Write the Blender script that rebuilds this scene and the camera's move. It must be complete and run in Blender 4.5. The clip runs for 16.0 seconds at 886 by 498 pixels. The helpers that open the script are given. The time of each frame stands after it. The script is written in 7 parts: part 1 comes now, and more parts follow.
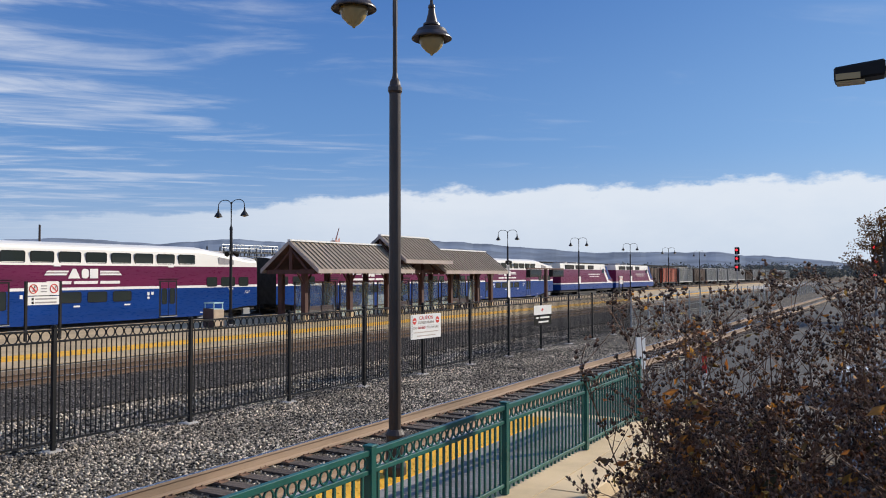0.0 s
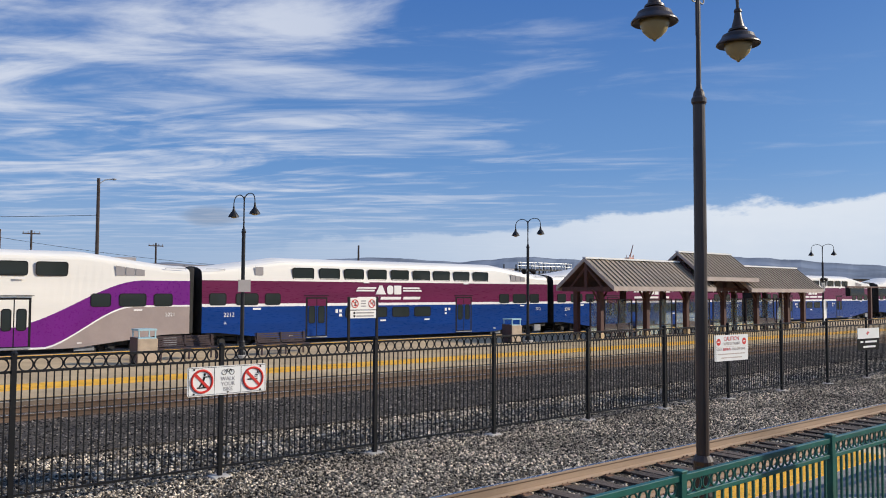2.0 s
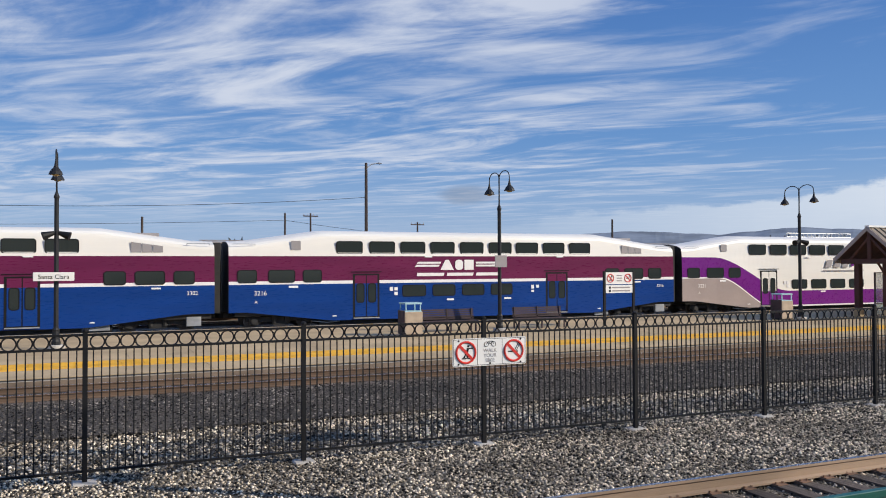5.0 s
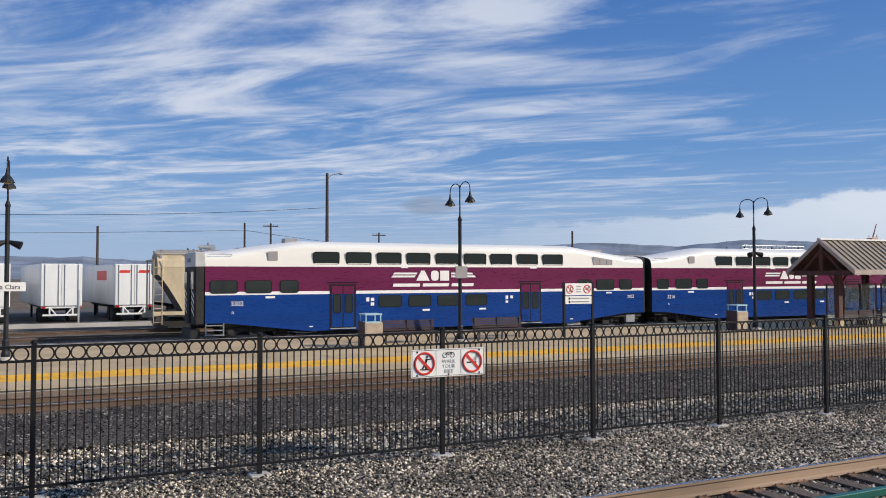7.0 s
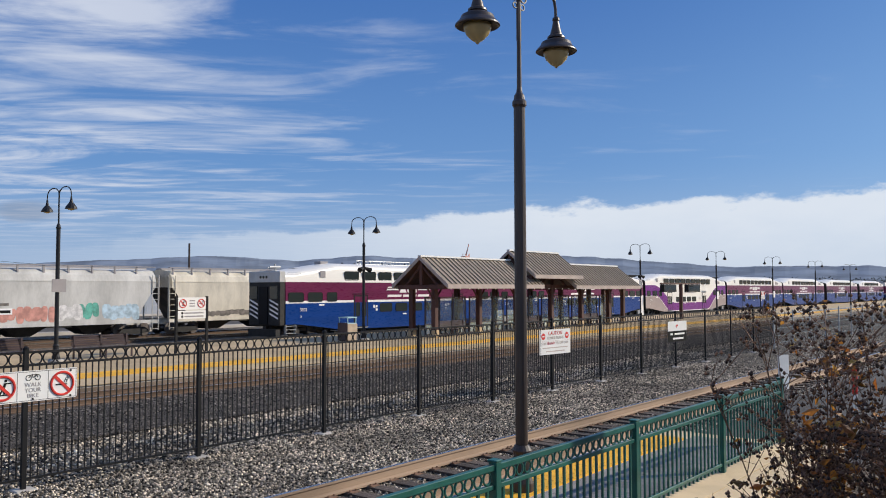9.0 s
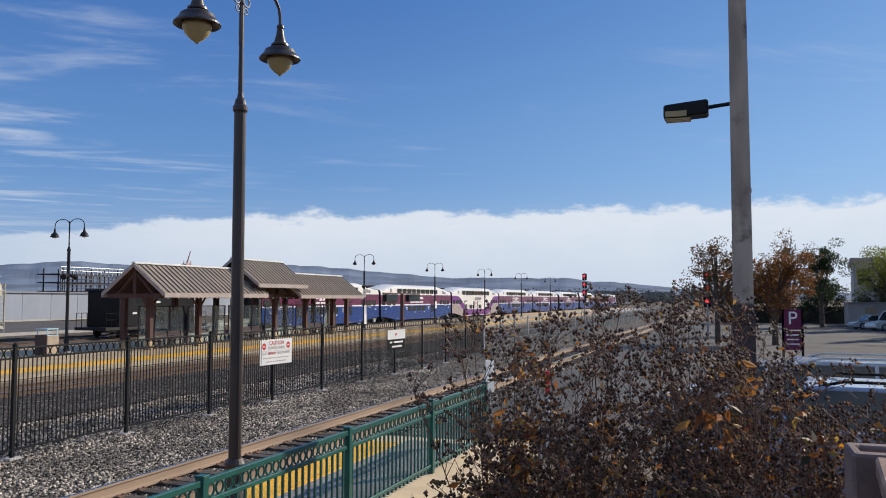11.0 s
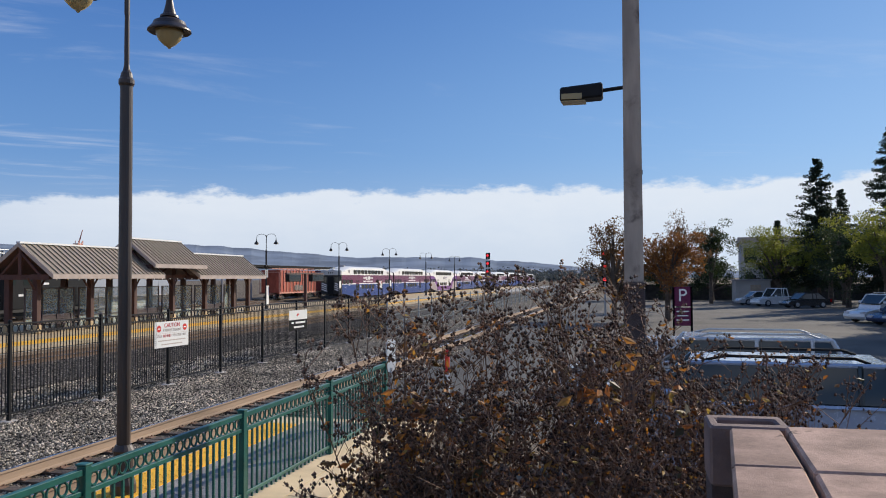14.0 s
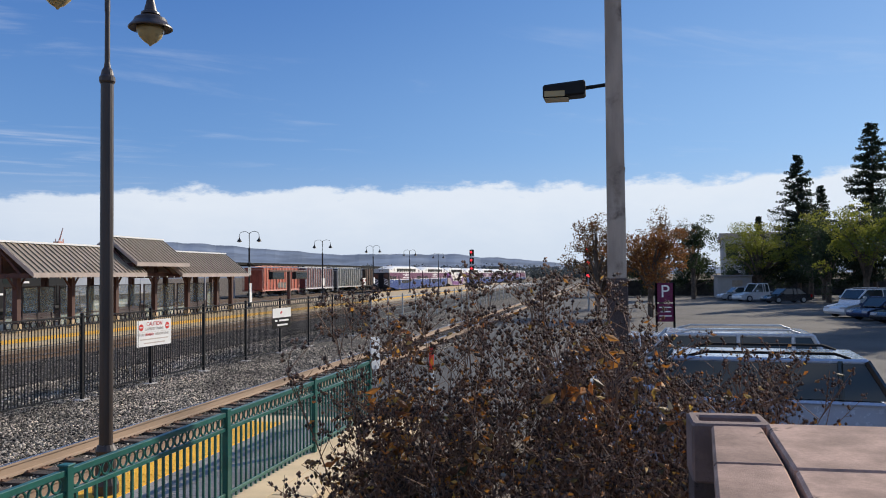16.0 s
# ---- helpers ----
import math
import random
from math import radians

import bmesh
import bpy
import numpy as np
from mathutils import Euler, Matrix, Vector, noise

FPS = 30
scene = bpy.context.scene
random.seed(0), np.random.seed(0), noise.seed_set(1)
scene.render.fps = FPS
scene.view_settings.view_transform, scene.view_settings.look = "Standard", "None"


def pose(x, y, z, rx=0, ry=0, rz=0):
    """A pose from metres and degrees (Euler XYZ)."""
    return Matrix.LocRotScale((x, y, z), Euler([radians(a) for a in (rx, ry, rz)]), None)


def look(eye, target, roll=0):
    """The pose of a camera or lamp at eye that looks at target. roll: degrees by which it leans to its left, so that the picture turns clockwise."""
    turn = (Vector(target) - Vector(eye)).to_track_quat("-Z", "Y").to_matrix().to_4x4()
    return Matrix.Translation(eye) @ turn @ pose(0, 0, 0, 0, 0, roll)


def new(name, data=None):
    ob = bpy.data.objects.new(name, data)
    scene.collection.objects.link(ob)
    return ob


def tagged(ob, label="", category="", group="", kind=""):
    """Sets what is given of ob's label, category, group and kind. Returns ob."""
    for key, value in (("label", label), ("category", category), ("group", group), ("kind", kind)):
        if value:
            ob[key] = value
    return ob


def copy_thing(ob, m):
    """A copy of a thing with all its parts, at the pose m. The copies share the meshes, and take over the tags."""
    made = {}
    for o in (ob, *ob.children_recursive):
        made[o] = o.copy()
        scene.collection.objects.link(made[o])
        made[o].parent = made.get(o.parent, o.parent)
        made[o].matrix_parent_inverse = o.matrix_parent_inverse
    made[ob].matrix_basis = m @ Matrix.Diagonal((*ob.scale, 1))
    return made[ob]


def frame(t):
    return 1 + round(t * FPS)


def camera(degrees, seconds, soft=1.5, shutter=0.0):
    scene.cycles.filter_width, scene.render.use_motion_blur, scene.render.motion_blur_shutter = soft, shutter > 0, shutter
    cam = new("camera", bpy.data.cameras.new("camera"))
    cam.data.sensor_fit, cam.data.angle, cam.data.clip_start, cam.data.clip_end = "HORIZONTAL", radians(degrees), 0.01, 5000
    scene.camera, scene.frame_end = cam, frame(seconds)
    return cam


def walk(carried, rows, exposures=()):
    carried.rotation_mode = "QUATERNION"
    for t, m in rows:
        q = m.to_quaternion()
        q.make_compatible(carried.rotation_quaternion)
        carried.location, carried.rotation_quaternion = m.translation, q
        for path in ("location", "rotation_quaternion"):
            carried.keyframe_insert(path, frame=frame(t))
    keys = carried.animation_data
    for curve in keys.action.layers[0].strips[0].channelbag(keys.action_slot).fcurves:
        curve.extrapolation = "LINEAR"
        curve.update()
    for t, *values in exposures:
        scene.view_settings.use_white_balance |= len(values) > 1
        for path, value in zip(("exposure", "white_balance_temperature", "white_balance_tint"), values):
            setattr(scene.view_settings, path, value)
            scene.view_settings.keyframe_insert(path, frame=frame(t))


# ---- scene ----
# ---- camera ----
cam = camera(56.46, 16.0, soft=1.0)
EYE = (0.0, 0.0, 3.1)
PATH = [
    (0, -0.008, 0.023, 0.008, -60.80, 1.74, 0.08),
    (0.5, -0.036, 0.057, 0.002, -56.47, 1.82, -0.28),
    (1, -0.051, 0.063, 0.010, -51.52, 2.39, -0.78),
    (1.5, -0.057, 0.136, 0.017, -46.01, 3.03, -0.75),
    (2, -0.088, 0.099, 0.016, -40.66, 2.91, -0.25),
    (2.5, -0.120, 0.148, -0.020, -34.95, 2.00, 0.11),
    (3, -0.138, 0.106, -0.007, -30.02, 1.20, 0.74),
    (3.5, -0.141, 0.092, -0.011, -26.94, 0.92, 0.97),
    (4, -0.143, 0.103, -0.015, -24.75, 0.93, 0.87),
    (4.5, -0.150, 0.137, -0.001, -23.22, 1.14, 0.24),
    (7, -0.099, 0.128, -0.003, -25.89, 1.93, 0.13),
    (7.5, -0.030, 0.098, 0.001, -33.16, 1.78, 0.23),
    (8, -0.012, 0.051, -0.003, -39.53, 1.91, -0.00),
    (8.5, 0.036, 0.027, 0.007, -45.12, 2.39, 0.27),
    (9, 0.039, -0.020, -0.008, -51.79, 2.83, 0.15),
    (9.5, 0.066, -0.054, -0.010, -58.25, 3.04, -0.24),
    (10, 0.051, -0.067, -0.013, -63.63, 3.48, -0.21),
    (12.5, 0.118, -0.210, 0.002, -75.32, 2.54, 0.04),
    (13, 0.107, -0.214, 0.001, -76.30, 2.43, 0.17),
    (13.5, 0.108, -0.214, -0.002, -76.84, 2.08, 0.31),
    (14, 0.122, -0.221, -0.003, -77.16, 2.02, 0.29),
    (14.5, 0.115, -0.222, 0.003, -77.32, 1.99, 0.36),
    (15, 0.099, -0.224, 0.004, -77.63, 1.65, 0.37),
    (15.5, 0.110, -0.220, 0.005, -78.02, 1.15, 0.45),
    (16, 0.114, -0.222, 0.008, -78.28, 1.79, 0.53),
]
walk(cam, [(t, pose(x, y, EYE[2] + z, 90 + pitch, roll, yaw)) for t, x, y, z, yaw, pitch, roll in PATH],
     exposures=[(0, 0.04), (3, 0.0), (10, 0.0), (13, 0.03), (16, 0.09)])

# ---- sky, sun ----
SUN_DIR = Vector((2.55, -1.78, 1.64)).normalized()
SUN_EL = math.asin(SUN_DIR.z)
SUN_AZ = math.atan2(SUN_DIR.x, SUN_DIR.y)


def math_node(nt, op, a, b=None, c=None, clamp=False):
    n = nt.nodes.new("ShaderNodeMath")
    n.operation, n.use_clamp = op, clamp
    for i, v in enumerate((a, b, c)):
        if v is None:
            continue
        if isinstance(v, (int, float)):
            n.inputs[i].default_value = v
        else:
            nt.links.new(v, n.inputs[i])
    return n.outputs[0]


def smooth(nt, v, lo, hi):
    n = nt.nodes.new("ShaderNodeMapRange")
    n.interpolation_type = "SMOOTHSTEP"
    n.inputs["From Min"].default_value, n.inputs["From Max"].default_value = lo, hi
    nt.links.new(v, n.inputs["Value"])
    return n.outputs[0]


def mixc(nt, fac, a, b, blend="MIX"):
    n = nt.nodes.new("ShaderNodeMix")
    n.data_type, n.blend_type = "RGBA", blend
    for sock, v in ((n.inputs[0], fac), (n.inputs[6], a), (n.inputs[7], b)):
        if isinstance(v, (int, float)):
            sock.default_value = v
        elif isinstance(v, tuple):
            sock.default_value = (*v, 1) if len(v) == 3 else v
        else:
            nt.links.new(v, sock)
    return n.outputs[2]


def noise_tex(nt, vec, scale, detail=4.0, rough=0.55, dist=0.0):
    n = nt.nodes.new("ShaderNodeTexNoise")
    n.inputs["Scale"].default_value, n.inputs["Detail"].default_value = scale, detail
    n.inputs["Roughness"].default_value, n.inputs["Distortion"].default_value = rough, dist
    if vec is not None:
        nt.links.new(vec, n.inputs["Vector"])
    return n.outputs["Fac"]


def make_world():
    w = bpy.data.worlds.new("daylight")
    scene.world = w
    w.use_nodes = True
    nt = w.node_tree
    nt.nodes.clear()
    out, bg = nt.nodes.new("ShaderNodeOutputWorld"), nt.nodes.new("ShaderNodeBackground")
    sky = nt.nodes.new("ShaderNodeTexSky")
    sky.sky_type, sky.sun_disc = "NISHITA", False
    sky.sun_elevation, sky.sun_rotation = SUN_EL, SUN_AZ
    sky.air_density, sky.dust_density, sky.ozone_density, sky.altitude = 1.0, 0.3, 2.2, 20
    co = nt.nodes.new("ShaderNodeTexCoord").outputs["Generated"]
    sep = nt.nodes.new("ShaderNodeSeparateXYZ")
    nt.links.new(co, sep.inputs[0])
    x, y, z = sep.outputs
    el = math_node(nt, "MULTIPLY", math_node(nt, "ARCSINE", z), 57.2958)
    az = math_node(nt, "MULTIPLY", math_node(nt, "ARCTAN2", x, y), 57.2958)
    # high thin cloud: a layer overhead, drawn out along one direction
    zz = math_node(nt, "MAXIMUM", z, 0.03)
    cu, cv = math_node(nt, "DIVIDE", x, zz), math_node(nt, "DIVIDE", y, zz)
    a = radians(-54)
    u = math_node(nt, "ADD", math_node(nt, "MULTIPLY", cu, math.cos(a)), math_node(nt, "MULTIPLY", cv, math.sin(a)))
    v = math_node(nt, "SUBTRACT", math_node(nt, "MULTIPLY", cv, math.cos(a)), math_node(nt, "MULTIPLY", cu, math.sin(a)))
    comb = nt.nodes.new("ShaderNodeCombineXYZ")
    nt.links.new(math_node(nt, "MULTIPLY", u, 0.5), comb.inputs[0])
    nt.links.new(math_node(nt, "MULTIPLY", v, 1.0), comb.inputs[1])
    big = noise_tex(nt, comb.outputs[0], 1.1, 8.0, 0.58, 1.1)
    comb2 = nt.nodes.new("ShaderNodeCombineXYZ")
    nt.links.new(math_node(nt, "MULTIPLY", u, 0.42), comb2.inputs[0])
    nt.links.new(math_node(nt, "ADD", math_node(nt, "MULTIPLY", v, 0.9), 7.3), comb2.inputs[1])
    fine = noise_tex(nt, comb2.outputs[0], 2.2, 7.0, 0.6, 1.2)
    mixd = math_node(nt, "ADD", math_node(nt, "MULTIPLY", big, 0.68), math_node(nt, "MULTIPLY", fine, 0.32))
    # the veil is thick towards the left and thins out towards the tracks' far end
    side = smooth(nt, az, 72, 20)
    cover = math_node(nt, "MULTIPLY_ADD", side, 0.13, mixd)
    cirrus = math_node(nt, "MULTIPLY", smooth(nt, cover, 0.54, 0.78), math_node(nt, "MULTIPLY_ADD", side, 0.66, 0.24))
    cirrus = math_node(nt, "MULTIPLY", cirrus, smooth(nt, el, 1.0, 7.0))
    # the veil thins out towards a clear zenith
    cirrus = math_node(nt, "MULTIPLY", cirrus, math_node(nt, "MULTIPLY_ADD", smooth(nt, el, 62.0, 28.0), 0.7, 0.3))
    # low bank along the horizon, with a lumpy top edge
    comb3 = nt.nodes.new("ShaderNodeCombineXYZ")
    nt.links.new(math_node(nt, "MULTIPLY", az, 0.16), comb3.inputs[0])
    nt.links.new(math_node(nt, "MULTIPLY", el, 0.35), comb3.inputs[1])
    lump = noise_tex(nt, comb3.outputs[0], 1.6, 6.0, 0.6)
    rel = math_node(nt, "SUBTRACT", az, 60.0)
    edge = math_node(nt, "ADD", math_node(nt, "MULTIPLY", math_node(nt, "MINIMUM", rel, 0.0), 0.085), math_node(nt, "MULTIPLY_ADD", math_node(nt, "MAXIMUM", rel, 0.0), 0.012, 5.9))
    edge = math_node(nt, "ADD", edge, math_node(nt, "MULTIPLY", math_node(nt, "SUBTRACT", lump, 0.5), 3.2))
    below = math_node(nt, "SUBTRACT", edge, el)
    bank = math_node(nt, "MULTIPLY", smooth(nt, below, -0.12, 0.5), smooth(nt, az, 18, 62))
    bank = math_node(nt, "MULTIPLY", bank, math_node(nt, "MULTIPLY_ADD", smooth(nt, below, 6.0, 0.0), 0.35, 0.55))
    haze = math_node(nt, "MULTIPLY", smooth(nt, el, 9.0, 0.0), 0.55)
    # one small grey lens-shaped cloud
    du = math_node(nt, "DIVIDE", math_node(nt, "SUBTRACT", az, 25.0), 2.1)
    dv = math_node(nt, "DIVIDE", math_node(nt, "SUBTRACT", el, 4.9), 0.75)
    wob = math_node(nt, "MULTIPLY", math_node(nt, "SUBTRACT", lump, 0.5), 1.6)
    rr = math_node(nt, "ADD", math_node(nt, "ADD", math_node(nt, "MULTIPLY", du, du), math_node(nt, "MULTIPLY", dv, dv)), wob)
    lens = math_node(nt, "MULTIPLY", smooth(nt, rr, 1.3, 0.2), 0.55)
    high = smooth(nt, el, 3.0, 24.0)
    blue = mixc(nt, high, (1.3, 3.05, 6.5), (0.38, 1.5, 4.85))
    blue = mixc(nt, smooth(nt, az, 55, 115), blue, mixc(nt, high, (2.5, 4.75, 8.3), (1.15, 2.95, 6.7)))
    col = mixc(nt, 0.8, sky.outputs[0], blue)
    col = mixc(nt, haze, col, (4.6, 5.6, 7.0))
    col = mixc(nt, cirrus, col, (6.6, 7.1, 8.2))
    col = mixc(nt, bank, col, (7.6, 8.1, 8.8))
    col = mixc(nt, lens, col, (2.6, 3.1, 4.1))
    nt.links.new(col, bg.inputs[0])
    bg.inputs[1].default_value = 0.10
    nt.links.new(bg.outputs[0], out.inputs[0])


make_world()
sun = new("sun", bpy.data.lights.new("sun", "SUN"))
sun.data.energy, sun.data.angle, sun.data.color = 4.8, radians(0.5), (1.0, 0.90, 0.76)
sun.matrix_world = look((0, 0, 0), -SUN_DIR)


# ---- materials ----
def mat(name, col, rough=0.6, metal=0.0, var=0.14, scale=2.0, bump=0.0, bscale=60.0, rnd=0.0, island=0.0, spec=0.5, fine=0.06, stretch=None, world_co=False):
    """A node material: base colour with large and fine variation, per-piece change and fine relief."""
    m = bpy.data.materials.new(name)
    m.use_nodes = True
    nt = m.node_tree
    b = nt.nodes["Principled BSDF"]
    if world_co:
        co = nt.nodes.new("ShaderNodeNewGeometry").outputs["Position"]
    else:
        co = nt.nodes.new("ShaderNodeTexCoord").outputs["Object"]
    if stretch:
        mp = nt.nodes.new("ShaderNodeMapping")
        mp.inputs["Scale"].default_value = stretch
        nt.links.new(co, mp.inputs[0])
        co = mp.outputs[0]
    lo, hi = tuple(c * (1 - var) for c in col), tuple(min(1, c * (1 + var)) for c in col)
    c = mixc(nt, smooth(nt, noise_tex(nt, co, scale, 5), 0.3, 0.7), lo, hi)
    fn = noise_tex(nt, co, scale * 14, 3)
    c = mixc(nt, fine, c, mixc(nt, fn, (0, 0, 0), (1, 1, 1)), "OVERLAY")
    if rnd:
        r = nt.nodes.new("ShaderNodeObjectInfo").outputs["Random"]
        c = mixc(nt, 1.0, c, mixc(nt, r, (1 - rnd,) * 3, (1 + rnd,) * 3), "MULTIPLY")
    if island:
        r = nt.nodes.new("ShaderNodeNewGeometry").outputs["Random Per Island"]
        c = mixc(nt, 1.0, c, mixc(nt, math_node(nt, "POWER", r, 2.2), (1 - island,) * 3, (1 + 2.3 * island,) * 3), "MULTIPLY")
    nt.links.new(c, b.inputs["Base Color"])
    rn = math_node(nt, "MULTIPLY_ADD", math_node(nt, "SUBTRACT", fn, 0.5), 0.25, rough, clamp=True)
    nt.links.new(rn, b.inputs["Roughness"])
    b.inputs["Metallic"].default_value = metal
    b.inputs["Specular IOR Level"].default_value = spec
    if bump:
        bn = nt.nodes.new("ShaderNodeBump")
        bn.inputs["Strength"].default_value, bn.inputs["Distance"].default_value = bump, 0.02
        nt.links.new(noise_tex(nt, co, bscale, 4), bn.inputs["Height"])
        nt.links.new(bn.outputs[0], b.inputs["Normal"])
    return m


def glow(name, col, strength):
    m = bpy.data.materials.new(name)
    m.use_nodes = True
    b = m.node_tree.nodes["Principled BSDF"]
    b.inputs["Base Color"].default_value = (*col, 1)
    b.inputs["Emission Color"].default_value = (*col, 1)
    b.inputs["Emission Strength"].default_value = strength
    return m


def glass_mat(name, col, rough=0.05, alpha=1.0, trans=0.0):
    m = bpy.data.materials.new(name)
    m.use_nodes = True
    b = m.node_tree.nodes["Principled BSDF"]
    b.inputs["Base Color"].default_value = (*col, 1)
    b.inputs["Roughness"].default_value = rough
    b.inputs["Transmission Weight"].default_value = trans
    b.inputs["Alpha"].default_value = alpha
    b.inputs["Specular IOR Level"].default_value = 0.35
    return m


def gravel_mat(name, dark, light, cell):
    """Loose stone: cells of differing grey, with relief."""
    m = bpy.data.materials.new(name)
    m.use_nodes = True
    nt = m.node_tree
    b = nt.nodes["Principled BSDF"]
    co = nt.nodes.new("ShaderNodeNewGeometry").outputs["Position"]
    vo = nt.nodes.new("ShaderNodeTexVoronoi")
    vo.inputs["Scale"].default_value = 1 / cell
    nt.links.new(co, vo.inputs["Vector"])
    sp = nt.nodes.new("ShaderNodeSeparateColor")
    nt.links.new(vo.outputs["Color"], sp.inputs[0])
    shade = math_node(nt, "POWER", sp.outputs[0], 1.8)
    c = mixc(nt, shade, dark, light)
    c = mixc(nt, math_node(nt, "MULTIPLY", sp.outputs[1], 0.25), c, (0.30, 0.25, 0.19))
    patch = smooth(nt, noise_tex(nt, co, 0.45, 4), 0.35, 0.7)
    c = mixc(nt, 1.0, c, mixc(nt, patch, (0.7, 0.7, 0.7), (1.2, 1.18, 1.14)), "MULTIPLY")
    nt.links.new(c, b.inputs["Base Color"])
    b.inputs["Roughness"].default_value = 0.9
    b.inputs["Specular IOR Level"].default_value = 0.15
    bn = nt.nodes.new("ShaderNodeBump")
    bn.inputs["Strength"].default_value, bn.inputs["Distance"].default_value = 0.9, cell * 0.6
    nt.links.new(math_node(nt, "SUBTRACT", 1.0, vo.outputs["Distance"]), bn.inputs["Height"])
    nt.links.new(bn.outputs[0], b.inputs["Normal"])
    return m


# near-black cell tone puts the shade between loose stones into the bed colour
BALLAST = gravel_mat("ballast_bed", (0.012, 0.011, 0.010), (0.30, 0.265, 0.22), 0.035)
DARKBALLAST = gravel_mat("oily_ballast_bed", (0.012, 0.011, 0.011), (0.10, 0.093, 0.087), 0.035)
STONE = mat("ballast_stone", (0.29, 0.248, 0.192), 0.85, var=0.42, scale=0.5, island=0.97, world_co=True, spec=0.3)
DARKSTONE = mat("oily_ballast_stone", (0.10, 0.088, 0.075), 0.85, var=0.4, scale=0.6, island=0.96, world_co=True, spec=0.2)
EARTH = gravel_mat("dry_earth", (0.09, 0.07, 0.05), (0.27, 0.21, 0.145), 0.09)
ASPHALT = mat("asphalt", (0.088, 0.078, 0.066), 0.9, var=0.25, scale=0.25, bump=0.4, bscale=90, world_co=True, fine=0.25)
CONCRETE = mat("concrete", (0.44, 0.41, 0.37), 0.85, var=0.14, scale=0.6, bump=0.25, bscale=70, world_co=True, rnd=0.05)
SANDCON = mat("sandy_concrete", (0.62, 0.47, 0.28), 0.85, var=0.16, scale=0.8, bump=0.25, bscale=70, world_co=True, rnd=0.06)
PLATFORM = mat("platform_concrete", (0.47, 0.35, 0.20), 0.85, var=0.16, scale=0.5, bump=0.2, bscale=60, world_co=True, rnd=0.06)
PAVER = mat("platform_paver", (0.26, 0.245, 0.23), 0.85, var=0.12, scale=1.5, bump=0.3, bscale=80, world_co=True, rnd=0.14)
YELLOW = mat("tactile_yellow", (0.85, 0.44, 0.02), 0.7, var=0.14, scale=1.2, bump=0.3, bscale=40, world_co=True, rnd=0.1)
RUST = mat("rusty_rail_side", (0.31, 0.22, 0.15), 0.8, var=0.25, scale=1.5, bump=0.2, stretch=(0.2, 2, 2))
RUSTDARK = mat("dark_rusty_rail_side", (0.125, 0.08, 0.052), 0.85, var=0.25, scale=1.5, stretch=(0.2, 2, 2))
PLATFACE = mat("stained_platform_face", (0.20, 0.15, 0.11), 0.9, var=0.3, scale=1.0, world_co=True)
STEEL = mat("polished_rail_head", (0.62, 0.60, 0.58), 0.25, 0.9, var=0.1)
TIE = mat("creosoted_timber", (0.085, 0.066, 0.053), 0.85, var=0.35, scale=3, bump=0.6, bscale=25, rnd=0.35, stretch=(6, 1, 6))
PLATE = mat("rusted_tie_plate", (0.16, 0.09, 0.055), 0.8, var=0.3, scale=6, rnd=0.2)
BLACK = mat("black_fence_paint", (0.012, 0.012, 0.013), 0.55, var=0.2, scale=3, spec=0.2)
BRONZE = mat("dark_bronze_paint", (0.05, 0.034, 0.026), 0.40, var=0.25, scale=2, stretch=(2, 2, 0.3))
LAMPDARK = mat("dark_grey_lamp_paint", (0.02, 0.021, 0.024), 0.5, var=0.2, spec=0.25)
GREEN = mat("green_fence_paint", (0.012, 0.095, 0.075), 0.38, var=0.18, scale=3)
WHITE = mat("cream_white_car_paint", (0.80, 0.77, 0.70), 0.33, var=0.04, scale=0.6, stretch=(0.3, 1, 2))
STRIPE = mat("white_stripe_paint", (0.82, 0.80, 0.78), 0.4, var=0.04)
MAROON = mat("maroon_car_paint", (0.128, 0.014, 0.058), 0.30, var=0.10, scale=0.7, stretch=(0.3, 1, 2), spec=0.25)
BLUE = mat("blue_car_paint", (0.004, 0.040, 0.205), 0.30, var=0.12, scale=0.7, stretch=(0.3, 1, 2), spec=0.25)
PURPLE = mat("purple_car_paint", (0.155, 0.014, 0.20), 0.30, var=0.08, scale=0.7, spec=0.3)
TAUPE = mat("taupe_car_paint", (0.33, 0.27, 0.25), 0.4, var=0.08, scale=0.7)
LOGOGREY = mat("grey_marking_paint", (0.30, 0.28, 0.28), 0.5, var=0.05)
CARGLASS = glass_mat("dark_tinted_glass", (0.028, 0.036, 0.035), 0.05)
CARGLASS.node_tree.nodes["Principled BSDF"].inputs["Specular IOR Level"].default_value = 0.6
PALEHOOD = mat("pale_grey_hood_paint", (0.5, 0.5, 0.48), 0.5, var=0.12, scale=1.5)
GASKET = mat("black_rubber", (0.010, 0.010, 0.011), 0.7, spec=0.2)
UNDER = mat("grimy_underframe", (0.018, 0.017, 0.016), 0.75, var=0.4, scale=3)
EQUIP = mat("grey_equipment_box", (0.28, 0.29, 0.30), 0.6, var=0.2)
WHEEL = mat("worn_wheel_steel", (0.16, 0.14, 0.13), 0.5, 0.6, var=0.2)
ROOFMETAL = mat("bronze_standing_seam_metal", (0.27, 0.218, 0.158), 0.5, 0.0, var=0.12, scale=1.0, rnd=0.10)
FASCIA = mat("tan_fascia_board", (0.40, 0.33, 0.29), 0.7, var=0.1)
WOOD = mat("redbrown_stained_timber", (0.078, 0.03, 0.022), 0.7, var=0.25, scale=3, stretch=(1, 1, 0.2))
PANE = glass_mat("clear_shelter_glass", (0.42, 0.50, 0.47), 0.03, alpha=0.34)
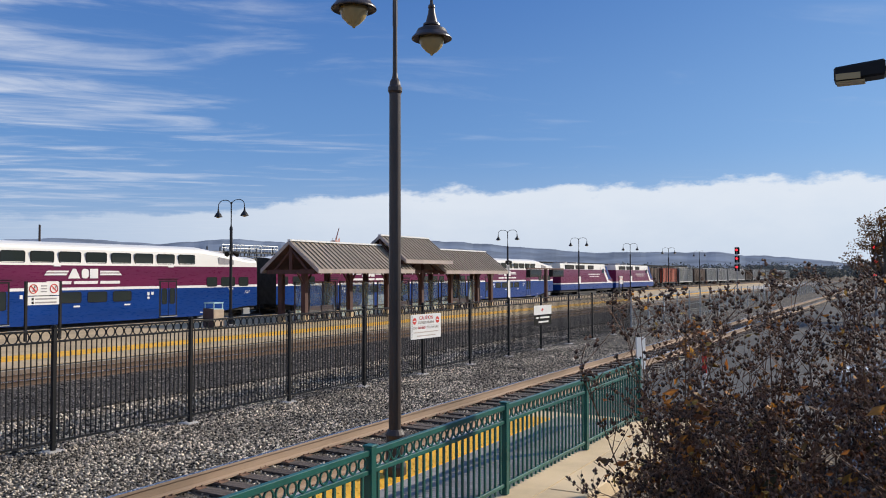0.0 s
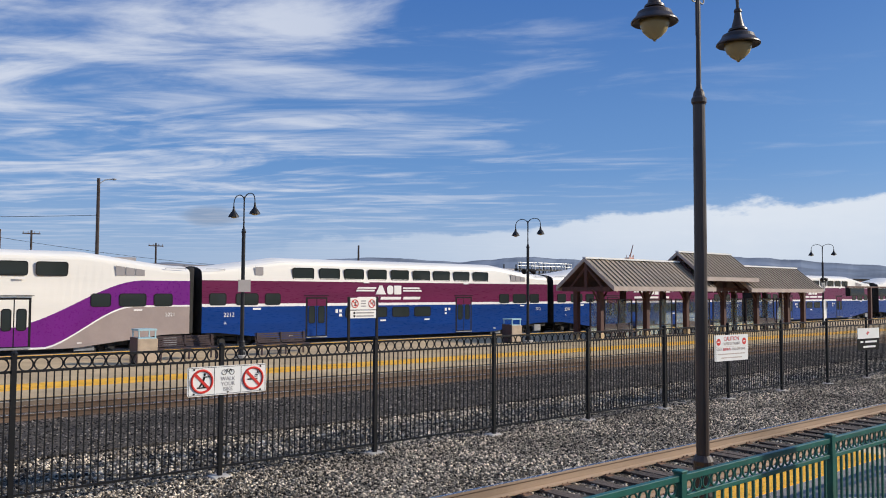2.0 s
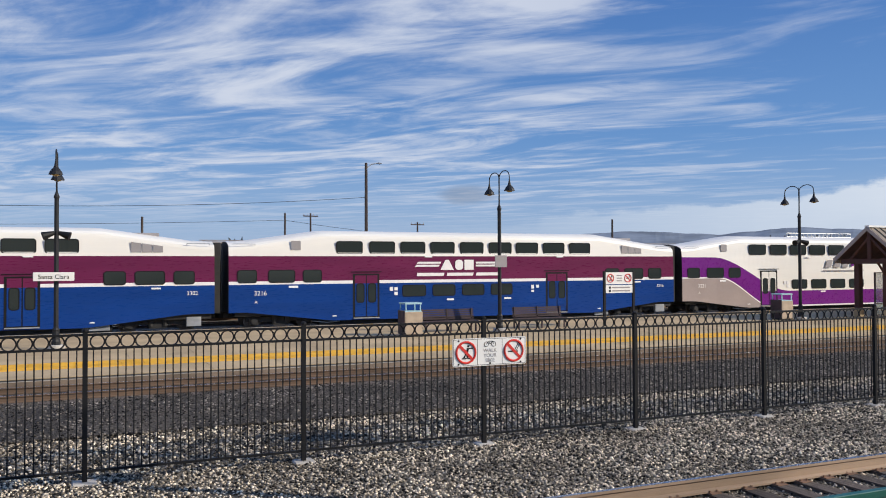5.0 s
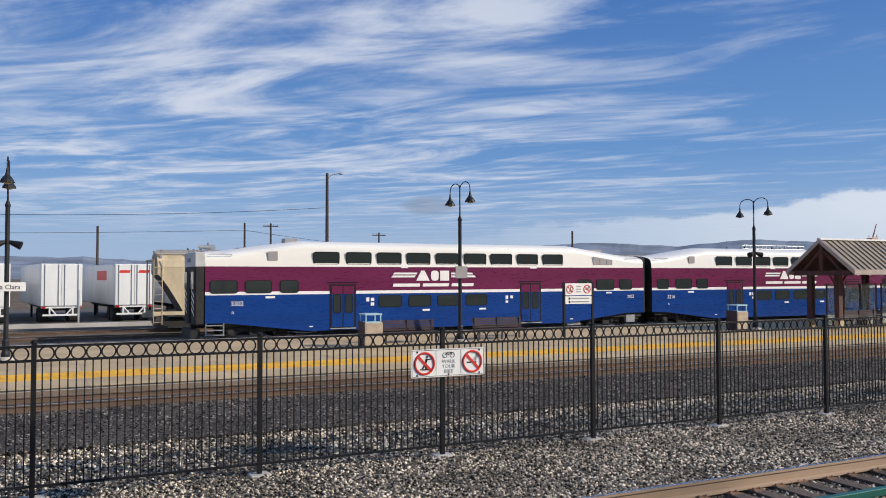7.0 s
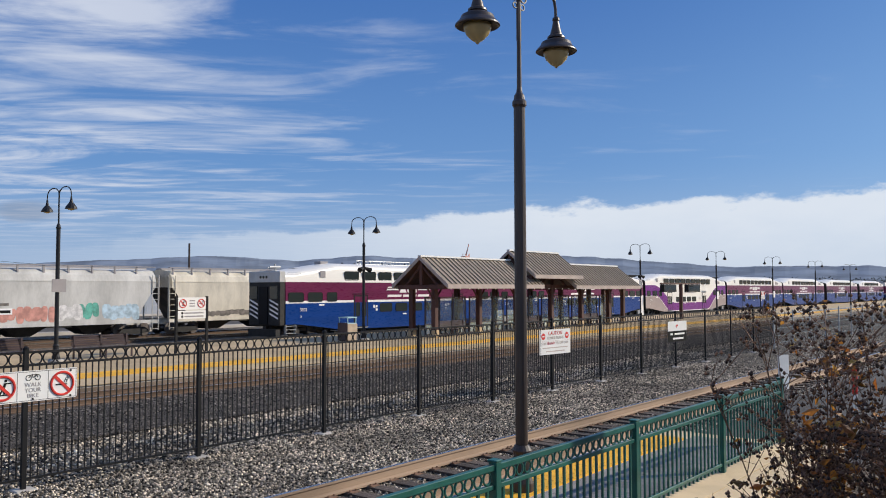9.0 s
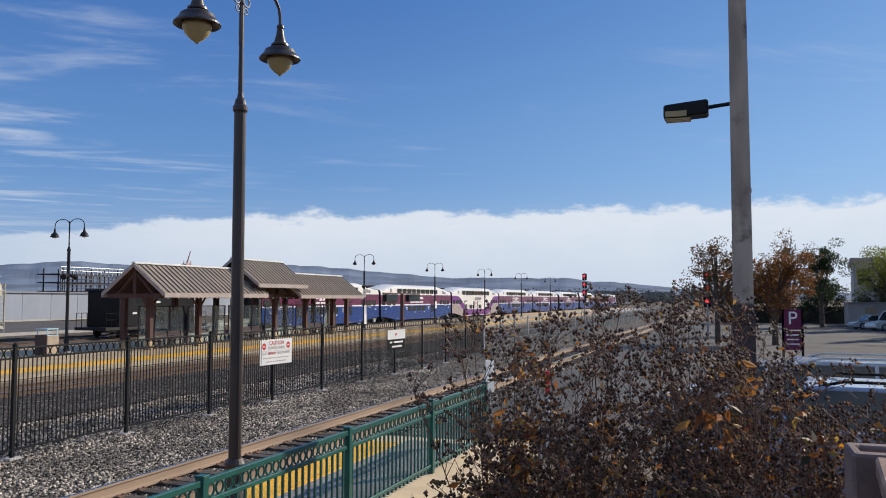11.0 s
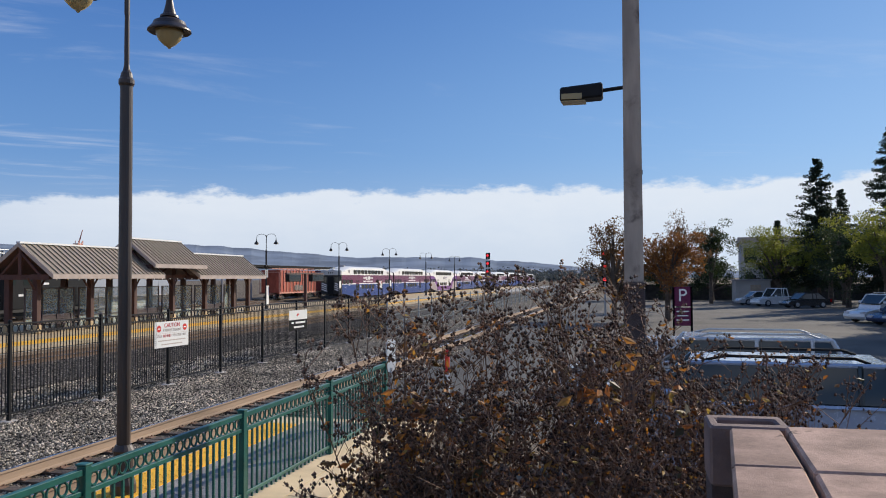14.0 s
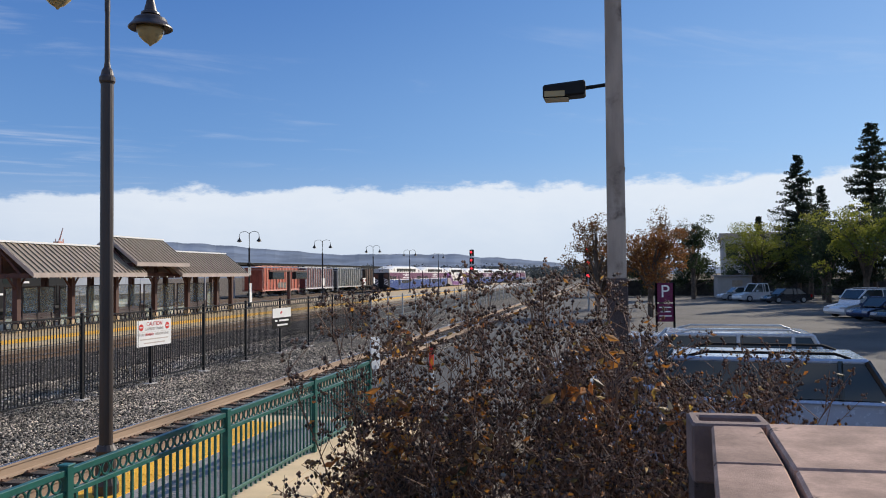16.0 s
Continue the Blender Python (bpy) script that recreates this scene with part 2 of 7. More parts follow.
PANE.node_tree.nodes["Principled BSDF"].inputs["Specular IOR Level"].default_value = 1.0
WHITEPANEL = mat("white_sign_face", (0.80, 0.79, 0.75), 0.5, var=0.03)
RED = mat("sign_red", (0.62, 0.03, 0.02), 0.5, var=0.05)
INK = mat("sign_black", (0.012, 0.012, 0.012), 0.8, spec=0.12)
BEIGE = mat("beige_bin_panel", (0.42, 0.33, 0.24), 0.8, var=0.12, scale=3, bump=0.3)
PALEBLUE = mat("pale_blue_bin_hood", (0.36, 0.55, 0.60), 0.5, var=0.08)
BENCH = mat("maroon_bench_steel", (0.05, 0.03, 0.032), 0.5, var=0.2)
LENS = glass_mat("yellowed_lamp_lens", (0.40, 0.31, 0.15), 0.25)
GALV = mat("galvanised_steel", (0.42, 0.43, 0.43), 0.45, 0.5, var=0.15)
POLECON = mat("weathered_concrete_pole", (0.42, 0.34, 0.265), 0.85, var=0.25, scale=0.8, bump=0.4, bscale=50, stretch=(3, 3, 0.7))
BLOCKPINK = mat("pinkish_masonry_block", (0.35, 0.235, 0.18), 0.92, var=0.3, scale=5, bump=0.22, bscale=260, rnd=0.1, fine=0.3, spec=0.2)


def add_stains(m, dark, scale, lo, hi):
    """Dark blotches with ragged edges over a material's colour."""
    nt = m.node_tree
    b = nt.nodes["Principled BSDF"]
    old = b.inputs["Base Color"].links[0].from_socket
    co = nt.nodes.new("ShaderNodeNewGeometry").outputs["Position"]
    blot = smooth(nt, noise_tex(nt, co, scale, 7, 0.65, 0.4), lo, hi)
    nt.links.new(mixc(nt, blot, old, dark), b.inputs["Base Color"])


add_stains(BLOCKPINK, (0.05, 0.035, 0.028), 5.0, 0.60, 0.70)
add_stains(POLECON, (0.15, 0.115, 0.09), 1.4, 0.52, 0.70)
# pinkish block colour lowered to hold the shade on its front
BLOCKSHADED = mat("shade_dark_hollow_block", (0.20, 0.135, 0.115), 0.9, var=0.2, scale=6, bump=0.3, bscale=90)
# masonry sides dark with painted shade; the pole's stained base shares the colour
SHADESTAIN = mat("shade_and_stain_masonry", (0.085, 0.06, 0.052), 0.9, var=0.2, scale=5, bump=0.6, bscale=120)
TIMBERPOLE = mat("weathered_timber_pole", (0.06, 0.042, 0.034), 0.85, var=0.3, scale=2, stretch=(4, 4, 0.5))


def thin_leaf(nt, b, colour):
    """A leaf that lets part of the light through."""
    nt.links.new(colour, b.inputs["Base Color"])
    b.inputs["Roughness"].default_value = 0.55
    tr, ad = nt.nodes.new("ShaderNodeBsdfTranslucent"), nt.nodes.new("ShaderNodeMixShader")
    nt.links.new(colour, tr.inputs[0])
    ad.inputs[0].default_value = 0.5
    nt.links.new(b.outputs[0], ad.inputs[1])
    nt.links.new(tr.outputs[0], ad.inputs[2])
    nt.links.new(ad.outputs[0], nt.nodes["Material Output"].inputs[0])


# ---- mesh helpers ----
class Shape:
    """Collects vertices and faces for one mesh."""

    def __init__(self):
        self.v, self.f, self.mi = [], [], []

    def add(self, v, f, mi=0):
        o = len(self.v)
        self.v += [tuple(p) for p in v]
        self.f += [tuple(i + o for i in q) for q in f]
        self.mi += [mi] * len(f)
        return self

    def box(self, x0, x1, y0, y1, z0, z1, mi=0):
        v = [(x, y, z) for z in (z0, z1) for y in (y0, y1) for x in (x0, x1)]
        return self.add(v, [(0, 2, 3, 1), (4, 5, 7, 6), (0, 1, 5, 4), (1, 3, 7, 5), (3, 2, 6, 7), (2, 0, 4, 6)], mi)

    def cyl(self, a, b, r0, r1=None, n=10, mi=0):
        a, b = Vector(a), Vector(b)
        r1 = r0 if r1 is None else r1
        d = (b - a).normalized()
        u = d.orthogonal().normalized()
        w = d.cross(u)
        ring = lambda c, r: [c + r * (math.cos(2 * math.pi * k / n) * u + math.sin(2 * math.pi * k / n) * w) for k in range(n)]
        f = [(k, (k + 1) % n, n + (k + 1) % n, n + k) for k in range(n)]
        f += [tuple(range(n - 1, -1, -1)), tuple(range(n, 2 * n))]
        return self.add(ring(a, r0) + ring(b, r1), f, mi)

    def lathe(self, prof, n=16, at=(0, 0, 0), mi=0):
        v = [(at[0] + r * math.cos(2 * math.pi * k / n), at[1] + r * math.sin(2 * math.pi * k / n), at[2] + z) for r, z in prof for k in range(n)]
        f = []
        for j in range(len(prof) - 1):
            f += [(j * n + k, j * n + (k + 1) % n, (j + 1) * n + (k + 1) % n, (j + 1) * n + k) for k in range(n)]
        f += [tuple(range(n - 1, -1, -1)), tuple(range((len(prof) - 1) * n, len(prof) * n))]
        return self.add(v, f, mi)

    def prism(self, outline, y0, y1, mi=0):
        """An outline in x and z, drawn from y0 to y1."""
        n = len(outline)
        v = [(x, y0, z) for x, z in outline] + [(x, y1, z) for x, z in outline]
        f = [tuple(range(n)), tuple(range(2 * n - 1, n - 1, -1))]
        f += [(k, n + k, n + (k + 1) % n, (k + 1) % n) for k in range(n)]
        return self.add(v, f, mi)

    def tube(self, pts, r, n=8, mi=0):
        for a, b in zip(pts, pts[1:]):
            self.cyl(a, b, r, r, n, mi)
        return self

    def ring(self, c, R, r, n=20, m=6, mi=0):
        """A ring standing in the xz plane."""
        v = [(c[0] + (R + r * math.cos(2 * math.pi * j / m)) * math.cos(2 * math.pi * i / n), c[1] + r * math.sin(2 * math.pi * j / m),
              c[2] + (R + r * math.cos(2 * math.pi * j / m)) * math.sin(2 * math.pi * i / n)) for i in range(n) for j in range(m)]
        f = [(i * m + j, ((i + 1) % n) * m + j, ((i + 1) % n) * m + (j + 1) % m, i * m + (j + 1) % m) for i in range(n) for j in range(m)]
        return self.add(v, f, mi)

    def mesh(self, name, mats, bevel=0.0, smooth_shade=False):
        me = bpy.data.meshes.new(name)
        me.from_pydata(self.v, [], self.f)
        for m in mats if isinstance(mats, (list, tuple)) else [mats]:
            me.materials.append(m)
        me.polygons.foreach_set("material_index", self.mi)
        bm = bmesh.new()
        bm.from_mesh(me)
        bmesh.ops.recalc_face_normals(bm, faces=bm.faces)
        if bevel:
            bmesh.ops.bevel(bm, geom=bm.edges[:], offset=bevel, segments=1, affect="EDGES", clamp_overlap=True)
        bm.to_mesh(me)
        bm.free()
        if smooth_shade:
            me.polygons.foreach_set("use_smooth", [True] * len(me.polygons))
        return me


def part(name, shape, material, parent=None, label="", bevel=0.0, smooth_shade=False, at=None):
    """One mesh object, from a Shape or from a mesh already made, under a thing or part."""
    me = shape if isinstance(shape, bpy.types.Mesh) else shape.mesh(name, material, bevel, smooth_shade)
    ob = new(name, me)
    if parent is not None:
        ob.parent = parent
    if at is not None:
        ob.matrix_basis = at if isinstance(at, Matrix) else Matrix.Translation(at)
    if label:
        ob["label"] = label
    return ob


def thing(name, at, label, category, group="", kind=""):
    ob = new(name)
    ob.matrix_basis = at if isinstance(at, Matrix) else Matrix.Translation(at)
    return tagged(ob, label, category, group, kind)


def setting(name, shape, material, label, category, bevel=0.0, kind="structure"):
    return tagged(part(name, shape, material, bevel=bevel), label, category, kind=kind)


def round_rect(x0, x1, z0, z1, r, n=4):
    pts = []
    for cx, cz, a0 in ((x1 - r, z0 + r, -90), (x1 - r, z1 - r, 0), (x0 + r, z1 - r, 90), (x0 + r, z0 + r, 180)):
        for k in range(n + 1):
            a = radians(a0 + 90 * k / n)
            pts.append((cx + r * math.cos(a), cz + r * math.sin(a)))
    return pts


def lettering(text, size, material, parent, at, name="lettering", align="CENTER", depth=0.002):
    """Raised letters that face the viewer's side of the tracks."""
    cu = bpy.data.curves.new(name, "FONT")
    cu.body, cu.size, cu.align_x, cu.align_y, cu.extrude = text, size, align, "CENTER", depth
    cu.materials.append(material)
    ob = new(name, cu)
    ob.parent = parent
    ob.matrix_basis = Matrix.Translation(at) @ pose(0, 0, 0, 90, 0, 0)
    return ob


# ---- ground, tracks, platforms ----
GROUND_Z, RAIL_Z, PLAT_Z, NEAR_Z = 0.0, 0.16, 0.33, 0.36
setting("ground", Shape().add([(-1500, -1500, -0.12), (4000, -1500, -0.12), (4000, 4000, -0.12), (-1500, 4000, -0.12)], [(0, 1, 2, 3)]), EARTH, "dry earth and gravel ground reaching to the hills", "ground")
setting("ballast_bed", Shape().box(-60, 700, 9.72, 23.4, -0.3, 0.0), BALLAST, "grey crushed stone ballast between the platforms", "gravel")
setting("track_bed", Shape().box(-60, 700, 6.7, 9.72, -0.3, -0.085), BALLAST, "grey crushed stone between the ties of the near track", "gravel")
setting("oily_ballast_bed", Shape().box(-60, 700, 16.5, 23.2, -0.2, 0.05), DARKBALLAST, "dark oily ballast along the middle track", "gravel")
setting("far_ballast_bed", Shape().box(-80, 900, 38.2, 56.0, -0.3, 0.02), BALLAST, "dark dirty ballast under the yard tracks", "gravel")
setting("parking_lot", Shape().box(7.0, 130, -60, 2.6, -0.3, 0.004), ASPHALT, "worn grey asphalt of a car park", "asphalt")


def rail_shape(x0, x1, y, z, k=1.0):
    """A flat-bottomed rail: foot, web and head."""
    s = Shape()
    prof = [(-0.07, 0), (0.07, 0), (0.07, 0.02), (0.012, 0.035), (0.012, 0.115), (0.036, 0.125), (0.036, 0.152), (-0.036, 0.152), (-0.036, 0.125), (-0.012, 0.115), (-0.012, 0.035), (-0.07, 0.02)]
    v = [(x, y + a, z + b * k) for x in (x0, x1) for a, b in prof]
    n = len(prof)
    s.add(v, [(k, (k + 1) % n, n + (k + 1) % n, n + k) for k in range(n) if k != 6] + [tuple(range(n - 1, -1, -1)), tuple(range(n, 2 * n))])
    s.add([(x, y + a, z + 0.1525 * k) for x in (x0, x1) for a in (-0.034, 0.034)], [(0, 1, 3, 2)], 1)
    return s


TRACKS = [("near_track", 7.83, 9.27, -40, 600, -0.045), ("middle_track", 21.2, 22.64, -60, 700, 0.05), ("station_track", 39.58, 41.02, -120, 900, 0.01), ("siding_track", 44.4, 45.84, -120, 900, 0.01), ("yard_track", 49.0, 50.44, -120, 900, 0.01)]
for name, ya, yb, x0, x1, z in TRACKS:
    tr = thing(name, (0, 0, 0), "railway track with rusty steel rails on timber ties", "railway track", "railway tracks", "structure")
    for y in (ya, yb):
        part("rail", rail_shape(x0, x1, y, z, 1.35 if name == "near_track" else 1.0), [RUST if name == "near_track" else RUSTDARK, STEEL], tr)
    tie = Shape().box(-0.115, 0.115, ya - 0.55, yb + 0.55, z - 0.15, z + 0.004)
    for y in (ya, yb):
        tie.box(-0.09, 0.09, y - 0.17, y + 0.17, z + 0.004, z + 0.016, 1)
        for sx in (-0.06, 0.06):
            for sy in (-0.1, 0.1):
                tie.box(sx - 0.012, sx + 0.012, y + sy - 0.012, y + sy + 0.012, z + 0.016, z + 0.04, 1)
    if name == "near_track":
        me = tie.mesh("tie", [TIE, PLATE])
        rng = random.Random(4)
        for i in range(150):
            part("tie", me, None, tr, at=pose(1.0 + 0.52 * i, rng.uniform(-0.04, 0.04), rng.uniform(-0.012, 0.0), 0, 0, rng.uniform(-1, 1)))
    else:
        many = Shape()
        for i in range(260):
            o = -6 + 0.55 * i
            many.box(o - 0.115, o + 0.115, ya - 0.55, yb + 0.55, -0.12, z + 0.004)
        tagged(part("ties", many, [TIE, PLATE], tr), kind="stuff")

# concrete-edged guard board along the field side of the near track
setting("track_edging", Shape().box(-40, 300, 9.64, 9.73, -0.2, 0.022), CONCRETE, "thin weathered concrete edging beside the track", "kerb")


def far_platform():
    p = setting("far_platform", Shape().box(-70, 260, 23.25, 38.5, -0.2, PLAT_Z - 0.02), CONCRETE, "long raised concrete island platform with tan paving", "platform")
    part("edge_face", Shape().box(-70, 260, 23.19, 23.25, -0.2, PLAT_Z - 0.08), PLATFACE, p, "stained brown platform edge wall")
    slab = Shape().box(-0.995, 0.995, 0, 2.1, 0, 0.02).mesh("paving_slab", PLATFORM, 0.004)
    for i in range(90):
        part("paving_slab", slab, None, p, at=(-20 + 2 * i, 23.2, PLAT_Z - 0.02))
        if i < 60:
            part("paving_slab", slab, None, p, at=(-20 + 2 * i, 27.0, PLAT_Z - 0.02))
    s = Shape()
    for i in range(300):
        s.box(-20 + 0.61 * i, -20 + 0.61 * i + 0.6, 25.05, 26.7, PLAT_Z - 0.02, PLAT_Z + 0.006)
    part("tactile_strip", s, YELLOW, p, "yellow tactile warning strip")
    part("tactile_strip", Shape().box(-70, 260, 37.2, 37.9, PLAT_Z - 0.02, PLAT_Z + 0.006), YELLOW, p, "yellow tactile warning strip")
    rest = Shape().box(-70, 260, 26.72, 27.0, PLAT_Z - 0.02, PLAT_Z - 0.002).box(-70, 260, 29.12, 37.2, PLAT_Z - 0.02, PLAT_Z - 0.002)
    part("paving", rest, PLATFORM, p)


def near_platform():
    p = setting("near_platform", Shape().box(-20, 15.6, 4.1, 6.72, -0.3, NEAR_Z - 0.02), SANDCON, "raised concrete side platform with grey pavers", "platform")
    tile = Shape().box(-0.3, 0.3, 0, 0.61, 0, 0.024)
    for i in range(5):
        for j in range(5):
            tile.lathe([(0.022, 0.024), (0.012, 0.031)], 6, (-0.24 + 0.12 * i, 0.06 + 0.12 * j, 0))
    me = tile.mesh("tactile_tile", YELLOW)
    for i in range(21):
        part("tactile_tile", me, None, p, "yellow tactile paving tile" if i == 0 else "", at=(2.4 + 0.605 * i, 5.95, NEAR_Z - 0.02))
    pv = Shape().box(-0.146, 0.146, -0.146, 0.146, 0, 0.02).mesh("paver", PAVER)
    for i in range(41):
        for j in range(4):
            part("paver", pv, None, p, at=(3.0 + 0.3 * i, 4.85 + 0.3 * j, NEAR_Z - 0.02))
    kerb = Shape().box(-0.99, 0.99, 0, 0.56, -0.6, 0).mesh("planter_kerb", SANDCON, 0.015)
    for i in range(9):
        part("planter_kerb", kerb, None, p, "sandy concrete kerb block" if i == 0 else "", at=(-1.0 + 2 * i, 3.53, NEAR_Z - 0.015))
    part("edge_coping", Shape().box(-20, 15.6, 6.57, 6.75, NEAR_Z - 0.04, NEAR_Z + 0.002), CONCRETE, p)


def scatter_stones():
    """Loose ballast as real stones, thickest where it lies nearest."""
    rng = np.random.default_rng(5)
    base = np.array([(1, 0, 0), (-1, 0, 0), (0, 1, 0), (0, -1, 0), (0, 0, 1), (0, 0, -1)], float)
    faces = np.array([(0, 2, 4), (2, 1, 4), (1, 3, 4), (3, 0, 4), (2, 0, 5), (1, 2, 5), (3, 1, 5), (0, 3, 5)])
    sets = [(-3, 22, 9.4, 13.6, 52000), (22, 34, 9.4, 13.6, 14000), (-6, 40, 13.6, 16.6, 30000), (34, 70, 9.4, 17.9, 9000), (2, 40, 6.8, 9.6, 16000)]
    for name, zones, m in (("ballast_stones", sets, STONE), ("oily_ballast_stones", [(-6, 45, 16.4, 21.1, 41000)], DARKSTONE)):
        vs, fs, o = [], [], 0
        for x0, x1, y0, y1, n in zones:
            c = np.stack([rng.uniform(x0, x1, n), rng.uniform(y0, y1, n), rng.uniform(-0.004, 0.015, n) - (0.085 if y0 < 7 else -0.035 if y0 == 16.4 else 0)], 1)
            r = rng.uniform(0.012, 0.034, (n, 1, 1)) * (1.35 if y0 > 13 else 1.0) * rng.uniform(0.6, 1.3, (n, 6, 1))
            a = rng.uniform(0, 6.28, n)
            v = base[None] * r * np.array([1, 1, 0.75])
            ca, sa = np.cos(a)[:, None], np.sin(a)[:, None]
            tl = rng.uniform(-0.6, 0.6, n)[:, None]
            x, y, z = v[..., 0], v[..., 1], v[..., 2]
            x, z = x + z * tl, z - x * tl
            v = np.stack([x * ca - y * sa, x * sa + y * ca, z], 2) + c[:, None]
            vs.append(v.reshape(-1, 3))
            fs.append((faces[None] + (o + 6 * np.arange(n))[:, None, None]).reshape(-1, 3))
            o += 6 * n
        v, f = np.concatenate(vs), np.concatenate(fs)
        me = bpy.data.meshes.new(name)
        me.vertices.add(len(v))
        me.vertices.foreach_set("co", v.ravel())
        me.loops.add(f.size)
        me.loops.foreach_set("vertex_index", f.ravel().astype(np.int32))
        me.polygons.add(len(f))
        me.polygons.foreach_set("loop_start", np.arange(0, f.size, 3, dtype=np.int32))
        me.update(calc_edges=True)
        me.materials.append(m)
        tagged(new(name, me), "angular crushed stones lying loose between the tracks", "gravel", kind="stuff")


far_platform()
near_platform()


# ---- black fence between the tracks ----
FENCE_Y, FENCE_X0, FENCE_S, FENCE_H = 13.096, 6.177, 3.184, 2.15


def black_fence():
    post = Shape().box(-0.035, 0.035, -0.035, 0.035, -0.1, FENCE_H + 0.04).lathe([(0.05, 0.0), (0.05, 0.02), (0.02, 0.05)], 8, (0, 0, FENCE_H + 0.03)).mesh("post", BLACK)
    foot = Shape().box(-0.17, 0.17, -0.15, 0.15, -0.05, 0.03).mesh("concrete_footing", CONCRETE, 0.02)
    L = FENCE_S
    picket = Shape().box(-0.009, 0.009, -0.009, 0.009, 0.16, FENCE_H - 0.22).mesh("picket", BLACK)
    ring = Shape().ring((0, 0, FENCE_H - 0.12), 0.094, 0.0125, 18, 5).mesh("ring", BLACK)
    rails = [Shape().box(0.03, L - 0.03, -0.018, 0.018, z - 0.018, z + 0.018).mesh("rail", BLACK) for z in (FENCE_H - 0.02, FENCE_H - 0.22, 0.18)]
    for k in range(-4, 12):
        x = FENCE_X0 + k * L
        if k < 5:
            fence = thing("fence_panel", (x, FENCE_Y, 0), "black steel picket fence panel with a row of rings", "fence", "fence panels between the tracks")
            part("post", post, None, fence)
            part("concrete_footing", foot, None, fence)
            for me in rails:
                part("rail", me, None, fence)
            for i in range(28):
                part("picket", picket, None, fence, at=(0.055 + (i + 0.5) * (L - 0.11) / 28, 0, 0))
            for i in range(15):
                part("ring", ring, None, fence, at=(0.06 + (i + 0.5) * (L - 0.12) / 15, 0, 0))
        else:
            fence = thing("fence_panel", (x, FENCE_Y, 0), "black steel picket fence panel with a row of rings", "fence", "fence panels between the tracks")
            part("post", post, None, fence)
            part("concrete_footing", foot, None, fence)
            for me in rails:
                part("rail", me, None, fence)
            s = Shape()
            for i in range(28):
                px = 0.055 + (i + 0.5) * (L - 0.11) / 28
                s.box(px - 0.008, px + 0.008, -0.008, 0.008, 0.16, FENCE_H - 0.22)
            for i in range(15):
                s.ring((0.06 + (i + 0.5) * (L - 0.12) / 15, 0, FENCE_H - 0.12), 0.092, 0.011, 12, 4)
            tagged(part("pickets_and_rings", s, BLACK, fence), kind="stuff")


black_fence()


def green_fence():
    L, h, N = 3.0, 1.11, 20
    post = Shape().box(-0.045, 0.045, -0.045, 0.045, 0, h + 0.03).box(-0.055, 0.055, -0.055, 0.055, h + 0.03, h + 0.05).mesh("post", GREEN, 0.006)
    rails = [Shape().box(0.04, L - 0.04, -t, t, z - t, z + t).mesh("rail", GREEN, 0.004) for z, t in ((h - 0.02, 0.028), (h - 0.2, 0.022), (0.12, 0.022))]
    picket = Shape().box(-0.0125, 0.0125, -0.0125, 0.0125, 0.04, h - 0.2).mesh("picket", GREEN)
    ring = Shape().ring((0, 0, h - 0.109), 0.058, 0.0115, 20, 6).mesh("ring", GREEN)
    for k in range(-3, 3):
        x = 6.5 + k * L
        f = thing("platform_fence", (x, 4.45, NEAR_Z - 0.02), "green painted steel picket fence with a ring frieze", "fence", "green fence panels")
        part("post", post, None, f)
        if k == 2:
            part("post", post, None, f, at=(L, 0, 0))
        for me in rails:
            part("rail", me, None, f)
        for i in range(N):
            part("picket", picket, None, f, at=(0.06 + (i + 0.5) * (L - 0.12) / N, 0, 0))
            part("ring", ring, None, f, at=(0.06 + (i + 0.5) * (L - 0.12) / N, 0, 0))


green_fence()


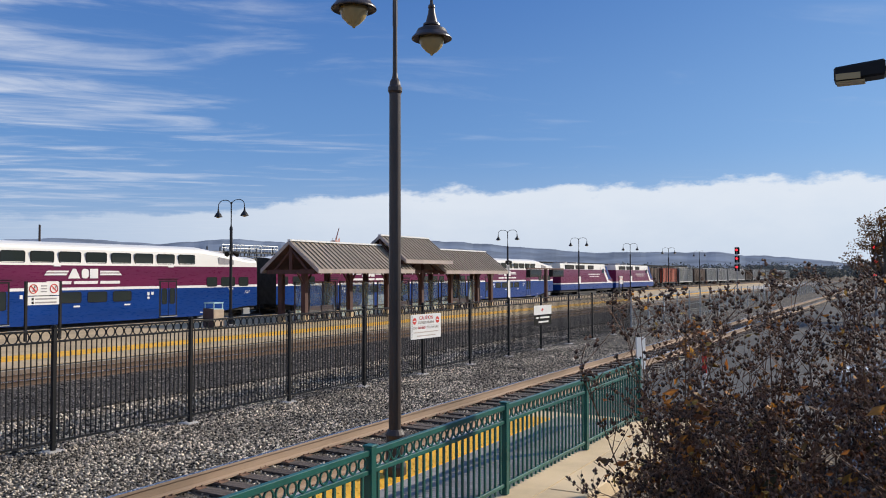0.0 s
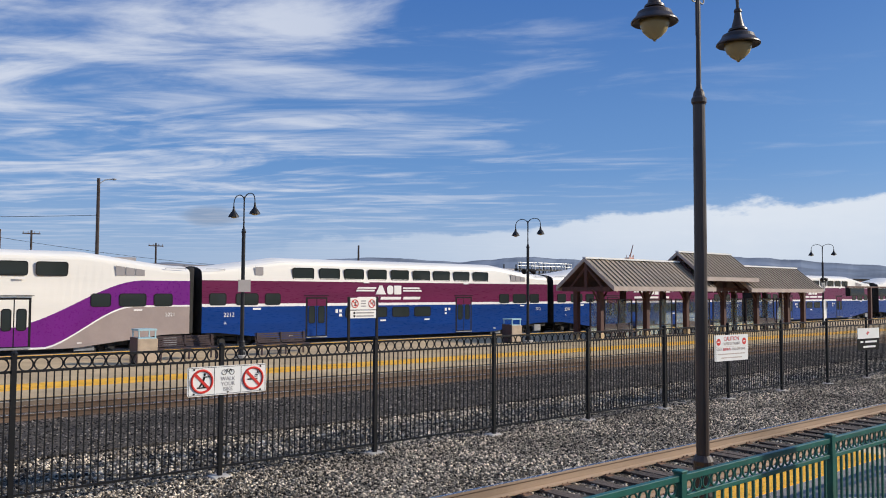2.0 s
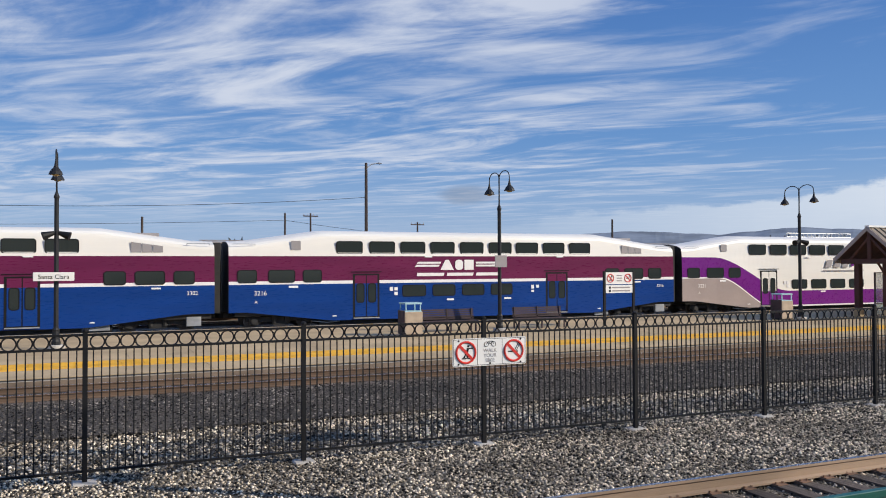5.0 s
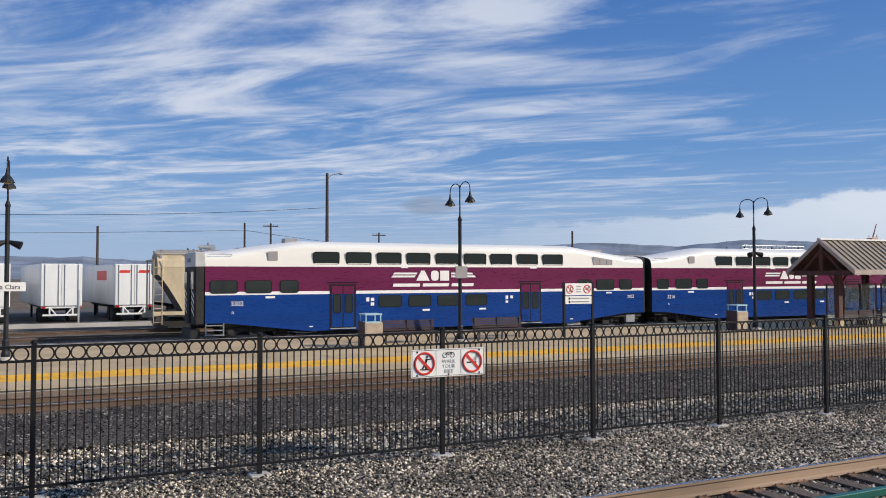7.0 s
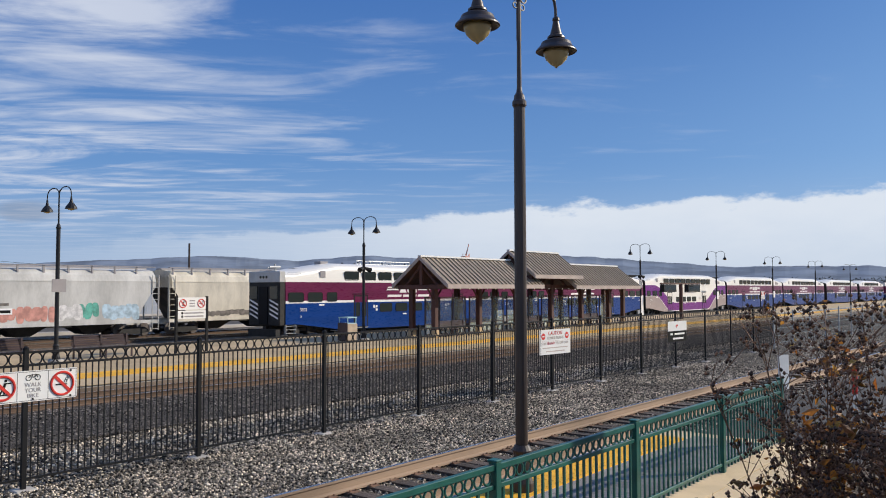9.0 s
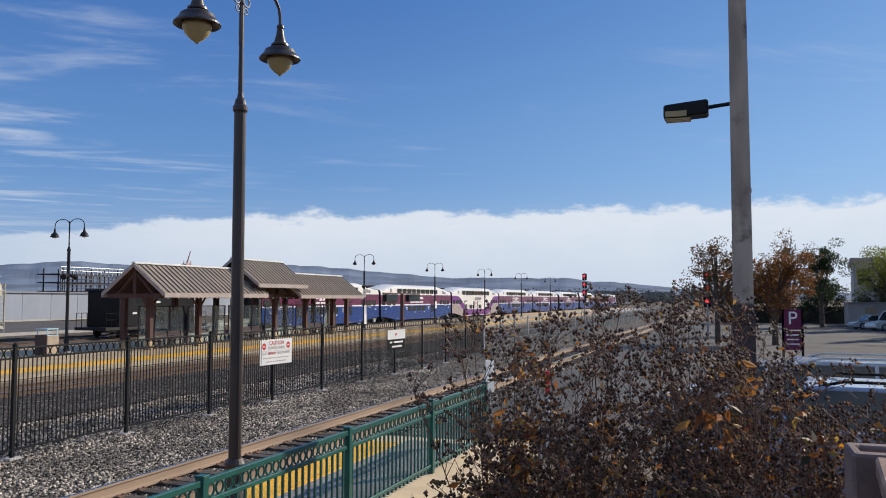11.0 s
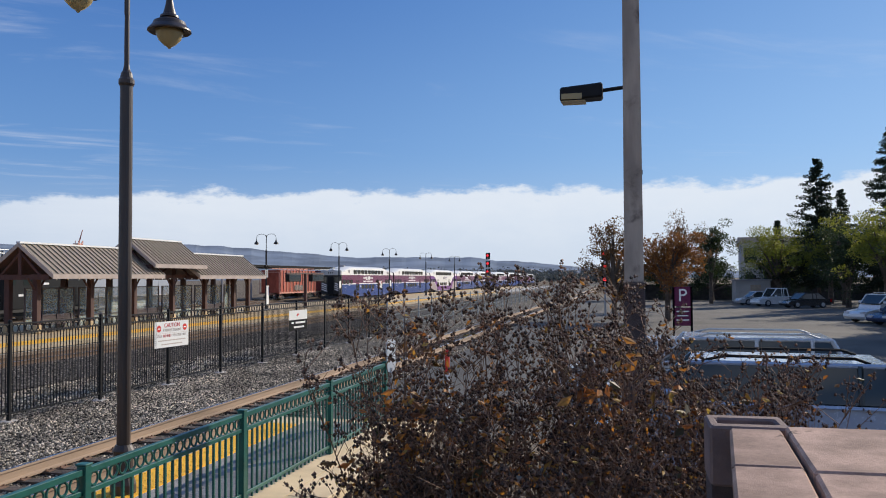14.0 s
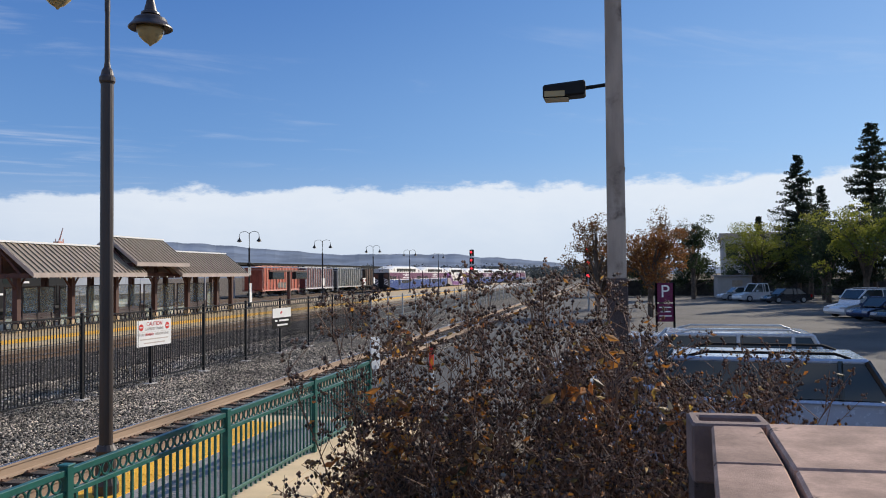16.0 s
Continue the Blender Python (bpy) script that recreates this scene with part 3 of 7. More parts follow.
# ---- lamps ----
def double_lamp(name, at, turn, reach, drop, paint, label, group, detail):
    """A post with a slim upper mast and two bell heads on hooked arms; 7 m high."""
    lamp = thing(name, Matrix.Translation(at) @ pose(0, 0, 0, 0, 0, turn), label, "street lamp", group)
    n = 16 if detail else 10
    part("base", Shape().lathe([(0.16, 0), (0.16, 0.12), (0.13, 0.2), (0.12, 0.5), (0.135, 0.55), (0.10, 0.62)], n), paint, lamp)
    part("post", Shape().lathe([(0.085, 0.6), (0.08, 5.3)], n), paint, lamp, smooth_shade=False)
    part("collar", Shape().lathe([(0.085, 5.26), (0.1, 5.29), (0.1, 5.34), (0.08, 5.37), (0.07, 5.43), (0.045, 5.47), (0.034, 5.54)], n), paint, lamp)
    part("mast", Shape().lathe([(0.034, 5.5), (0.028, 6.75), (0.04, 6.78), (0.01, 6.86)], n), paint, lamp)
    for sgn in (-1, 1):
        h = reach / 2 - 0.01
        pts = [(sgn * 0.02, 0, 6.2), (sgn * 0.02, 0, 6.66 + drop)] + [(sgn * (0.01 + h - h * math.cos(radians(a))), 0, 6.66 + drop + 0.30 * math.sin(radians(a))) for a in range(0, 181, 20)] + [(sgn * reach, 0, 6.5 + drop)]
        part("arm", Shape().tube(pts, 0.022, 8), paint, lamp)
        if detail:
            part("scroll", Shape().ring((sgn * 0.1, 0, 6.62 + drop), 0.06, 0.012, 18, 6).ring((sgn * 0.08, 0, 6.49 + drop), 0.04, 0.01, 18, 6), paint, lamp)
        head = part("head", Shape().lathe([(0.03, 0.52), (0.05, 0.5), (0.055, 0.47), (0.045, 0.45), (0.06, 0.36), (0.085, 0.27), (0.09, 0.245), (0.125, 0.225), (0.13, 0.195), (0.105, 0.185), (0.16, 0.165), (0.215, 0.135), (0.235, 0.085), (0.295, 0.02), (0.3, 0.0), (0.285, -0.01), (0.2, 0.03)] if detail else [(0.03, 0.5), (0.05, 0.35), (0.08, 0.25), (0.13, 0.2), (0.2, 0.1), (0.24, 0.0), (0.22, 0.0)], 40 if detail else 12), paint, lamp, at=(sgn * reach, 0, 6.02 + drop))
        part("globe", Shape().lathe([(0.19, 0.02), (0.185, -0.04), (0.15, -0.12), (0.08, -0.19), (0.03, -0.22), (0.012, -0.245)] if detail else [(0.15, 0.02), (0.12, -0.03), (0.02, -0.06)], 24 if detail else 10), LENS, head, "yellowed glass globe", smooth_shade=True)
    return lamp


LAMP_K, LAMP_Z = 0.955, PLAT_Z + 0.125
double_lamp("platform_lamp", (9.63, 6.17, NEAR_Z), -7, 0.85, 0.2, BRONZE, "tall dark bronze double-headed lamp on the near platform", "near lamps", True)
far = double_lamp("platform_lamp", (15.89, 31.41, LAMP_Z), 90, 0.98, 0.0, LAMPDARK, "tall black lamp with two hanging bell heads", "lamps on the island platform", False)
part("footing", Shape().lathe([(0.3, -0.14), (0.3, -0.02), (0.27, 0.004)], 16), CONCRETE, far, "round concrete footing")
far.matrix_basis = far.matrix_basis @ Matrix.Scale(LAMP_K, 4)
for x in (-1.17, 32.94, 68.19, 86.93, 106.56, 126.77, 148.49):
    copy_thing(far, pose(x, 31.41, LAMP_Z, 0, 0, 90))


# ---- passenger train ----
TRACK_Y = 40.3
CAR_L = 25.85


def lerp_table(x, table):
    for (xa, za), (xb, zb) in zip(table, table[1:]):
        if x <= xb:
            k = (x - xa) / (xb - xa)
            k = k * k * (3 - 2 * k)
            return za + (zb - za) * k
    return table[-1][1]


def line_table(x, table):
    for (xa, za), (xb, zb) in zip(table, table[1:]):
        if x <= xb:
            return za + (zb - za) * (x - xa) / (xb - xa)
    return table[-1][1]


def half_width(z):
    return 1.5 if z < 3.1 else 1.5 - 0.12 * ((z - 3.1) / 1.3) ** 1.5


FLOOR_T = [(0, 0.98), (1.2, 0.98), (5.2, 0.5), (20.2, 0.5), (24.3, 0.98), (26, 0.98)]
ROOF_T = [(0, 4.30), (1.0, 4.34), (4.8, 4.88), (20.6, 4.88), (24.6, 4.34), (26, 4.28)]


def coach_body(new_livery):
    """Two-storey body lofted along its length, with the colour bands as strips of the side."""
    s = Shape()
    xs = [0.3, 0.32] + [0.4 + 0.35 * i for i in range(72)] + [25.5, 25.52]
    rows = []
    for x in xs:
        zb, zr = line_table(x, FLOOR_T), line_table(x, ROOF_T)
        if new_livery:
            e = min(x, 25.85 - x)
            b1 = max(zb + 0.012, lerp_table(e, [(0, 2.30), (3.0, 2.30), (7.4, 0.42), (14, 0.42)]))
            b2 = max(zb + 0.024, b1 + 0.08)
            b3 = max(b2 + 0.02, lerp_table(e, [(0, 3.55), (2.6, 3.55), (8.6, 1.48), (14, 1.48)]))
        else:
            b1, b2, b3 = 2.27, 2.42, 3.60
        zs = max(zr - 0.42, b3 + 0.15)
        pts = [(-half_width(z), z) for z in (zb, b1, b2, b3, zs)]
        w = half_width(zs)
        arch = [(-w * math.cos(radians(a)), zs + (zr - zs) * math.sin(radians(a)) ** 0.8) for a in (12, 28, 48, 70, 90)]
        left = pts + arch
        rows.append([(x, y, z) for y, z in left] + [(x, -y, z) for y, z in reversed(left[:-1])])
    n = len(rows[0])
    for r in rows:
        s.v += r
    for i in range(len(rows) - 1):
        for k in range(n - 1):
            s.f.append((i * n + k, i * n + k + 1, (i + 1) * n + k + 1, (i + 1) * n + k))
            kk = min(k, n - 2 - k)
            s.mi.append({0: 0, 1: 1, 2: 2}.get(kk, 3))
        s.f.append((i * n, (i + 1) * n, (i + 2) * n - 1, (i + 1) * n - 1))
        s.mi.append(4)
    for o in (0, (len(rows) - 1) * n):
        s.f.append(tuple(range(o, o + n)))
        s.mi.append(4)
    return s.mesh("body", [TAUPE, STRIPE, PURPLE, WHITE, UNDER] if new_livery else [BLUE, STRIPE, MAROON, WHITE, UNDER])


def window_mesh(w, h):
    out, inn = round_rect(-w / 2 - 0.035, w / 2 + 0.035, -0.035, h + 0.035, 0.13), round_rect(-w / 2, w / 2, 0, h, 0.1)
    fr = Shape()
    n = len(out)
    fr.add([(x, -0.014, z) for x, z in out] + [(x, -0.014, z) for x, z in inn] + [(x, 0.03, z) for x, z in out] + [(x, -0.004, z) for x, z in inn],
           [(k, (k + 1) % n, n + (k + 1) % n, n + k) for k in range(n)] + [(k, 2 * n + k, 2 * n + (k + 1) % n, (k + 1) % n) for k in range(n)] + [(n + k, n + (k + 1) % n, 3 * n + (k + 1) % n, 3 * n + k) for k in range(n)])
    return fr.mesh("frame", GASKET), Shape().prism(inn, -0.006, 0.02).mesh("pane", CARGLASS)


WIN = {k: window_mesh(*s) for k, s in dict(upper=(1.27, 0.56), lower=(1.2, 0.52), end_a=(1.2, 0.54), end_b=(0.84, 0.54), door=(0.34, 0.88), vent=(0.42, 0.42)).items()}
UPPER_X = [6.07, 7.75, 9.38, 11.0, 12.65, 14.3, 15.9, 17.55, 19.2]


def side_window(car, kind, x, z, name="window"):
    y = -half_width(z + 0.28) - 0.004
    w = part(name, WIN[kind][0], None, car, at=(x, y, z))
    if z > 3.5:
        w.matrix_basis = Matrix.Translation((x, y - 0.012, z)) @ pose(0, 0, 0, 2)
    part("pane", WIN[kind][1], None, w)
    return w


def logo_old(car):
    """The operator's mark as plain blocks and speed lines."""
    y = -1.512
    s = Shape()
    for z, a, b in ((3.27, 9.55, 10.85), (3.12, 9.45, 10.75)):
        s.prism([(a, z - 0.05), (b, z - 0.05), (b + 0.06, z + 0.05), (a + 0.1, z + 0.05)], y, y + 0.01)
    for z, a, b in ((3.27, 12.85, 14.1), (3.12, 12.85, 14.25)):
        s.prism([(a, z - 0.05), (b + 0.06, z - 0.05), (b - 0.04, z + 0.05), (a, z + 0.05)], y, y + 0.01)
    tagged(part("speed_lines", s, STRIPE, car, "white speed lines"), kind="stuff")
    w = Shape()
    w.prism([(10.85, 2.9), (11.6, 2.9), (11.32, 3.42), (11.13, 3.42)], y, y + 0.01)
    w.prism(round_rect(11.68, 12.12, 2.9, 3.42, 0.16), y, y + 0.01)
    w.prism([(12.2, 2.9), (12.72, 2.9), (12.72, 3.42), (12.2, 3.42)], y, y + 0.01)
    part("logo_block", w, STRIPE, car, "white logo shapes")
    t = Shape()
    x = 9.55
    for n in (8, 8, 7):
        t.prism([(x, 2.60), (x + 0.185 * n, 2.60), (x + 0.185 * n + 0.04, 2.76), (x + 0.04, 2.76)], y, y + 0.01)
        x += 0.185 * n + 0.17
    part("name_bar", t, STRIPE, car, "white lettering bars")


def logo_new(car):
    y = -1.512
    w = Shape()
    for x in (11.6, 12.35, 13.05):
        w.prism([(x, 2.9), (x + 0.5, 2.9), (x + 0.68, 3.38), (x + 0.2, 3.38)], y, y + 0.01)
    part("logo_block", w, LOGOGREY, car, "grey logo blocks")
    a = Shape().prism([(13.85, 2.9), (14.4, 3.16), (14.02, 3.4)], y, y + 0.01).prism([(14.4, 2.9), (15.05, 3.16), (14.57, 3.4)], y, y + 0.01)
    part("logo_arrow", a, PURPLE, car, "purple arrowheads")
    part("name_bar", Shape().box(11.4, 15.0, y, y + 0.01, 2.68, 2.74), LOGOGREY, car, "grey lettering bar")


def make_wheelset():
    s = Shape()
    for y in (-0.75, 0.75):
        v = Vector((0, y, 0))
        s.cyl(v + Vector((0, -0.06, 0)), v + Vector((0, 0.06, 0)), 0.42, 0.42, 20)
        o = -0.062 if y < 0 else 0.062
        for k in range(6):
            a = k * math.pi / 3
            s.cyl(v + Vector((0.26 * math.cos(a), o, 0.26 * math.sin(a))), v + Vector((0.26 * math.cos(a), o * 1.4, 0.26 * math.sin(a))), 0.03, 0.03, 6)
    s.cyl((0, -0.95, 0), (0, 0.95, 0), 0.08, 0.08, 10)
    return s.mesh("wheelset", WHEEL)


WHEELSET = make_wheelset()
WHEELS = []


def bogie(car, x):
    f = Shape().box(x - 1.6, x + 1.6, -1.12, -0.98, 0.52, 0.74).box(x - 1.6, x + 1.6, 0.98, 1.12, 0.52, 0.74).box(x - 0.35, x + 0.35, -1.15, 1.15, 0.36, 0.62)
    for sx in (-1.25, 1.25):
        f.box(x + sx - 0.2, x + sx + 0.2, -1.2, -0.95, 0.38, 0.72).cyl((x + sx, -1.24, 0.55), (x + sx, -1.1, 0.55), 0.14, 0.14, 10)
    f.cyl((x - 0.3, -1.1, 0.45), (x - 0.3, -1.1, 0.85), 0.12, 0.12, 8).cyl((x + 0.3, -1.1, 0.45), (x + 0.3, -1.1, 0.85), 0.12, 0.12, 8)
    part("bogie_frame", f, UNDER, car)
    for sx in (-1.25, 1.25):
        WHEELS.append((part("wheelset", WHEELSET, None, car, at=(x + sx, 0, 0.58)), x + sx))


def door(car, x):
    z0, z1 = 0.62, 2.72
    part("door_surround", Shape().box(x - 0.68, x + 0.68, -1.506, -1.47, z0 - 0.05, z1 + 0.02).box(x - 0.78, x + 0.78, -1.53, -1.49, z1 + 0.1, z1 + 0.13), GASKET, car)
    return x, z0, z1


BODY = {False: coach_body(False), True: coach_body(True)}


def coach(number, letter, new_livery, cab):
    name = "rail_coach"
    label = ("white and purple double-deck rail coach with taupe ends" if new_livery else "cream, maroon and blue double-deck rail cab coach with dark front" if cab else "cream, maroon and blue double-deck rail coach with dark windows")
    car = thing(name, (0, TRACK_Y, 0), label, "rail coach", "coaches of the passenger train")
    part("body", BODY[new_livery], None, car)
    for x in UPPER_X:
        side_window(car, "upper", x, 3.74)
    for x in (9.42, 11.05, 12.7, 14.35):
        side_window(car, "lower", x, 1.62)
    for x, k in ((1.14, "end_a"), (2.75, "end_a"), (4.22, "end_b")):
        if not cab and x < 2:
            k = "end_b"
        side_window(car, k, x, 2.38 if not new_livery else 2.36)
    for x, k in ((21.3, "end_b"), (22.75, "end_a"), (24.2, "end_b")):
        side_window(car, k, x, 2.36)
    lo, hi = (PURPLE, WHITE) if new_livery else (BLUE, MAROON)
    cut = 1.48 if new_livery else 2.27
    for x in (6.9, 17.7):
        door(car, x)
        for sx in (-0.3, 0.3):
            leaf = part("door_leaf", Shape().box(x + sx - 0.275, x + sx + 0.275, -1.515, -1.48, 0.66, cut).box(x + sx - 0.275, x + sx + 0.275, -1.515, -1.48, cut, 2.66, 1), [lo, hi], car)
            w = part("window", WIN["door"][0], None, leaf, at=(x + sx, -1.514, 1.36))
            part("pane", WIN["door"][1], None, w)
        part("door_step", Shape().box(x - 0.66, x + 0.66, -1.58, -1.45, 0.56, 0.61), EQUIP, car, "pale metal door step")
    # vents, grab rails, small plates
    part("louvre", Shape().box(3.2, 3.66, -1.47, -1.44, 3.9, 4.32), LOGOGREY, car)
    lv = Shape()
    for k in range(3):
        x0 = 21.95 + 0.46 * k
        lv.prism([(x0, 3.76), (x0 + 0.42, 3.76), (x0 + 0.42, 4.22 - 0.06 * (k + 1)), (x0, 4.22 - 0.06 * k)], -1.47, -1.44)
    part("louvre", lv, LOGOGREY, car)
    part("grab_rail", Shape().tube([(0.5, -1.44, 4.12), (0.5, -1.5, 4.16), (1.5, -1.5, 4.16), (1.5, -1.44, 4.1)], 0.015, 6), GALV, car)
    part("grab_rail", Shape().tube([(24.3, -1.44, 4.12), (24.3, -1.5, 4.16), (25.3, -1.5, 4.16), (25.3, -1.44, 4.1)], 0.015, 6), GALV, car)
    for x, z, w, h in ((8.2, 1.98, 0.16, 0.2), (8.45, 1.98, 0.18, 0.16), (8.45, 1.75, 0.18, 0.16), (16.2, 1.98, 0.16, 0.2), (16.5, 2.0, 0.16, 0.16), (16.2, 1.75, 0.16, 0.12),
                       (11.4, 1.40, 0.4, 0.09), (14.7, 1.40, 0.4, 0.09), (3.3, 2.15, 0.45, 0.1), (23.0, 2.16, 0.4, 0.08), (10.2, 3.58, 0.4, 0.08), (17.9, 3.58, 0.4, 0.08), (5.3, 0.72, 0.2, 0.05), (20.4, 0.72, 0.2, 0.05)):
        part("notice_plate", Shape().box(x - w / 2, x + w / 2, -1.512, -1.49, z - h / 2, z + h / 2), STRIPE, car)
    if number:
        lettering(number, 0.3, STRIPE, car, (1.75, -1.506, 1.86), "fleet_number")
        lettering(letter, 0.2, STRIPE, car, (1.55, -1.506, 1.45), "end_letter")
        lettering(number, 0.25, STRIPE, car, (24.55, -1.506, 1.92), "fleet_number")
    (logo_new if new_livery else logo_old)(car)
    # running gear
    bogie(car, 2.75)
    bogie(car, 23.1)
    u = Shape().box(4.6, 21.2, -1.3, 1.3, 0.3, 0.52).box(0.2, 25.65, -0.35, 0.35, 0.7, 1.0).box(21.4, 25.4, -1.35, -0.5, 0.75, 1.0).box(0.6, 4.6, -1.35, -0.5, 0.8, 1.0)
    part("underframe", u, UNDER, car)
    part("equipment_box", Shape().box(24.3, 24.95, -1.38, -0.9, 0.42, 0.86), EQUIP, car, bevel=0.02)
    part("equipment_box", Shape().box(20.2, 21.1, -1.36, -0.9, 0.34, 0.62), EQUIP, car, bevel=0.02)
    part("conduit", Shape().tube([(4.2, -1.33, 0.5), (5.0, -1.36, 0.42), (5.6, -1.36, 0.46)], 0.03, 6), EQUIP, car)
    part("diaphragm", Shape().box(25.5, 25.85, -1.25, 1.25, 0.95, 4.22), UNDER, car, "dark end gangway", bevel=0.05)
    part("coupler", Shape().box(25.4, 25.9, -0.15, 0.15, 0.7, 1.0).box(-0.1, 0.4, -0.15, 0.15, 0.7, 1.0), UNDER, car)
    if cab:
        part("cab_front", Shape().box(-0.16, 0.31, -1.46, 1.46, 0.9, 4.24), UNDER, car, "dark cab end panel", bevel=0.06)
        for y in (-0.95, 0.95):
            part("cab_window", Shape().box(-0.2, -0.15, y - 0.36, y + 0.36, 2.55, 3.35), CARGLASS, car)
            st = Shape()
            for k in range(4):
                st.add([(-0.168, y - 0.4, 1.3 + 0.28 * k), (-0.168, y + 0.4, 1.6 + 0.28 * k), (-0.168, y + 0.4, 1.72 + 0.28 * k), (-0.168, y - 0.4, 1.42 + 0.28 * k)], [(0, 1, 2, 3)])
            part("warning_stripes", st, STRIPE, car, "slanting white warning stripes")
        part("end_door", Shape().box(-0.22, -0.14, -0.4, 0.4, 1.0, 3.3), GASKET, car)
        part("silver_hood", Shape().box(-0.18, 0.33, -1.47, 1.47, 3.55, 4.26), PALEHOOD, car, bevel=0.05)
        for y in (-0.28, 0.0, 0.28):
            part("head_lamp", Shape().cyl((-0.21, y, 3.9), (-0.17, y, 3.9), 0.09, 0.09, 12), CARGLASS, car)
        steps = Shape()
        for k in range(3):
            steps.box(0.35, 1.15, -1.5, -1.3, 0.42 + 0.22 * k, 0.46 + 0.22 * k)
        steps.box(0.33, 0.37, -1.5, -1.3, 0.4, 1.0).box(1.13, 1.17, -1.5, -1.3, 0.4, 1.0)
        part("steps", steps, EQUIP, car)
        part("snow_plough", Shape().box(-0.3, 0.1, -1.3, 1.3, 0.25, 0.7), UNDER, car)
        part("roof_horn", Shape().cyl((0.7, 0, 4.3), (0.7, 0, 4.75), 0.06).cyl((0.2, -0.1, 4.55), (1.0, -0.1, 4.55), 0.06, 0.1).cyl((0.3, 0.2, 4.5), (1.0, 0.2, 4.5), 0.06, 0.1), GALV, car)
        part("roof_antenna", Shape().box(2.0, 2.9, -0.4, 0.2, 4.42, 4.52), LOGOGREY, car, bevel=0.02)
        part("roof_antenna", Shape().box(4.3, 5.0, -0.3, 0.3, 4.8, 5.0), LOGOGREY, car, bevel=0.02)
    part("roof_vent", Shape().box(21.9, 23.2, -0.6, 0.6, 4.5, 4.66), LOGOGREY, car, bevel=0.03)
    return car


def locomotive():
    car = thing("locomotive", (0, TRACK_Y, 0), "cream, maroon and blue diesel locomotive with sloping nose", "locomotive")
    s = Shape()
    prof = [(0.3, 1.0), (21.8, 1.0), (21.9, 2.2), (20.3, 3.0), (19.2, 4.3), (18.4, 4.5), (0.3, 4.5)]
    cuts = [1.0, 1.75, 1.9, 3.7, 4.5]
    tops = [(18.4, 4.5), (19.2, 4.3), (20.3, 3.0), (21.9, 2.2), (21.95, 1.0)]
    def xmax(z):
        for (xa, za), (xb, zb) in zip(tops, tops[1:]):
            if za >= z >= zb:
                return xa + (xb - xa) * (za - z) / (za - zb + 1e-9)
        return 18.4
    zs = [1.0, 1.4, 1.75, 1.9, 2.2, 2.6, 3.0, 3.35, 3.7, 4.0, 4.3, 4.5]
    for z in zs:
        w = half_width(z)
        s.v += [(0.3, -w, z), (xmax(z), -w, z), (xmax(z), w, z), (0.3, w, z)]
    for i, zb in enumerate(zs[1:]):
        for k in range(4):
            s.f.append((4 * i + k, 4 * i + (k + 1) % 4, 4 * i + 4 + (k + 1) % 4, 4 * i + 4 + k))
            s.mi.append(0 if zb <= 1.75 else 1 if zb <= 1.9 else 2 if zb <= 3.7 else 3)
    s.f.append(tuple(range(len(s.v) - 4, len(s.v))))
    s.mi.append(3)
    part("body", s, [BLUE, STRIPE, MAROON, WHITE], car)
    part("windscreen", Shape().add([(19.3, -1.2, 4.2), (19.3, 1.2, 4.2), (20.25, 1.2, 3.1), (20.25, -1.2, 3.1)], [(0, 1, 2, 3)]), CARGLASS, car)
    part("cab_window", Shape().box(16.9, 17.9, -1.53, -1.45, 3.25, 3.85), CARGLASS, car, bevel=0.02)
    part("cab_side", Shape().prism([(18.3, 4.4), (19.1, 4.25), (20.25, 3.0), (21.4, 2.3), (19.9, 2.3)], -1.508, -1.49), BLUE, car, "blue panel on the nose side")
    part("nose_band", Shape().prism([(16.3, 4.1), (17.6, 4.0), (18.6, 3.3), (20.0, 2.15), (21.8, 1.9), (21.8, 1.72), (19.6, 1.8), (17.9, 3.2), (17.2, 3.66), (16.3, 3.7)], -1.52, -1.5), STRIPE, car)
    for x0, x1 in ((2.0, 5.2), (6.0, 9.4), (11.0, 13.2)):
        part("louvre", Shape().box(x0, x1, -1.51, -1.45, 3.75, 4.3), GASKET, car)
    part("logo_bar", Shape().box(11.0, 16.0, -1.52, -1.49, 3.0, 3.12).box(11.4, 15.6, -1.52, -1.49, 2.7, 2.78), STRIPE, car)
    part("roof_fan", Shape().cyl((4, 0, 4.45), (4, 0, 4.75), 0.9, 0.9, 14).cyl((8, 0, 4.45), (8, 0, 4.75), 0.9, 0.9, 14), LOGOGREY, car)
    part("underframe", Shape().box(0.4, 21.7, -1.3, 1.3, 0.7, 1.0).box(7, 15, -1.3, 1.3, 0.3, 1.0), UNDER, car)
    for x in (3.5, 18.3):
        bogie(car, x)
    return car


TAIL = [(0, -85.7), (0.75, -76.4), (1.5, -66.9), (2.5, -53.7), (3.5, -40.5), (4.5, -27.1), (5.75, -10.6), (7, 6.3), (8, 19.6), (9, 33.5), (9.5, 40.8), (10.0, 48.1), (11.2, 65.6), (12.5, 84.7), (13.5, 100.2), (14.5, 116.3), (16, 141.5)]
TRAIN = [coach("3302", "A", False, True), coach("3216", "A", False, False), coach("3221", "A", True, False), coach("2212", "A", False, False), coach("2207", "A", False, False), coach("", "", False, False), coach("", "", False, False)]
LOCOS = [locomotive(), locomotive()]
N_SPIN = 16


# ---- freight cars on the yard track ----
FAR_K = 1.103
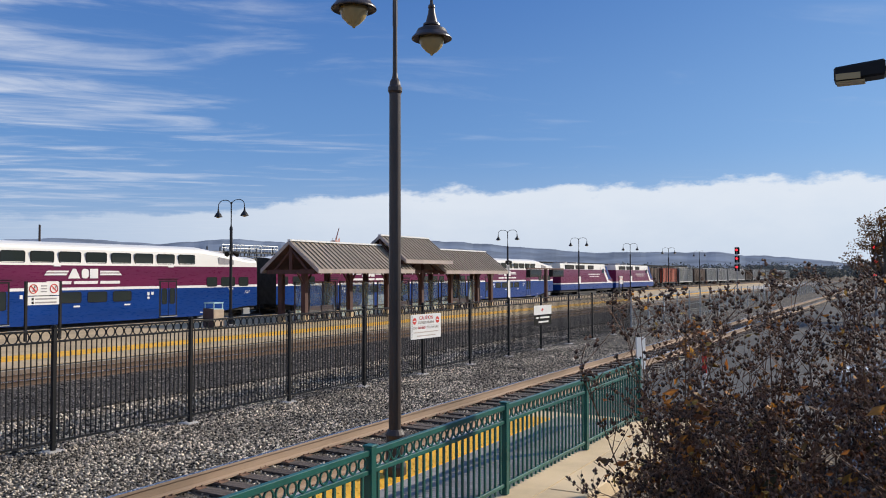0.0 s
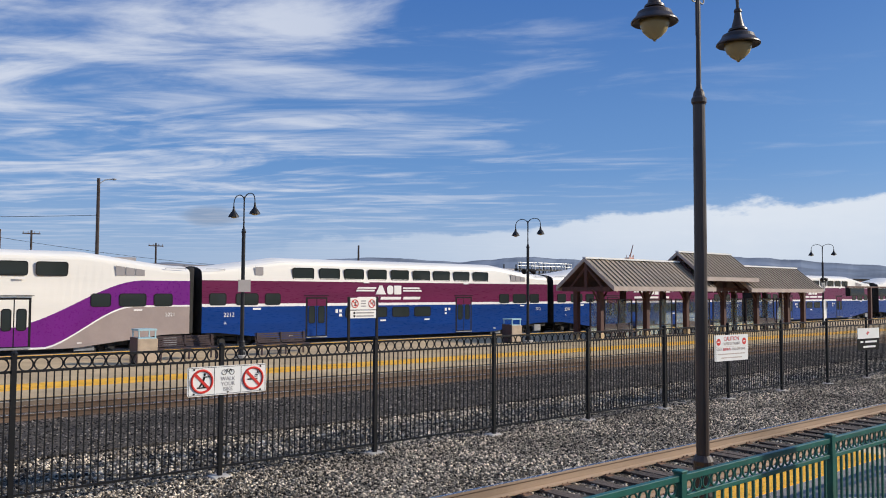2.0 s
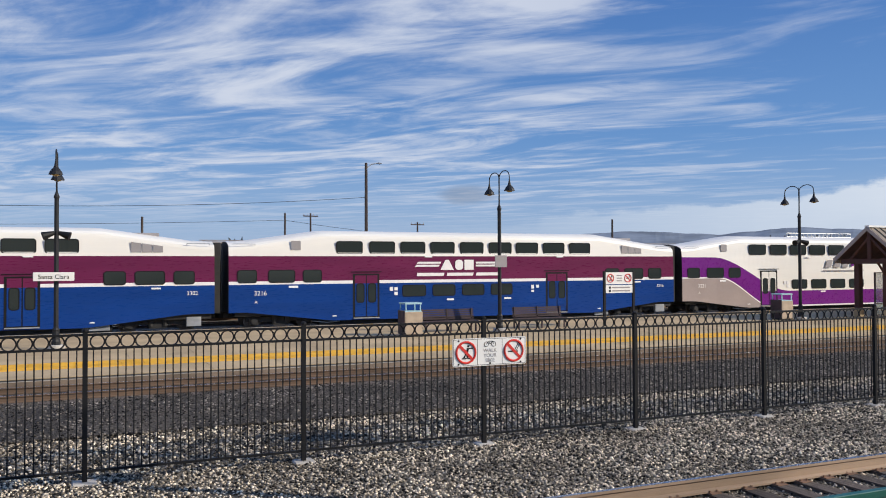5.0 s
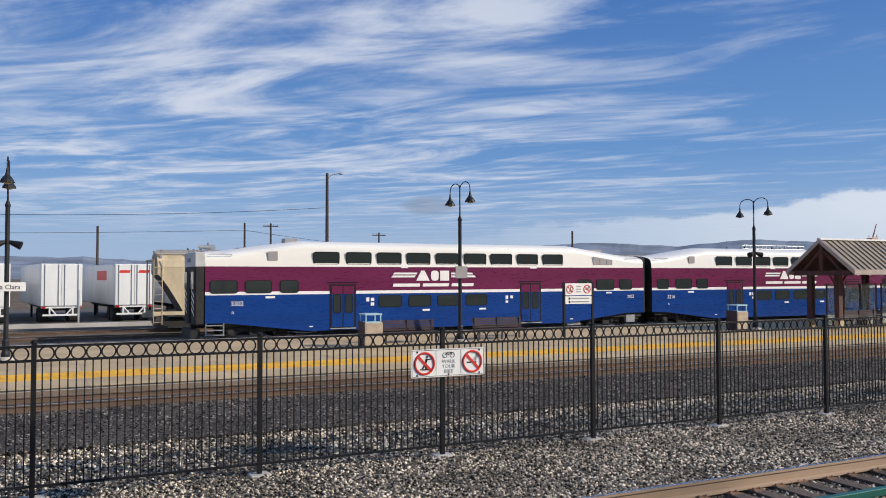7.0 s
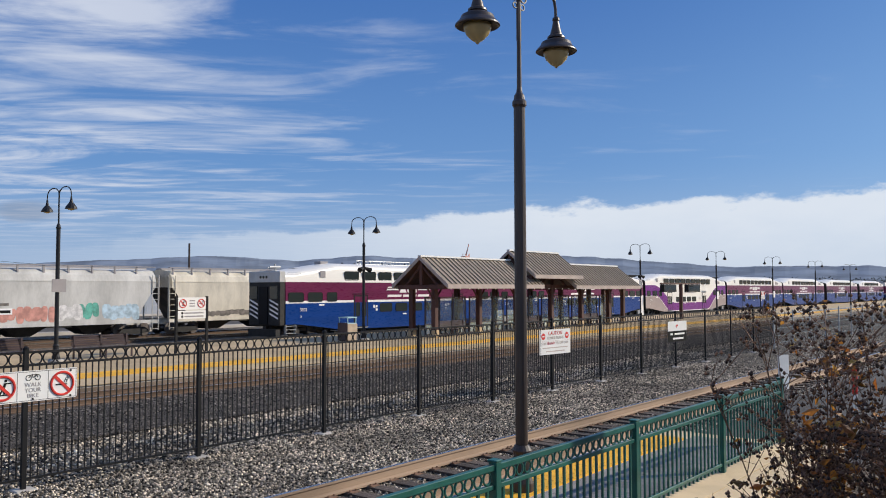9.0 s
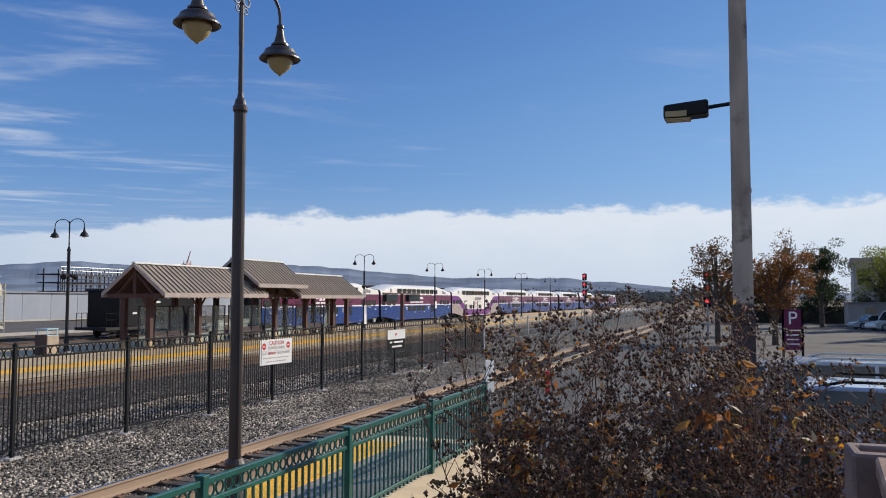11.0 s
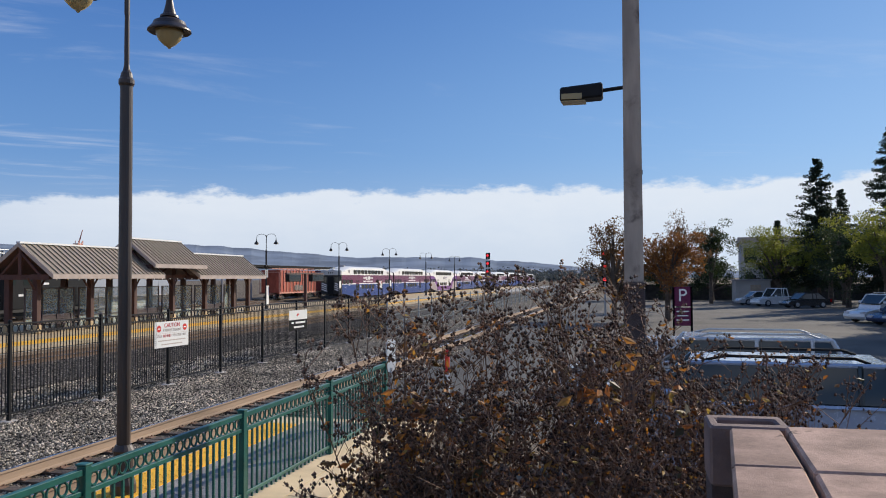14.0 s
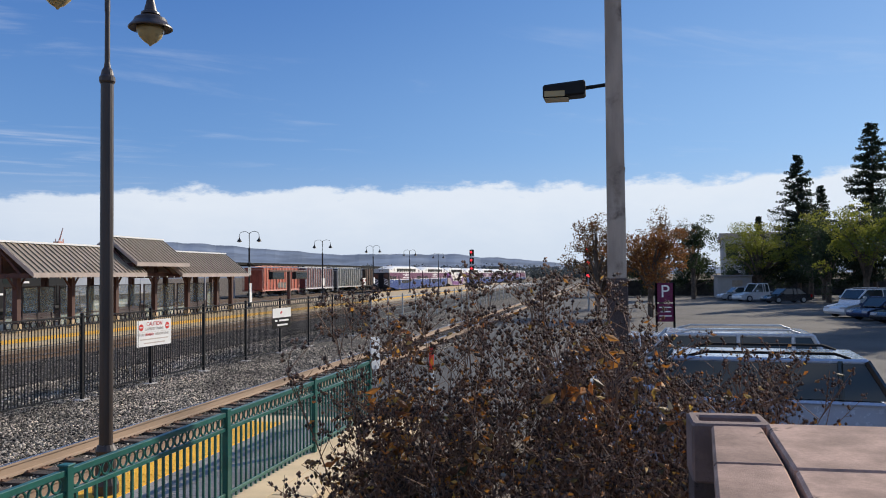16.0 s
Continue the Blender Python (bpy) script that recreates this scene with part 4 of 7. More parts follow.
# dark rusty paint of the end slopes, with their shade painted in
SHADESLOPE = mat("shaded_rusty_slope_sheet", (0.07, 0.055, 0.045), 0.85, var=0.35, scale=1.5)


def hopper(x0, x1, body_mat, rib_mat, label, ribbed=False, graffiti=()):
    x0, x1 = x0 * FAR_K, x1 * FAR_K
    L = x1 - x0
    car = thing("hopper_car", (x0, 49.72, 0), label, "freight car", "freight cars on the yard track")
    w, zt, zb = 1.5, 4.6, 1.15
    s = Shape()
    if ribbed:
        s.box(0.4, L - 0.4, -w + 0.08, w - 0.08, zb, zt - 0.25)
    else:
        # curved side sheets between sloped ends
        prof = [(-w, zb), (-w, 3.7), (-w + 0.1, 4.05), (-w + 0.42, 4.36), (0, zt - 0.05), (w - 0.42, 4.36), (w - 0.1, 4.05), (w, 3.7), (w, zb)]
        sl = lambda z: 0.25 + 1.4 * (max(0.0, 3.3 - z) / 2.15) ** 0.85
        zs = [1.15, 1.45, 1.8, 2.2, 2.6, 2.95, 3.3, 3.7]
        side = [(-w, z) for z in zs] + prof[2:7] + [(w, z) for z in reversed(zs)]
        n = len(side)
        s.add([(sl(z), y, z) for y, z in side] + [(L - sl(z), y, z) for y, z in side], [(k, k + 1, n + k + 1, n + k) for k in range(n - 1)] + [(0, n, 2 * n - 1, n - 1)])
        # lower end strips take the shade-darkened colour
        for k in range((n - 1) // 2):
            a, b = k, n - 1 - k
            q = (a, a + 1, b - 1, b) if b - 1 > a + 1 else (a, a + 1, b)
            s.f += [q, tuple(n + v for v in q)]
            s.mi += [1 if k < 6 else 0] * 2
        # seam where the roof sheet meets the side
        s.box(0.25, L - 0.25, -w - 0.014, -w + 0.02, 3.64, 3.68)
    part("body", s, [body_mat, SHADESLOPE], car)
    part("side_sill", Shape().box(0, L, -w - 0.03, -w + 0.1, 1.0, 1.2).box(0, L, w - 0.1, w + 0.03, 1.0, 1.2).box(-0.35, L + 0.35, -0.3, 0.3, 0.85, 1.1), rib_mat, car)
    tr = Shape()
    for k in range(int(L / 1.5)):
        tr.box(0.4 + 1.5 * k, 0.5 + 1.5 * k, -w + 0.2, -w + 0.28, 4.05, 4.64)
    tr.box(0.2, L - 0.2, -w + 0.15, -w + 0.4, 4.6, 4.65).box(0.2, L - 0.2, -0.3, 0.3, 4.5, 4.6)
    part("running_board", tr, rib_mat if ribbed else LOGOGREY, car)
    if ribbed:
        for k in range(12):
            x = 0.45 + k * (L - 1.0) / 11
            part("rib", Shape().box(x, x + 0.12, -w - 0.02, -w + 0.1, 1.2, zt - 0.25), rib_mat, car)
    for xe, d in ((0.0, 1), (L, -1)):
        lad = Shape()
        for dx in (0.05, 0.5):
            lad.box(xe + d * dx - 0.02, xe + d * dx + 0.02, -w - 0.05, -w - 0.01, 0.5, 4.1)
        for k in range(9):
            a, b = sorted((xe + d * 0.05, xe + d * 0.5))
            lad.box(a, b, -w - 0.05, -w - 0.02, 0.6 + 0.38 * k, 0.63 + 0.38 * k)
        part("ladder", lad, rib_mat, car)
        bar = Shape().box(xe + d * 0.02 - 0.04, xe + d * 0.02 + 0.04, -w, -w + 0.08, 1.0, 4.1).box(xe + d * 0.02 - 0.04, xe + d * 0.02 + 0.04, w - 0.08, w, 1.0, 4.1)
        bar.box(xe - 0.06, xe + 0.06, -w, w, 4.0, 4.1)
        part("end_frame", bar, rib_mat, car)
    for sx in (L * 0.33, L * 0.67):
        h = Shape()
        h.add([(sx - 1.5, -1.2, 1.15), (sx + 1.5, -1.2, 1.15), (sx + 1.5, 1.2, 1.15), (sx - 1.5, 1.2, 1.15), (sx - 0.45, -0.6, 0.4), (sx + 0.45, -0.6, 0.4), (sx + 0.45, 0.6, 0.4), (sx - 0.45, 0.6, 0.4)],
              [(0, 1, 5, 4), (1, 2, 6, 5), (2, 3, 7, 6), (3, 0, 4, 7), (4, 5, 6, 7)])
        part("discharge_bay", h, UNDER, car)
    for bx in (1.5, L - 1.5):
        for ya, yb in ((-1.15, -1.02), (1.02, 1.15)):
            part("truck_frame", Shape().prism([(bx - 1.1, 0.45), (bx - 0.7, 0.75), (bx + 0.7, 0.75), (bx + 1.1, 0.45), (bx + 0.6, 0.35), (bx + 0.3, 0.28), (bx - 0.3, 0.28), (bx - 0.6, 0.35)], ya, yb), UNDER, car)
        for sx in (-0.88, 0.88):
            part("wheelset", WHEELSET, None, car, at=(bx + sx, 0, 0.58))
    for gx0, gx1, gz0, gz1, gm, seed in graffiti:
        rng = random.Random(seed)
        n = max(3, int((gx1 - gx0) / 0.42))
        gs = Shape()
        for k in range(n):
            cx, cz = gx0 + (k + 0.5) * (gx1 - gx0) / n, (gz0 + gz1) / 2 + rng.uniform(-0.06, 0.06)
            rx, rz = (gx1 - gx0) / n * rng.uniform(0.45, 0.75), (gz1 - gz0) / 2 * rng.uniform(0.7, 1.05)
            tilt = rng.uniform(-0.5, 0.5)
            out = [(cx + rx * math.copysign(abs(math.cos(a)) ** 0.7, math.cos(a)) + tilt * rz * math.sin(a) * 0.5, max(gz0 - 0.05, cz + rz * math.copysign(abs(math.sin(a)) ** 0.7, math.sin(a)))) for a in [2 * math.pi * j / 14 for j in range(14)]]
            gs.prism(out, -w - 0.006 - 0.001 * k, -w + 0.01)
        tagged(part("graffiti", gs, gm, car, "faded sprayed graffiti"), kind="stuff")
    return car


TAN = mat("faded_tan_freight_paint", (0.52, 0.42, 0.27), 0.75, var=0.22, scale=0.9, stretch=(1, 1, 0.35), fine=0.15)
GREYCAR = mat("weathered_grey_freight_paint", (0.50, 0.49, 0.46), 0.75, var=0.2, scale=0.9, stretch=(1, 1, 0.35), fine=0.15)
CREAM = mat("weathered_cream_freight_paint", (0.58, 0.53, 0.43), 0.75, var=0.2, scale=0.9, stretch=(1, 1, 0.35), fine=0.15)
REDCAR = mat("faded_red_freight_paint", (0.40, 0.085, 0.045), 0.8, var=0.3, scale=1.2, stretch=(1, 1, 0.35))
MAROONCAR = mat("dirty_maroon_freight_paint", (0.11, 0.035, 0.035), 0.8, var=0.3, scale=1.2)
DARKCAR = mat("dark_grey_freight_paint", (0.06, 0.065, 0.065), 0.8, var=0.3, scale=1.2)
BROWNCAR = mat("brown_freight_paint", (0.10, 0.055, 0.035), 0.8, var=0.3, scale=1.2)
SPRAYW = mat("sprayed_white", (0.62, 0.60, 0.58), 0.7, var=0.25, scale=4)
SPRAYP = mat("sprayed_salmon", (0.55, 0.26, 0.21), 0.7, var=0.25, scale=3)
SPRAYG = mat("sprayed_teal", (0.10, 0.36, 0.28), 0.7, var=0.35, scale=3)
SPRAYB = mat("sprayed_pale_blue", (0.40, 0.52, 0.60), 0.7, var=0.3, scale=3)
SPRAYK = mat("sprayed_dark", (0.16, 0.14, 0.12), 0.7, var=0.4, scale=4)
SPRAYM = mat("sprayed_magenta", (0.28, 0.05, 0.14), 0.7, var=0.4, scale=4)
PALERED = mat("pale_red_freight_paint", (0.62, 0.30, 0.22), 0.8, var=0.2)
hopper(4.9, 16.3, TAN, TAN, "faded tan covered hopper car with graffiti along the sill", graffiti=((4.9, 8.0, 1.35, 2.0, SPRAYK, 1), (8.3, 9.9, 1.3, 2.1, SPRAYW, 2)))
hopper(16.95, 28.25, GREYCAR, GREYCAR, "weathered grey covered hopper car with coloured graffiti", graffiti=((2.4, 5.6, 1.25, 2.2, SPRAYP, 3), (5.7, 7.2, 1.25, 2.25, SPRAYW, 5), (7.0, 8.3, 1.4, 2.4, SPRAYG, 4), (8.6, 11.0, 1.25, 2.3, SPRAYB, 6), (9.4, 10.9, 1.6, 2.05, SPRAYM, 7)))
plate = bpy.data.objects["hopper_car.001"]
part("number_panel", Shape().box(1.9, 3.1, -1.512, -1.49, 1.75, 2.1), STRIPE, plate, "white number panel")
part("number_bar", Shape().box(2.0, 3.0, -1.518, -1.51, 1.84, 2.0), INK, plate)
part("mark_bar", Shape().box(1.9, 2.9, -1.512, -1.49, 2.25, 2.4), SPRAYK, plate)
hopper(28.9, 40.5, CREAM, CREAM, "weathered cream covered hopper car with a graffiti strip", graffiti=((1.6, 7.5, 1.3, 1.75, SPRAYK, 8),))
hopper(98.5, 111.0, REDCAR, PALERED, "faded red ribbed hopper car", True, graffiti=((5.5, 8.5, 1.3, 2.3, SPRAYK, 9),))
hopper(113.5, 125.5, MAROONCAR, SPRAYW, "dirty maroon hopper car with pale ribs", True)
hopper(127.5, 141.0, DARKCAR, GREYCAR, "dark grey ribbed hopper car", True)
hopper(142.5, 155.0, BROWNCAR, UNDER, "brown ribbed hopper car", True)
hopper(156.5, 169.0, BROWNCAR, UNDER, "brown ribbed hopper car", True)
hopper(171.0, 184.0, REDCAR, UNDER, "faded red ribbed hopper car", True)
for k in range(14):
    x = 186.0 + 14.6 * k
    if k in (1, 6, 10):
        hopper(x, x + 13.0, BROWNCAR, UNDER, "brown ribbed hopper car", True)
    else:
        hopper(x, x + 13.0, DARKCAR, GREYCAR, "dark grey ribbed hopper car", True)


# ---- platform shelter ----
def shelter():
    sh = thing("platform_shelter", (0, 30.55, PLAT_Z), "timber platform shelter with stepped brown standing-seam metal roof", "shelter")
    hw = 2.05

    def roof(x0, x1, ze, zr):
        s = Shape()
        t = 0.07
        for sg in (-1, 1):
            s.add([(x0, sg * hw, ze), (x1, sg * hw, ze), (x1, 0, zr), (x0, 0, zr), (x0, sg * hw, ze + t), (x1, sg * hw, ze + t), (x1, 0, zr + t), (x0, 0, zr + t)],
                  [(0, 1, 2, 3), (4, 5, 6, 7), (0, 1, 5, 4), (1, 2, 6, 5), (3, 0, 4, 7)])
        r = part("roof", s, ROOFMETAL, sh)
        n = int((x1 - x0) / 0.42)
        seam = Shape()
        dz = (zr - ze) / hw
        seam.add([(a, -hw - 0.01, ze + t) for a in (-0.022, 0.022)] + [(a, 0, zr + t) for a in (-0.022, 0.022)] + [(a, -hw - 0.01, ze + t + 0.07) for a in (-0.022, 0.022)] + [(a, 0, zr + t + 0.07) for a in (-0.022, 0.022)],
                 [(0, 1, 5, 4), (4, 5, 7, 6), (0, 4, 6, 2), (1, 3, 7, 5)])
        me = seam.mesh("seam", ROOFMETAL)
        for i in range(n + 1):
            part("seam", me, None, r, at=(x0 + 0.02 + (x1 - x0 - 0.04) * i / n, 0, 0))
        part("ridge_cap", Shape().prism([(x0 - 0.04, zr + t), (x1 + 0.04, zr + t), (x1 + 0.04, zr + t + 0.1), (x0 - 0.04, zr + t + 0.1)], -0.12, 0.12), WHITEPANEL, r)
        part("fascia", Shape().box(x0 - 0.03, x1 + 0.03, -hw - 0.06, -hw - 0.005, ze - 0.16, ze + 0.09), FASCIA, r, "tan eaves board")
        part("fascia", Shape().box(x0 - 0.03, x1 + 0.03, hw + 0.005, hw + 0.06, ze - 0.16, ze + 0.09), FASCIA, r)
        for xe in (x0 - 0.05, x1):
            b = Shape()
            for sg in (-1, 1):
                b.add([(xe + dx, sg * (hw + 0.05), ze - 0.16) for dx in (0, 0.05)] + [(xe + dx, 0, zr - 0.1) for dx in (0, 0.05)] + [(xe + dx, sg * (hw + 0.05), ze + 0.1) for dx in (0, 0.05)] + [(xe + dx, 0, zr + 0.12) for dx in (0, 0.05)],
                      [(0, 1, 3, 2), (4, 5, 7, 6), (0, 2, 6, 4), (1, 3, 7, 5), (0, 1, 5, 4), (2, 3, 7, 6)])
            part("barge_board", b, FASCIA, r)
        # gable truss at the open end
        g = Shape().box(x0 + 0.1, x0 + 0.28, -hw + 0.3, hw - 0.3, ze - 0.2, ze + 0.05).box(x0 + 0.1, x0 + 0.26, -0.1, 0.1, ze, zr)
        for sg in (-1, 1):
            g.cyl((x0 + 0.18, sg * 1.2, ze), (x0 + 0.18, 0, zr - 0.4), 0.08, 0.08, 6)
        part("gable_truss", g, WOOD, r)
        part("soffit", Shape().add([(x0 + 0.05, -hw + 0.1, ze + 0.03), (x1 - 0.05, -hw + 0.1, ze + 0.03), (x1 - 0.05, 0, zr - 0.04), (x0 + 0.05, 0, zr - 0.04), (x1 - 0.05, hw - 0.1, ze + 0.03), (x0 + 0.05, hw - 0.1, ze + 0.03)], [(0, 1, 2, 3), (3, 2, 4, 5)]), WOOD, r)

    e = PLAT_Z
    roof(36.7, 47.0, 3.32 - e, 4.93 - e)
    roof(45.95, 52.3, 3.98 - e, 5.6 - e)
    roof(51.4, 61.75, 3.28 - e, 4.85 - e)
    post = Shape().box(-0.15, 0.15, -0.15, 0.15, 0, 3.05).mesh("post", WOOD, 0.015)
    foot = Shape().box(-0.19, 0.19, -0.19, 0.19, 0, 0.45).mesh("stone_pier", PLATFORM, 0.03)
    XS = (37.15, 41.5, 45.7, 50.1, 54.4, 58.8, 61.3)
    for x in XS:
        for y in (-0.75, 0.95):
            part("post", post, None, sh, at=(x, y, 0))
            part("stone_pier", foot, None, sh, at=(x, y, 0))
    for x in XS:
        for sg in (-1, 1):
            part("knee_brace", Shape().cyl((x, -0.75, 2.1), (x + sg * 0.7, -0.75, 2.9), 0.06, 0.06, 6), WOOD, sh)
    part("beam", Shape().box(36.9, 61.6, -0.87, -0.63, 2.82, 3.08), WOOD, sh)
    part("beam", Shape().box(36.9, 61.6, 0.83, 1.07, 2.82, 3.08), WOOD, sh)
    lights = part("light_string", Shape().box(37, 61.5, -1.75, -1.735, 2.84, 2.855), BLACK, sh)
    bulb = Shape().lathe([(0.012, 0.03), (0.035, 0.0), (0.03, -0.04), (0.01, -0.055)], 8).mesh("bulb", WHITEPANEL)
    for i in range(27):
        part("bulb", bulb, None, lights, "small white bulb" if i == 0 else "", at=(37.4 + 0.9 * i, -1.742, 2.82))
    for xa, xb in zip(XS, XS[1:]):
        w = (xb - xa - 0.4) / 3
        for i in range(3):
            x0 = xa + 0.2 + i * w
            fr = Shape()
            for a in (x0, x0 + w - 0.05):
                fr.box(a - 0.01, a + 0.06, 0.11, 0.18, 0.1, 2.35)
            for z in (0.1, 0.72, 2.3):
                fr.box(x0, x0 + w, 0.12, 0.17, z, z + 0.05)
            scr = part("windscreen", fr, BENCH, sh)
            pane = part("pane", Shape().box(x0 + 0.05, x0 + w - 0.05, 0.135, 0.15, 0.77, 2.3), PANE, scr, "clear windscreen glass")
            pane.visible_shadow = False
            part("pane", Shape().box(x0 + 0.05, x0 + w - 0.05, 0.135, 0.15, 0.15, 0.72), PANE, scr).visible_shadow = False
    return sh


shelter()


def bench(x, y, z, m=BENCH):
    b = thing("platform_bench", (x, y, z), "maroon slatted steel bench on the platform", "bench", "platform benches")
    for k in range(5):
        part("slat", Shape().box(-1.25, 1.25, -0.25 + 0.1 * k, -0.17 + 0.1 * k, 0.43, 0.46), m, b)
    for k in range(5):
        part("slat", Shape().box(-1.25, 1.25, 0.24 + 0.015 * k, 0.26 + 0.015 * k, 0.5 + 0.09 * k, 0.57 + 0.09 * k), m, b)
    for sx in (-1.15, 0, 1.15):
        part("leg", Shape().box(sx - 0.03, sx + 0.03, -0.25, 0.3, 0.38, 0.43).box(sx - 0.03, sx + 0.03, -0.2, -0.14, 0, 0.4).box(sx - 0.03, sx + 0.03, 0.24, 0.3, 0, 0.95), m, b)
    return b


def bin_(x, y, z):
    b = thing("litter_bin", (x, y, z), "square beige litter bin with pale blue hood", "litter bin", "platform litter bins")
    part("body", Shape().box(-0.38, 0.38, -0.38, 0.38, 0.05, 0.95), BEIGE, b, bevel=0.02)
    part("base", Shape().box(-0.34, 0.34, -0.34, 0.34, 0, 0.05), INK, b)
    part("side_panel", Shape().box(-0.4, -0.378, -0.36, 0.36, 0.05, 1.0), BENCH, b)
    h = Shape()
    for sx in (-0.33, 0.29):
        for sy in (-0.33, 0.29):
            h.box(sx, sx + 0.04, sy, sy + 0.04, 0.95, 1.25)
    h.box(-0.36, 0.36, -0.36, 0.36, 1.25, 1.31).box(-0.35, 0.35, -0.35, 0.35, 0.95, 0.98)
    part("hood", h, PALEBLUE, b)
    return b


bin_(11.75, 31.2, PLAT_Z)
bin_(32.1, 31.8, PLAT_Z)
bench(13.9, 32.2, PLAT_Z)
bench(18.3, 32.2, PLAT_Z)
bench(52.0, 31.2, PLAT_Z)
bench(43.5, 31.2, PLAT_Z)
bench(39.2, 29.9, PLAT_Z)
bench(47.8, 29.9, PLAT_Z)
bench(56.6, 29.9, PLAT_Z)


def prohibition(parent, x, z, r, y, mark):
    part("red_ring", Shape().ring((x, y, z), r, r * 0.11, 28, 6), RED, parent)
    a = radians(45)
    d = r * 0.96
    w = r * 0.09
    part("red_bar", Shape().prism([(x - d * math.cos(a) - w, z + d * math.sin(a) - w), (x - d * math.cos(a) + w, z + d * math.sin(a) + w), (x + d * math.cos(a) + w, z - d * math.sin(a) + w), (x + d * math.cos(a) - w, z - d * math.sin(a) - w)], y - 0.004, y), RED, parent)
    if mark == "board":
        s = Shape().box(x - r * 0.45, x + r * 0.4, y - 0.001, y + 0.002, z - r * 0.62, z - r * 0.52)
        s.cyl((x + r * 0.25, y - 0.001, z + r * 0.62), (x + r * 0.25, y + 0.002, z + r * 0.62), r * 0.12, r * 0.12, 12)
        s.prism([(x - r * 0.05, z - r * 0.1), (x + r * 0.18, z - r * 0.05), (x + r * 0.35, z + r * 0.45), (x + r * 0.12, z + r * 0.45)], y - 0.001, y + 0.002)
        s.prism([(x - r * 0.05, z - r * 0.1), (x + r * 0.12, z - r * 0.1), (x - r * 0.15, z - r * 0.5), (x - r * 0.32, z - r * 0.5)], y - 0.001, y + 0.002)
        s.prism([(x + r * 0.02, z - r * 0.1), (x + r * 0.18, z - r * 0.1), (x + r * 0.22, z - r * 0.5), (x + r * 0.08, z - r * 0.5)], y - 0.001, y + 0.002)
        s.box(x + r * 0.3, x + r * 0.72, y - 0.001, y + 0.002, z + r * 0.35, z + r * 0.45)
    else:
        s = Shape().box(x - r * 0.6, x + r * 0.45, y - 0.001, y + 0.002, z - r * 0.14, z - r * 0.02)
        for k in range(3):
            s.ring((x + r * (0.3 + 0.12 * k), y, z + r * (0.2 + 0.2 * k)), r * 0.12, r * 0.025, 12, 4)
    part("pictogram", s, INK, parent)


def walk_sign():
    y = FENCE_Y - 0.06
    sg = thing("notice_sign", (6.27, y, 1.61), "white three-panel notice about walking bikes on the fence", "sign")
    part("panel", Shape().prism(round_rect(-0.71, 0.71, -0.24, 0.24, 0.03), 0, 0.012), WHITEPANEL, sg)
    b = Shape()
    for z in (-0.225, 0.22):
        b.box(-0.69, 0.69, -0.003, 0.002, z, z + 0.006)
    for x in (-0.695, -0.245, 0.235, 0.69):
        b.box(x, x + 0.006, -0.003, 0.002, -0.225, 0.225)
    part("border", b, INK, sg)
    prohibition(sg, -0.46, 0, 0.18, -0.004, "board")
    prohibition(sg, 0.465, 0, 0.18, -0.004, "smoke")
    for k, w in enumerate(("WALK", "YOUR", "BIKE")):
        lettering(w, 0.092, LOGOGREY, sg, (0, -0.004, 0.02 - 0.085 * k), depth=0.0005)
    bike = Shape().ring((-0.07, -0.003, 0.13), 0.042, 0.005, 14, 4).ring((0.07, -0.003, 0.13), 0.042, 0.005, 14, 4)
    bike.tube([(-0.07, -0.003, 0.13), (-0.02, -0.003, 0.18), (0.05, -0.003, 0.18), (0.07, -0.003, 0.13)], 0.005, 4).tube([(-0.02, -0.003, 0.18), (0, -0.003, 0.13), (0.05, -0.003, 0.18)], 0.005, 4)
    part("bicycle_pictogram", bike, INK, sg)
    for x, z in ((-0.6, 0.2), (-0.6, -0.2), (0.6, 0.2), (0.6, -0.2), (0, -0.2)):
        part("bolt", Shape().cyl((x, -0.008, z), (x, 0, z), 0.016, 0.016, 8), INK, sg)
    part("bracket", Shape().box(-0.03, 0.03, 0.01, 0.03, -0.2, 0.2), BLACK, sg)


PALETEXT = mat("faded_sign_text", (0.5, 0.42, 0.36), 0.6, var=0.1)


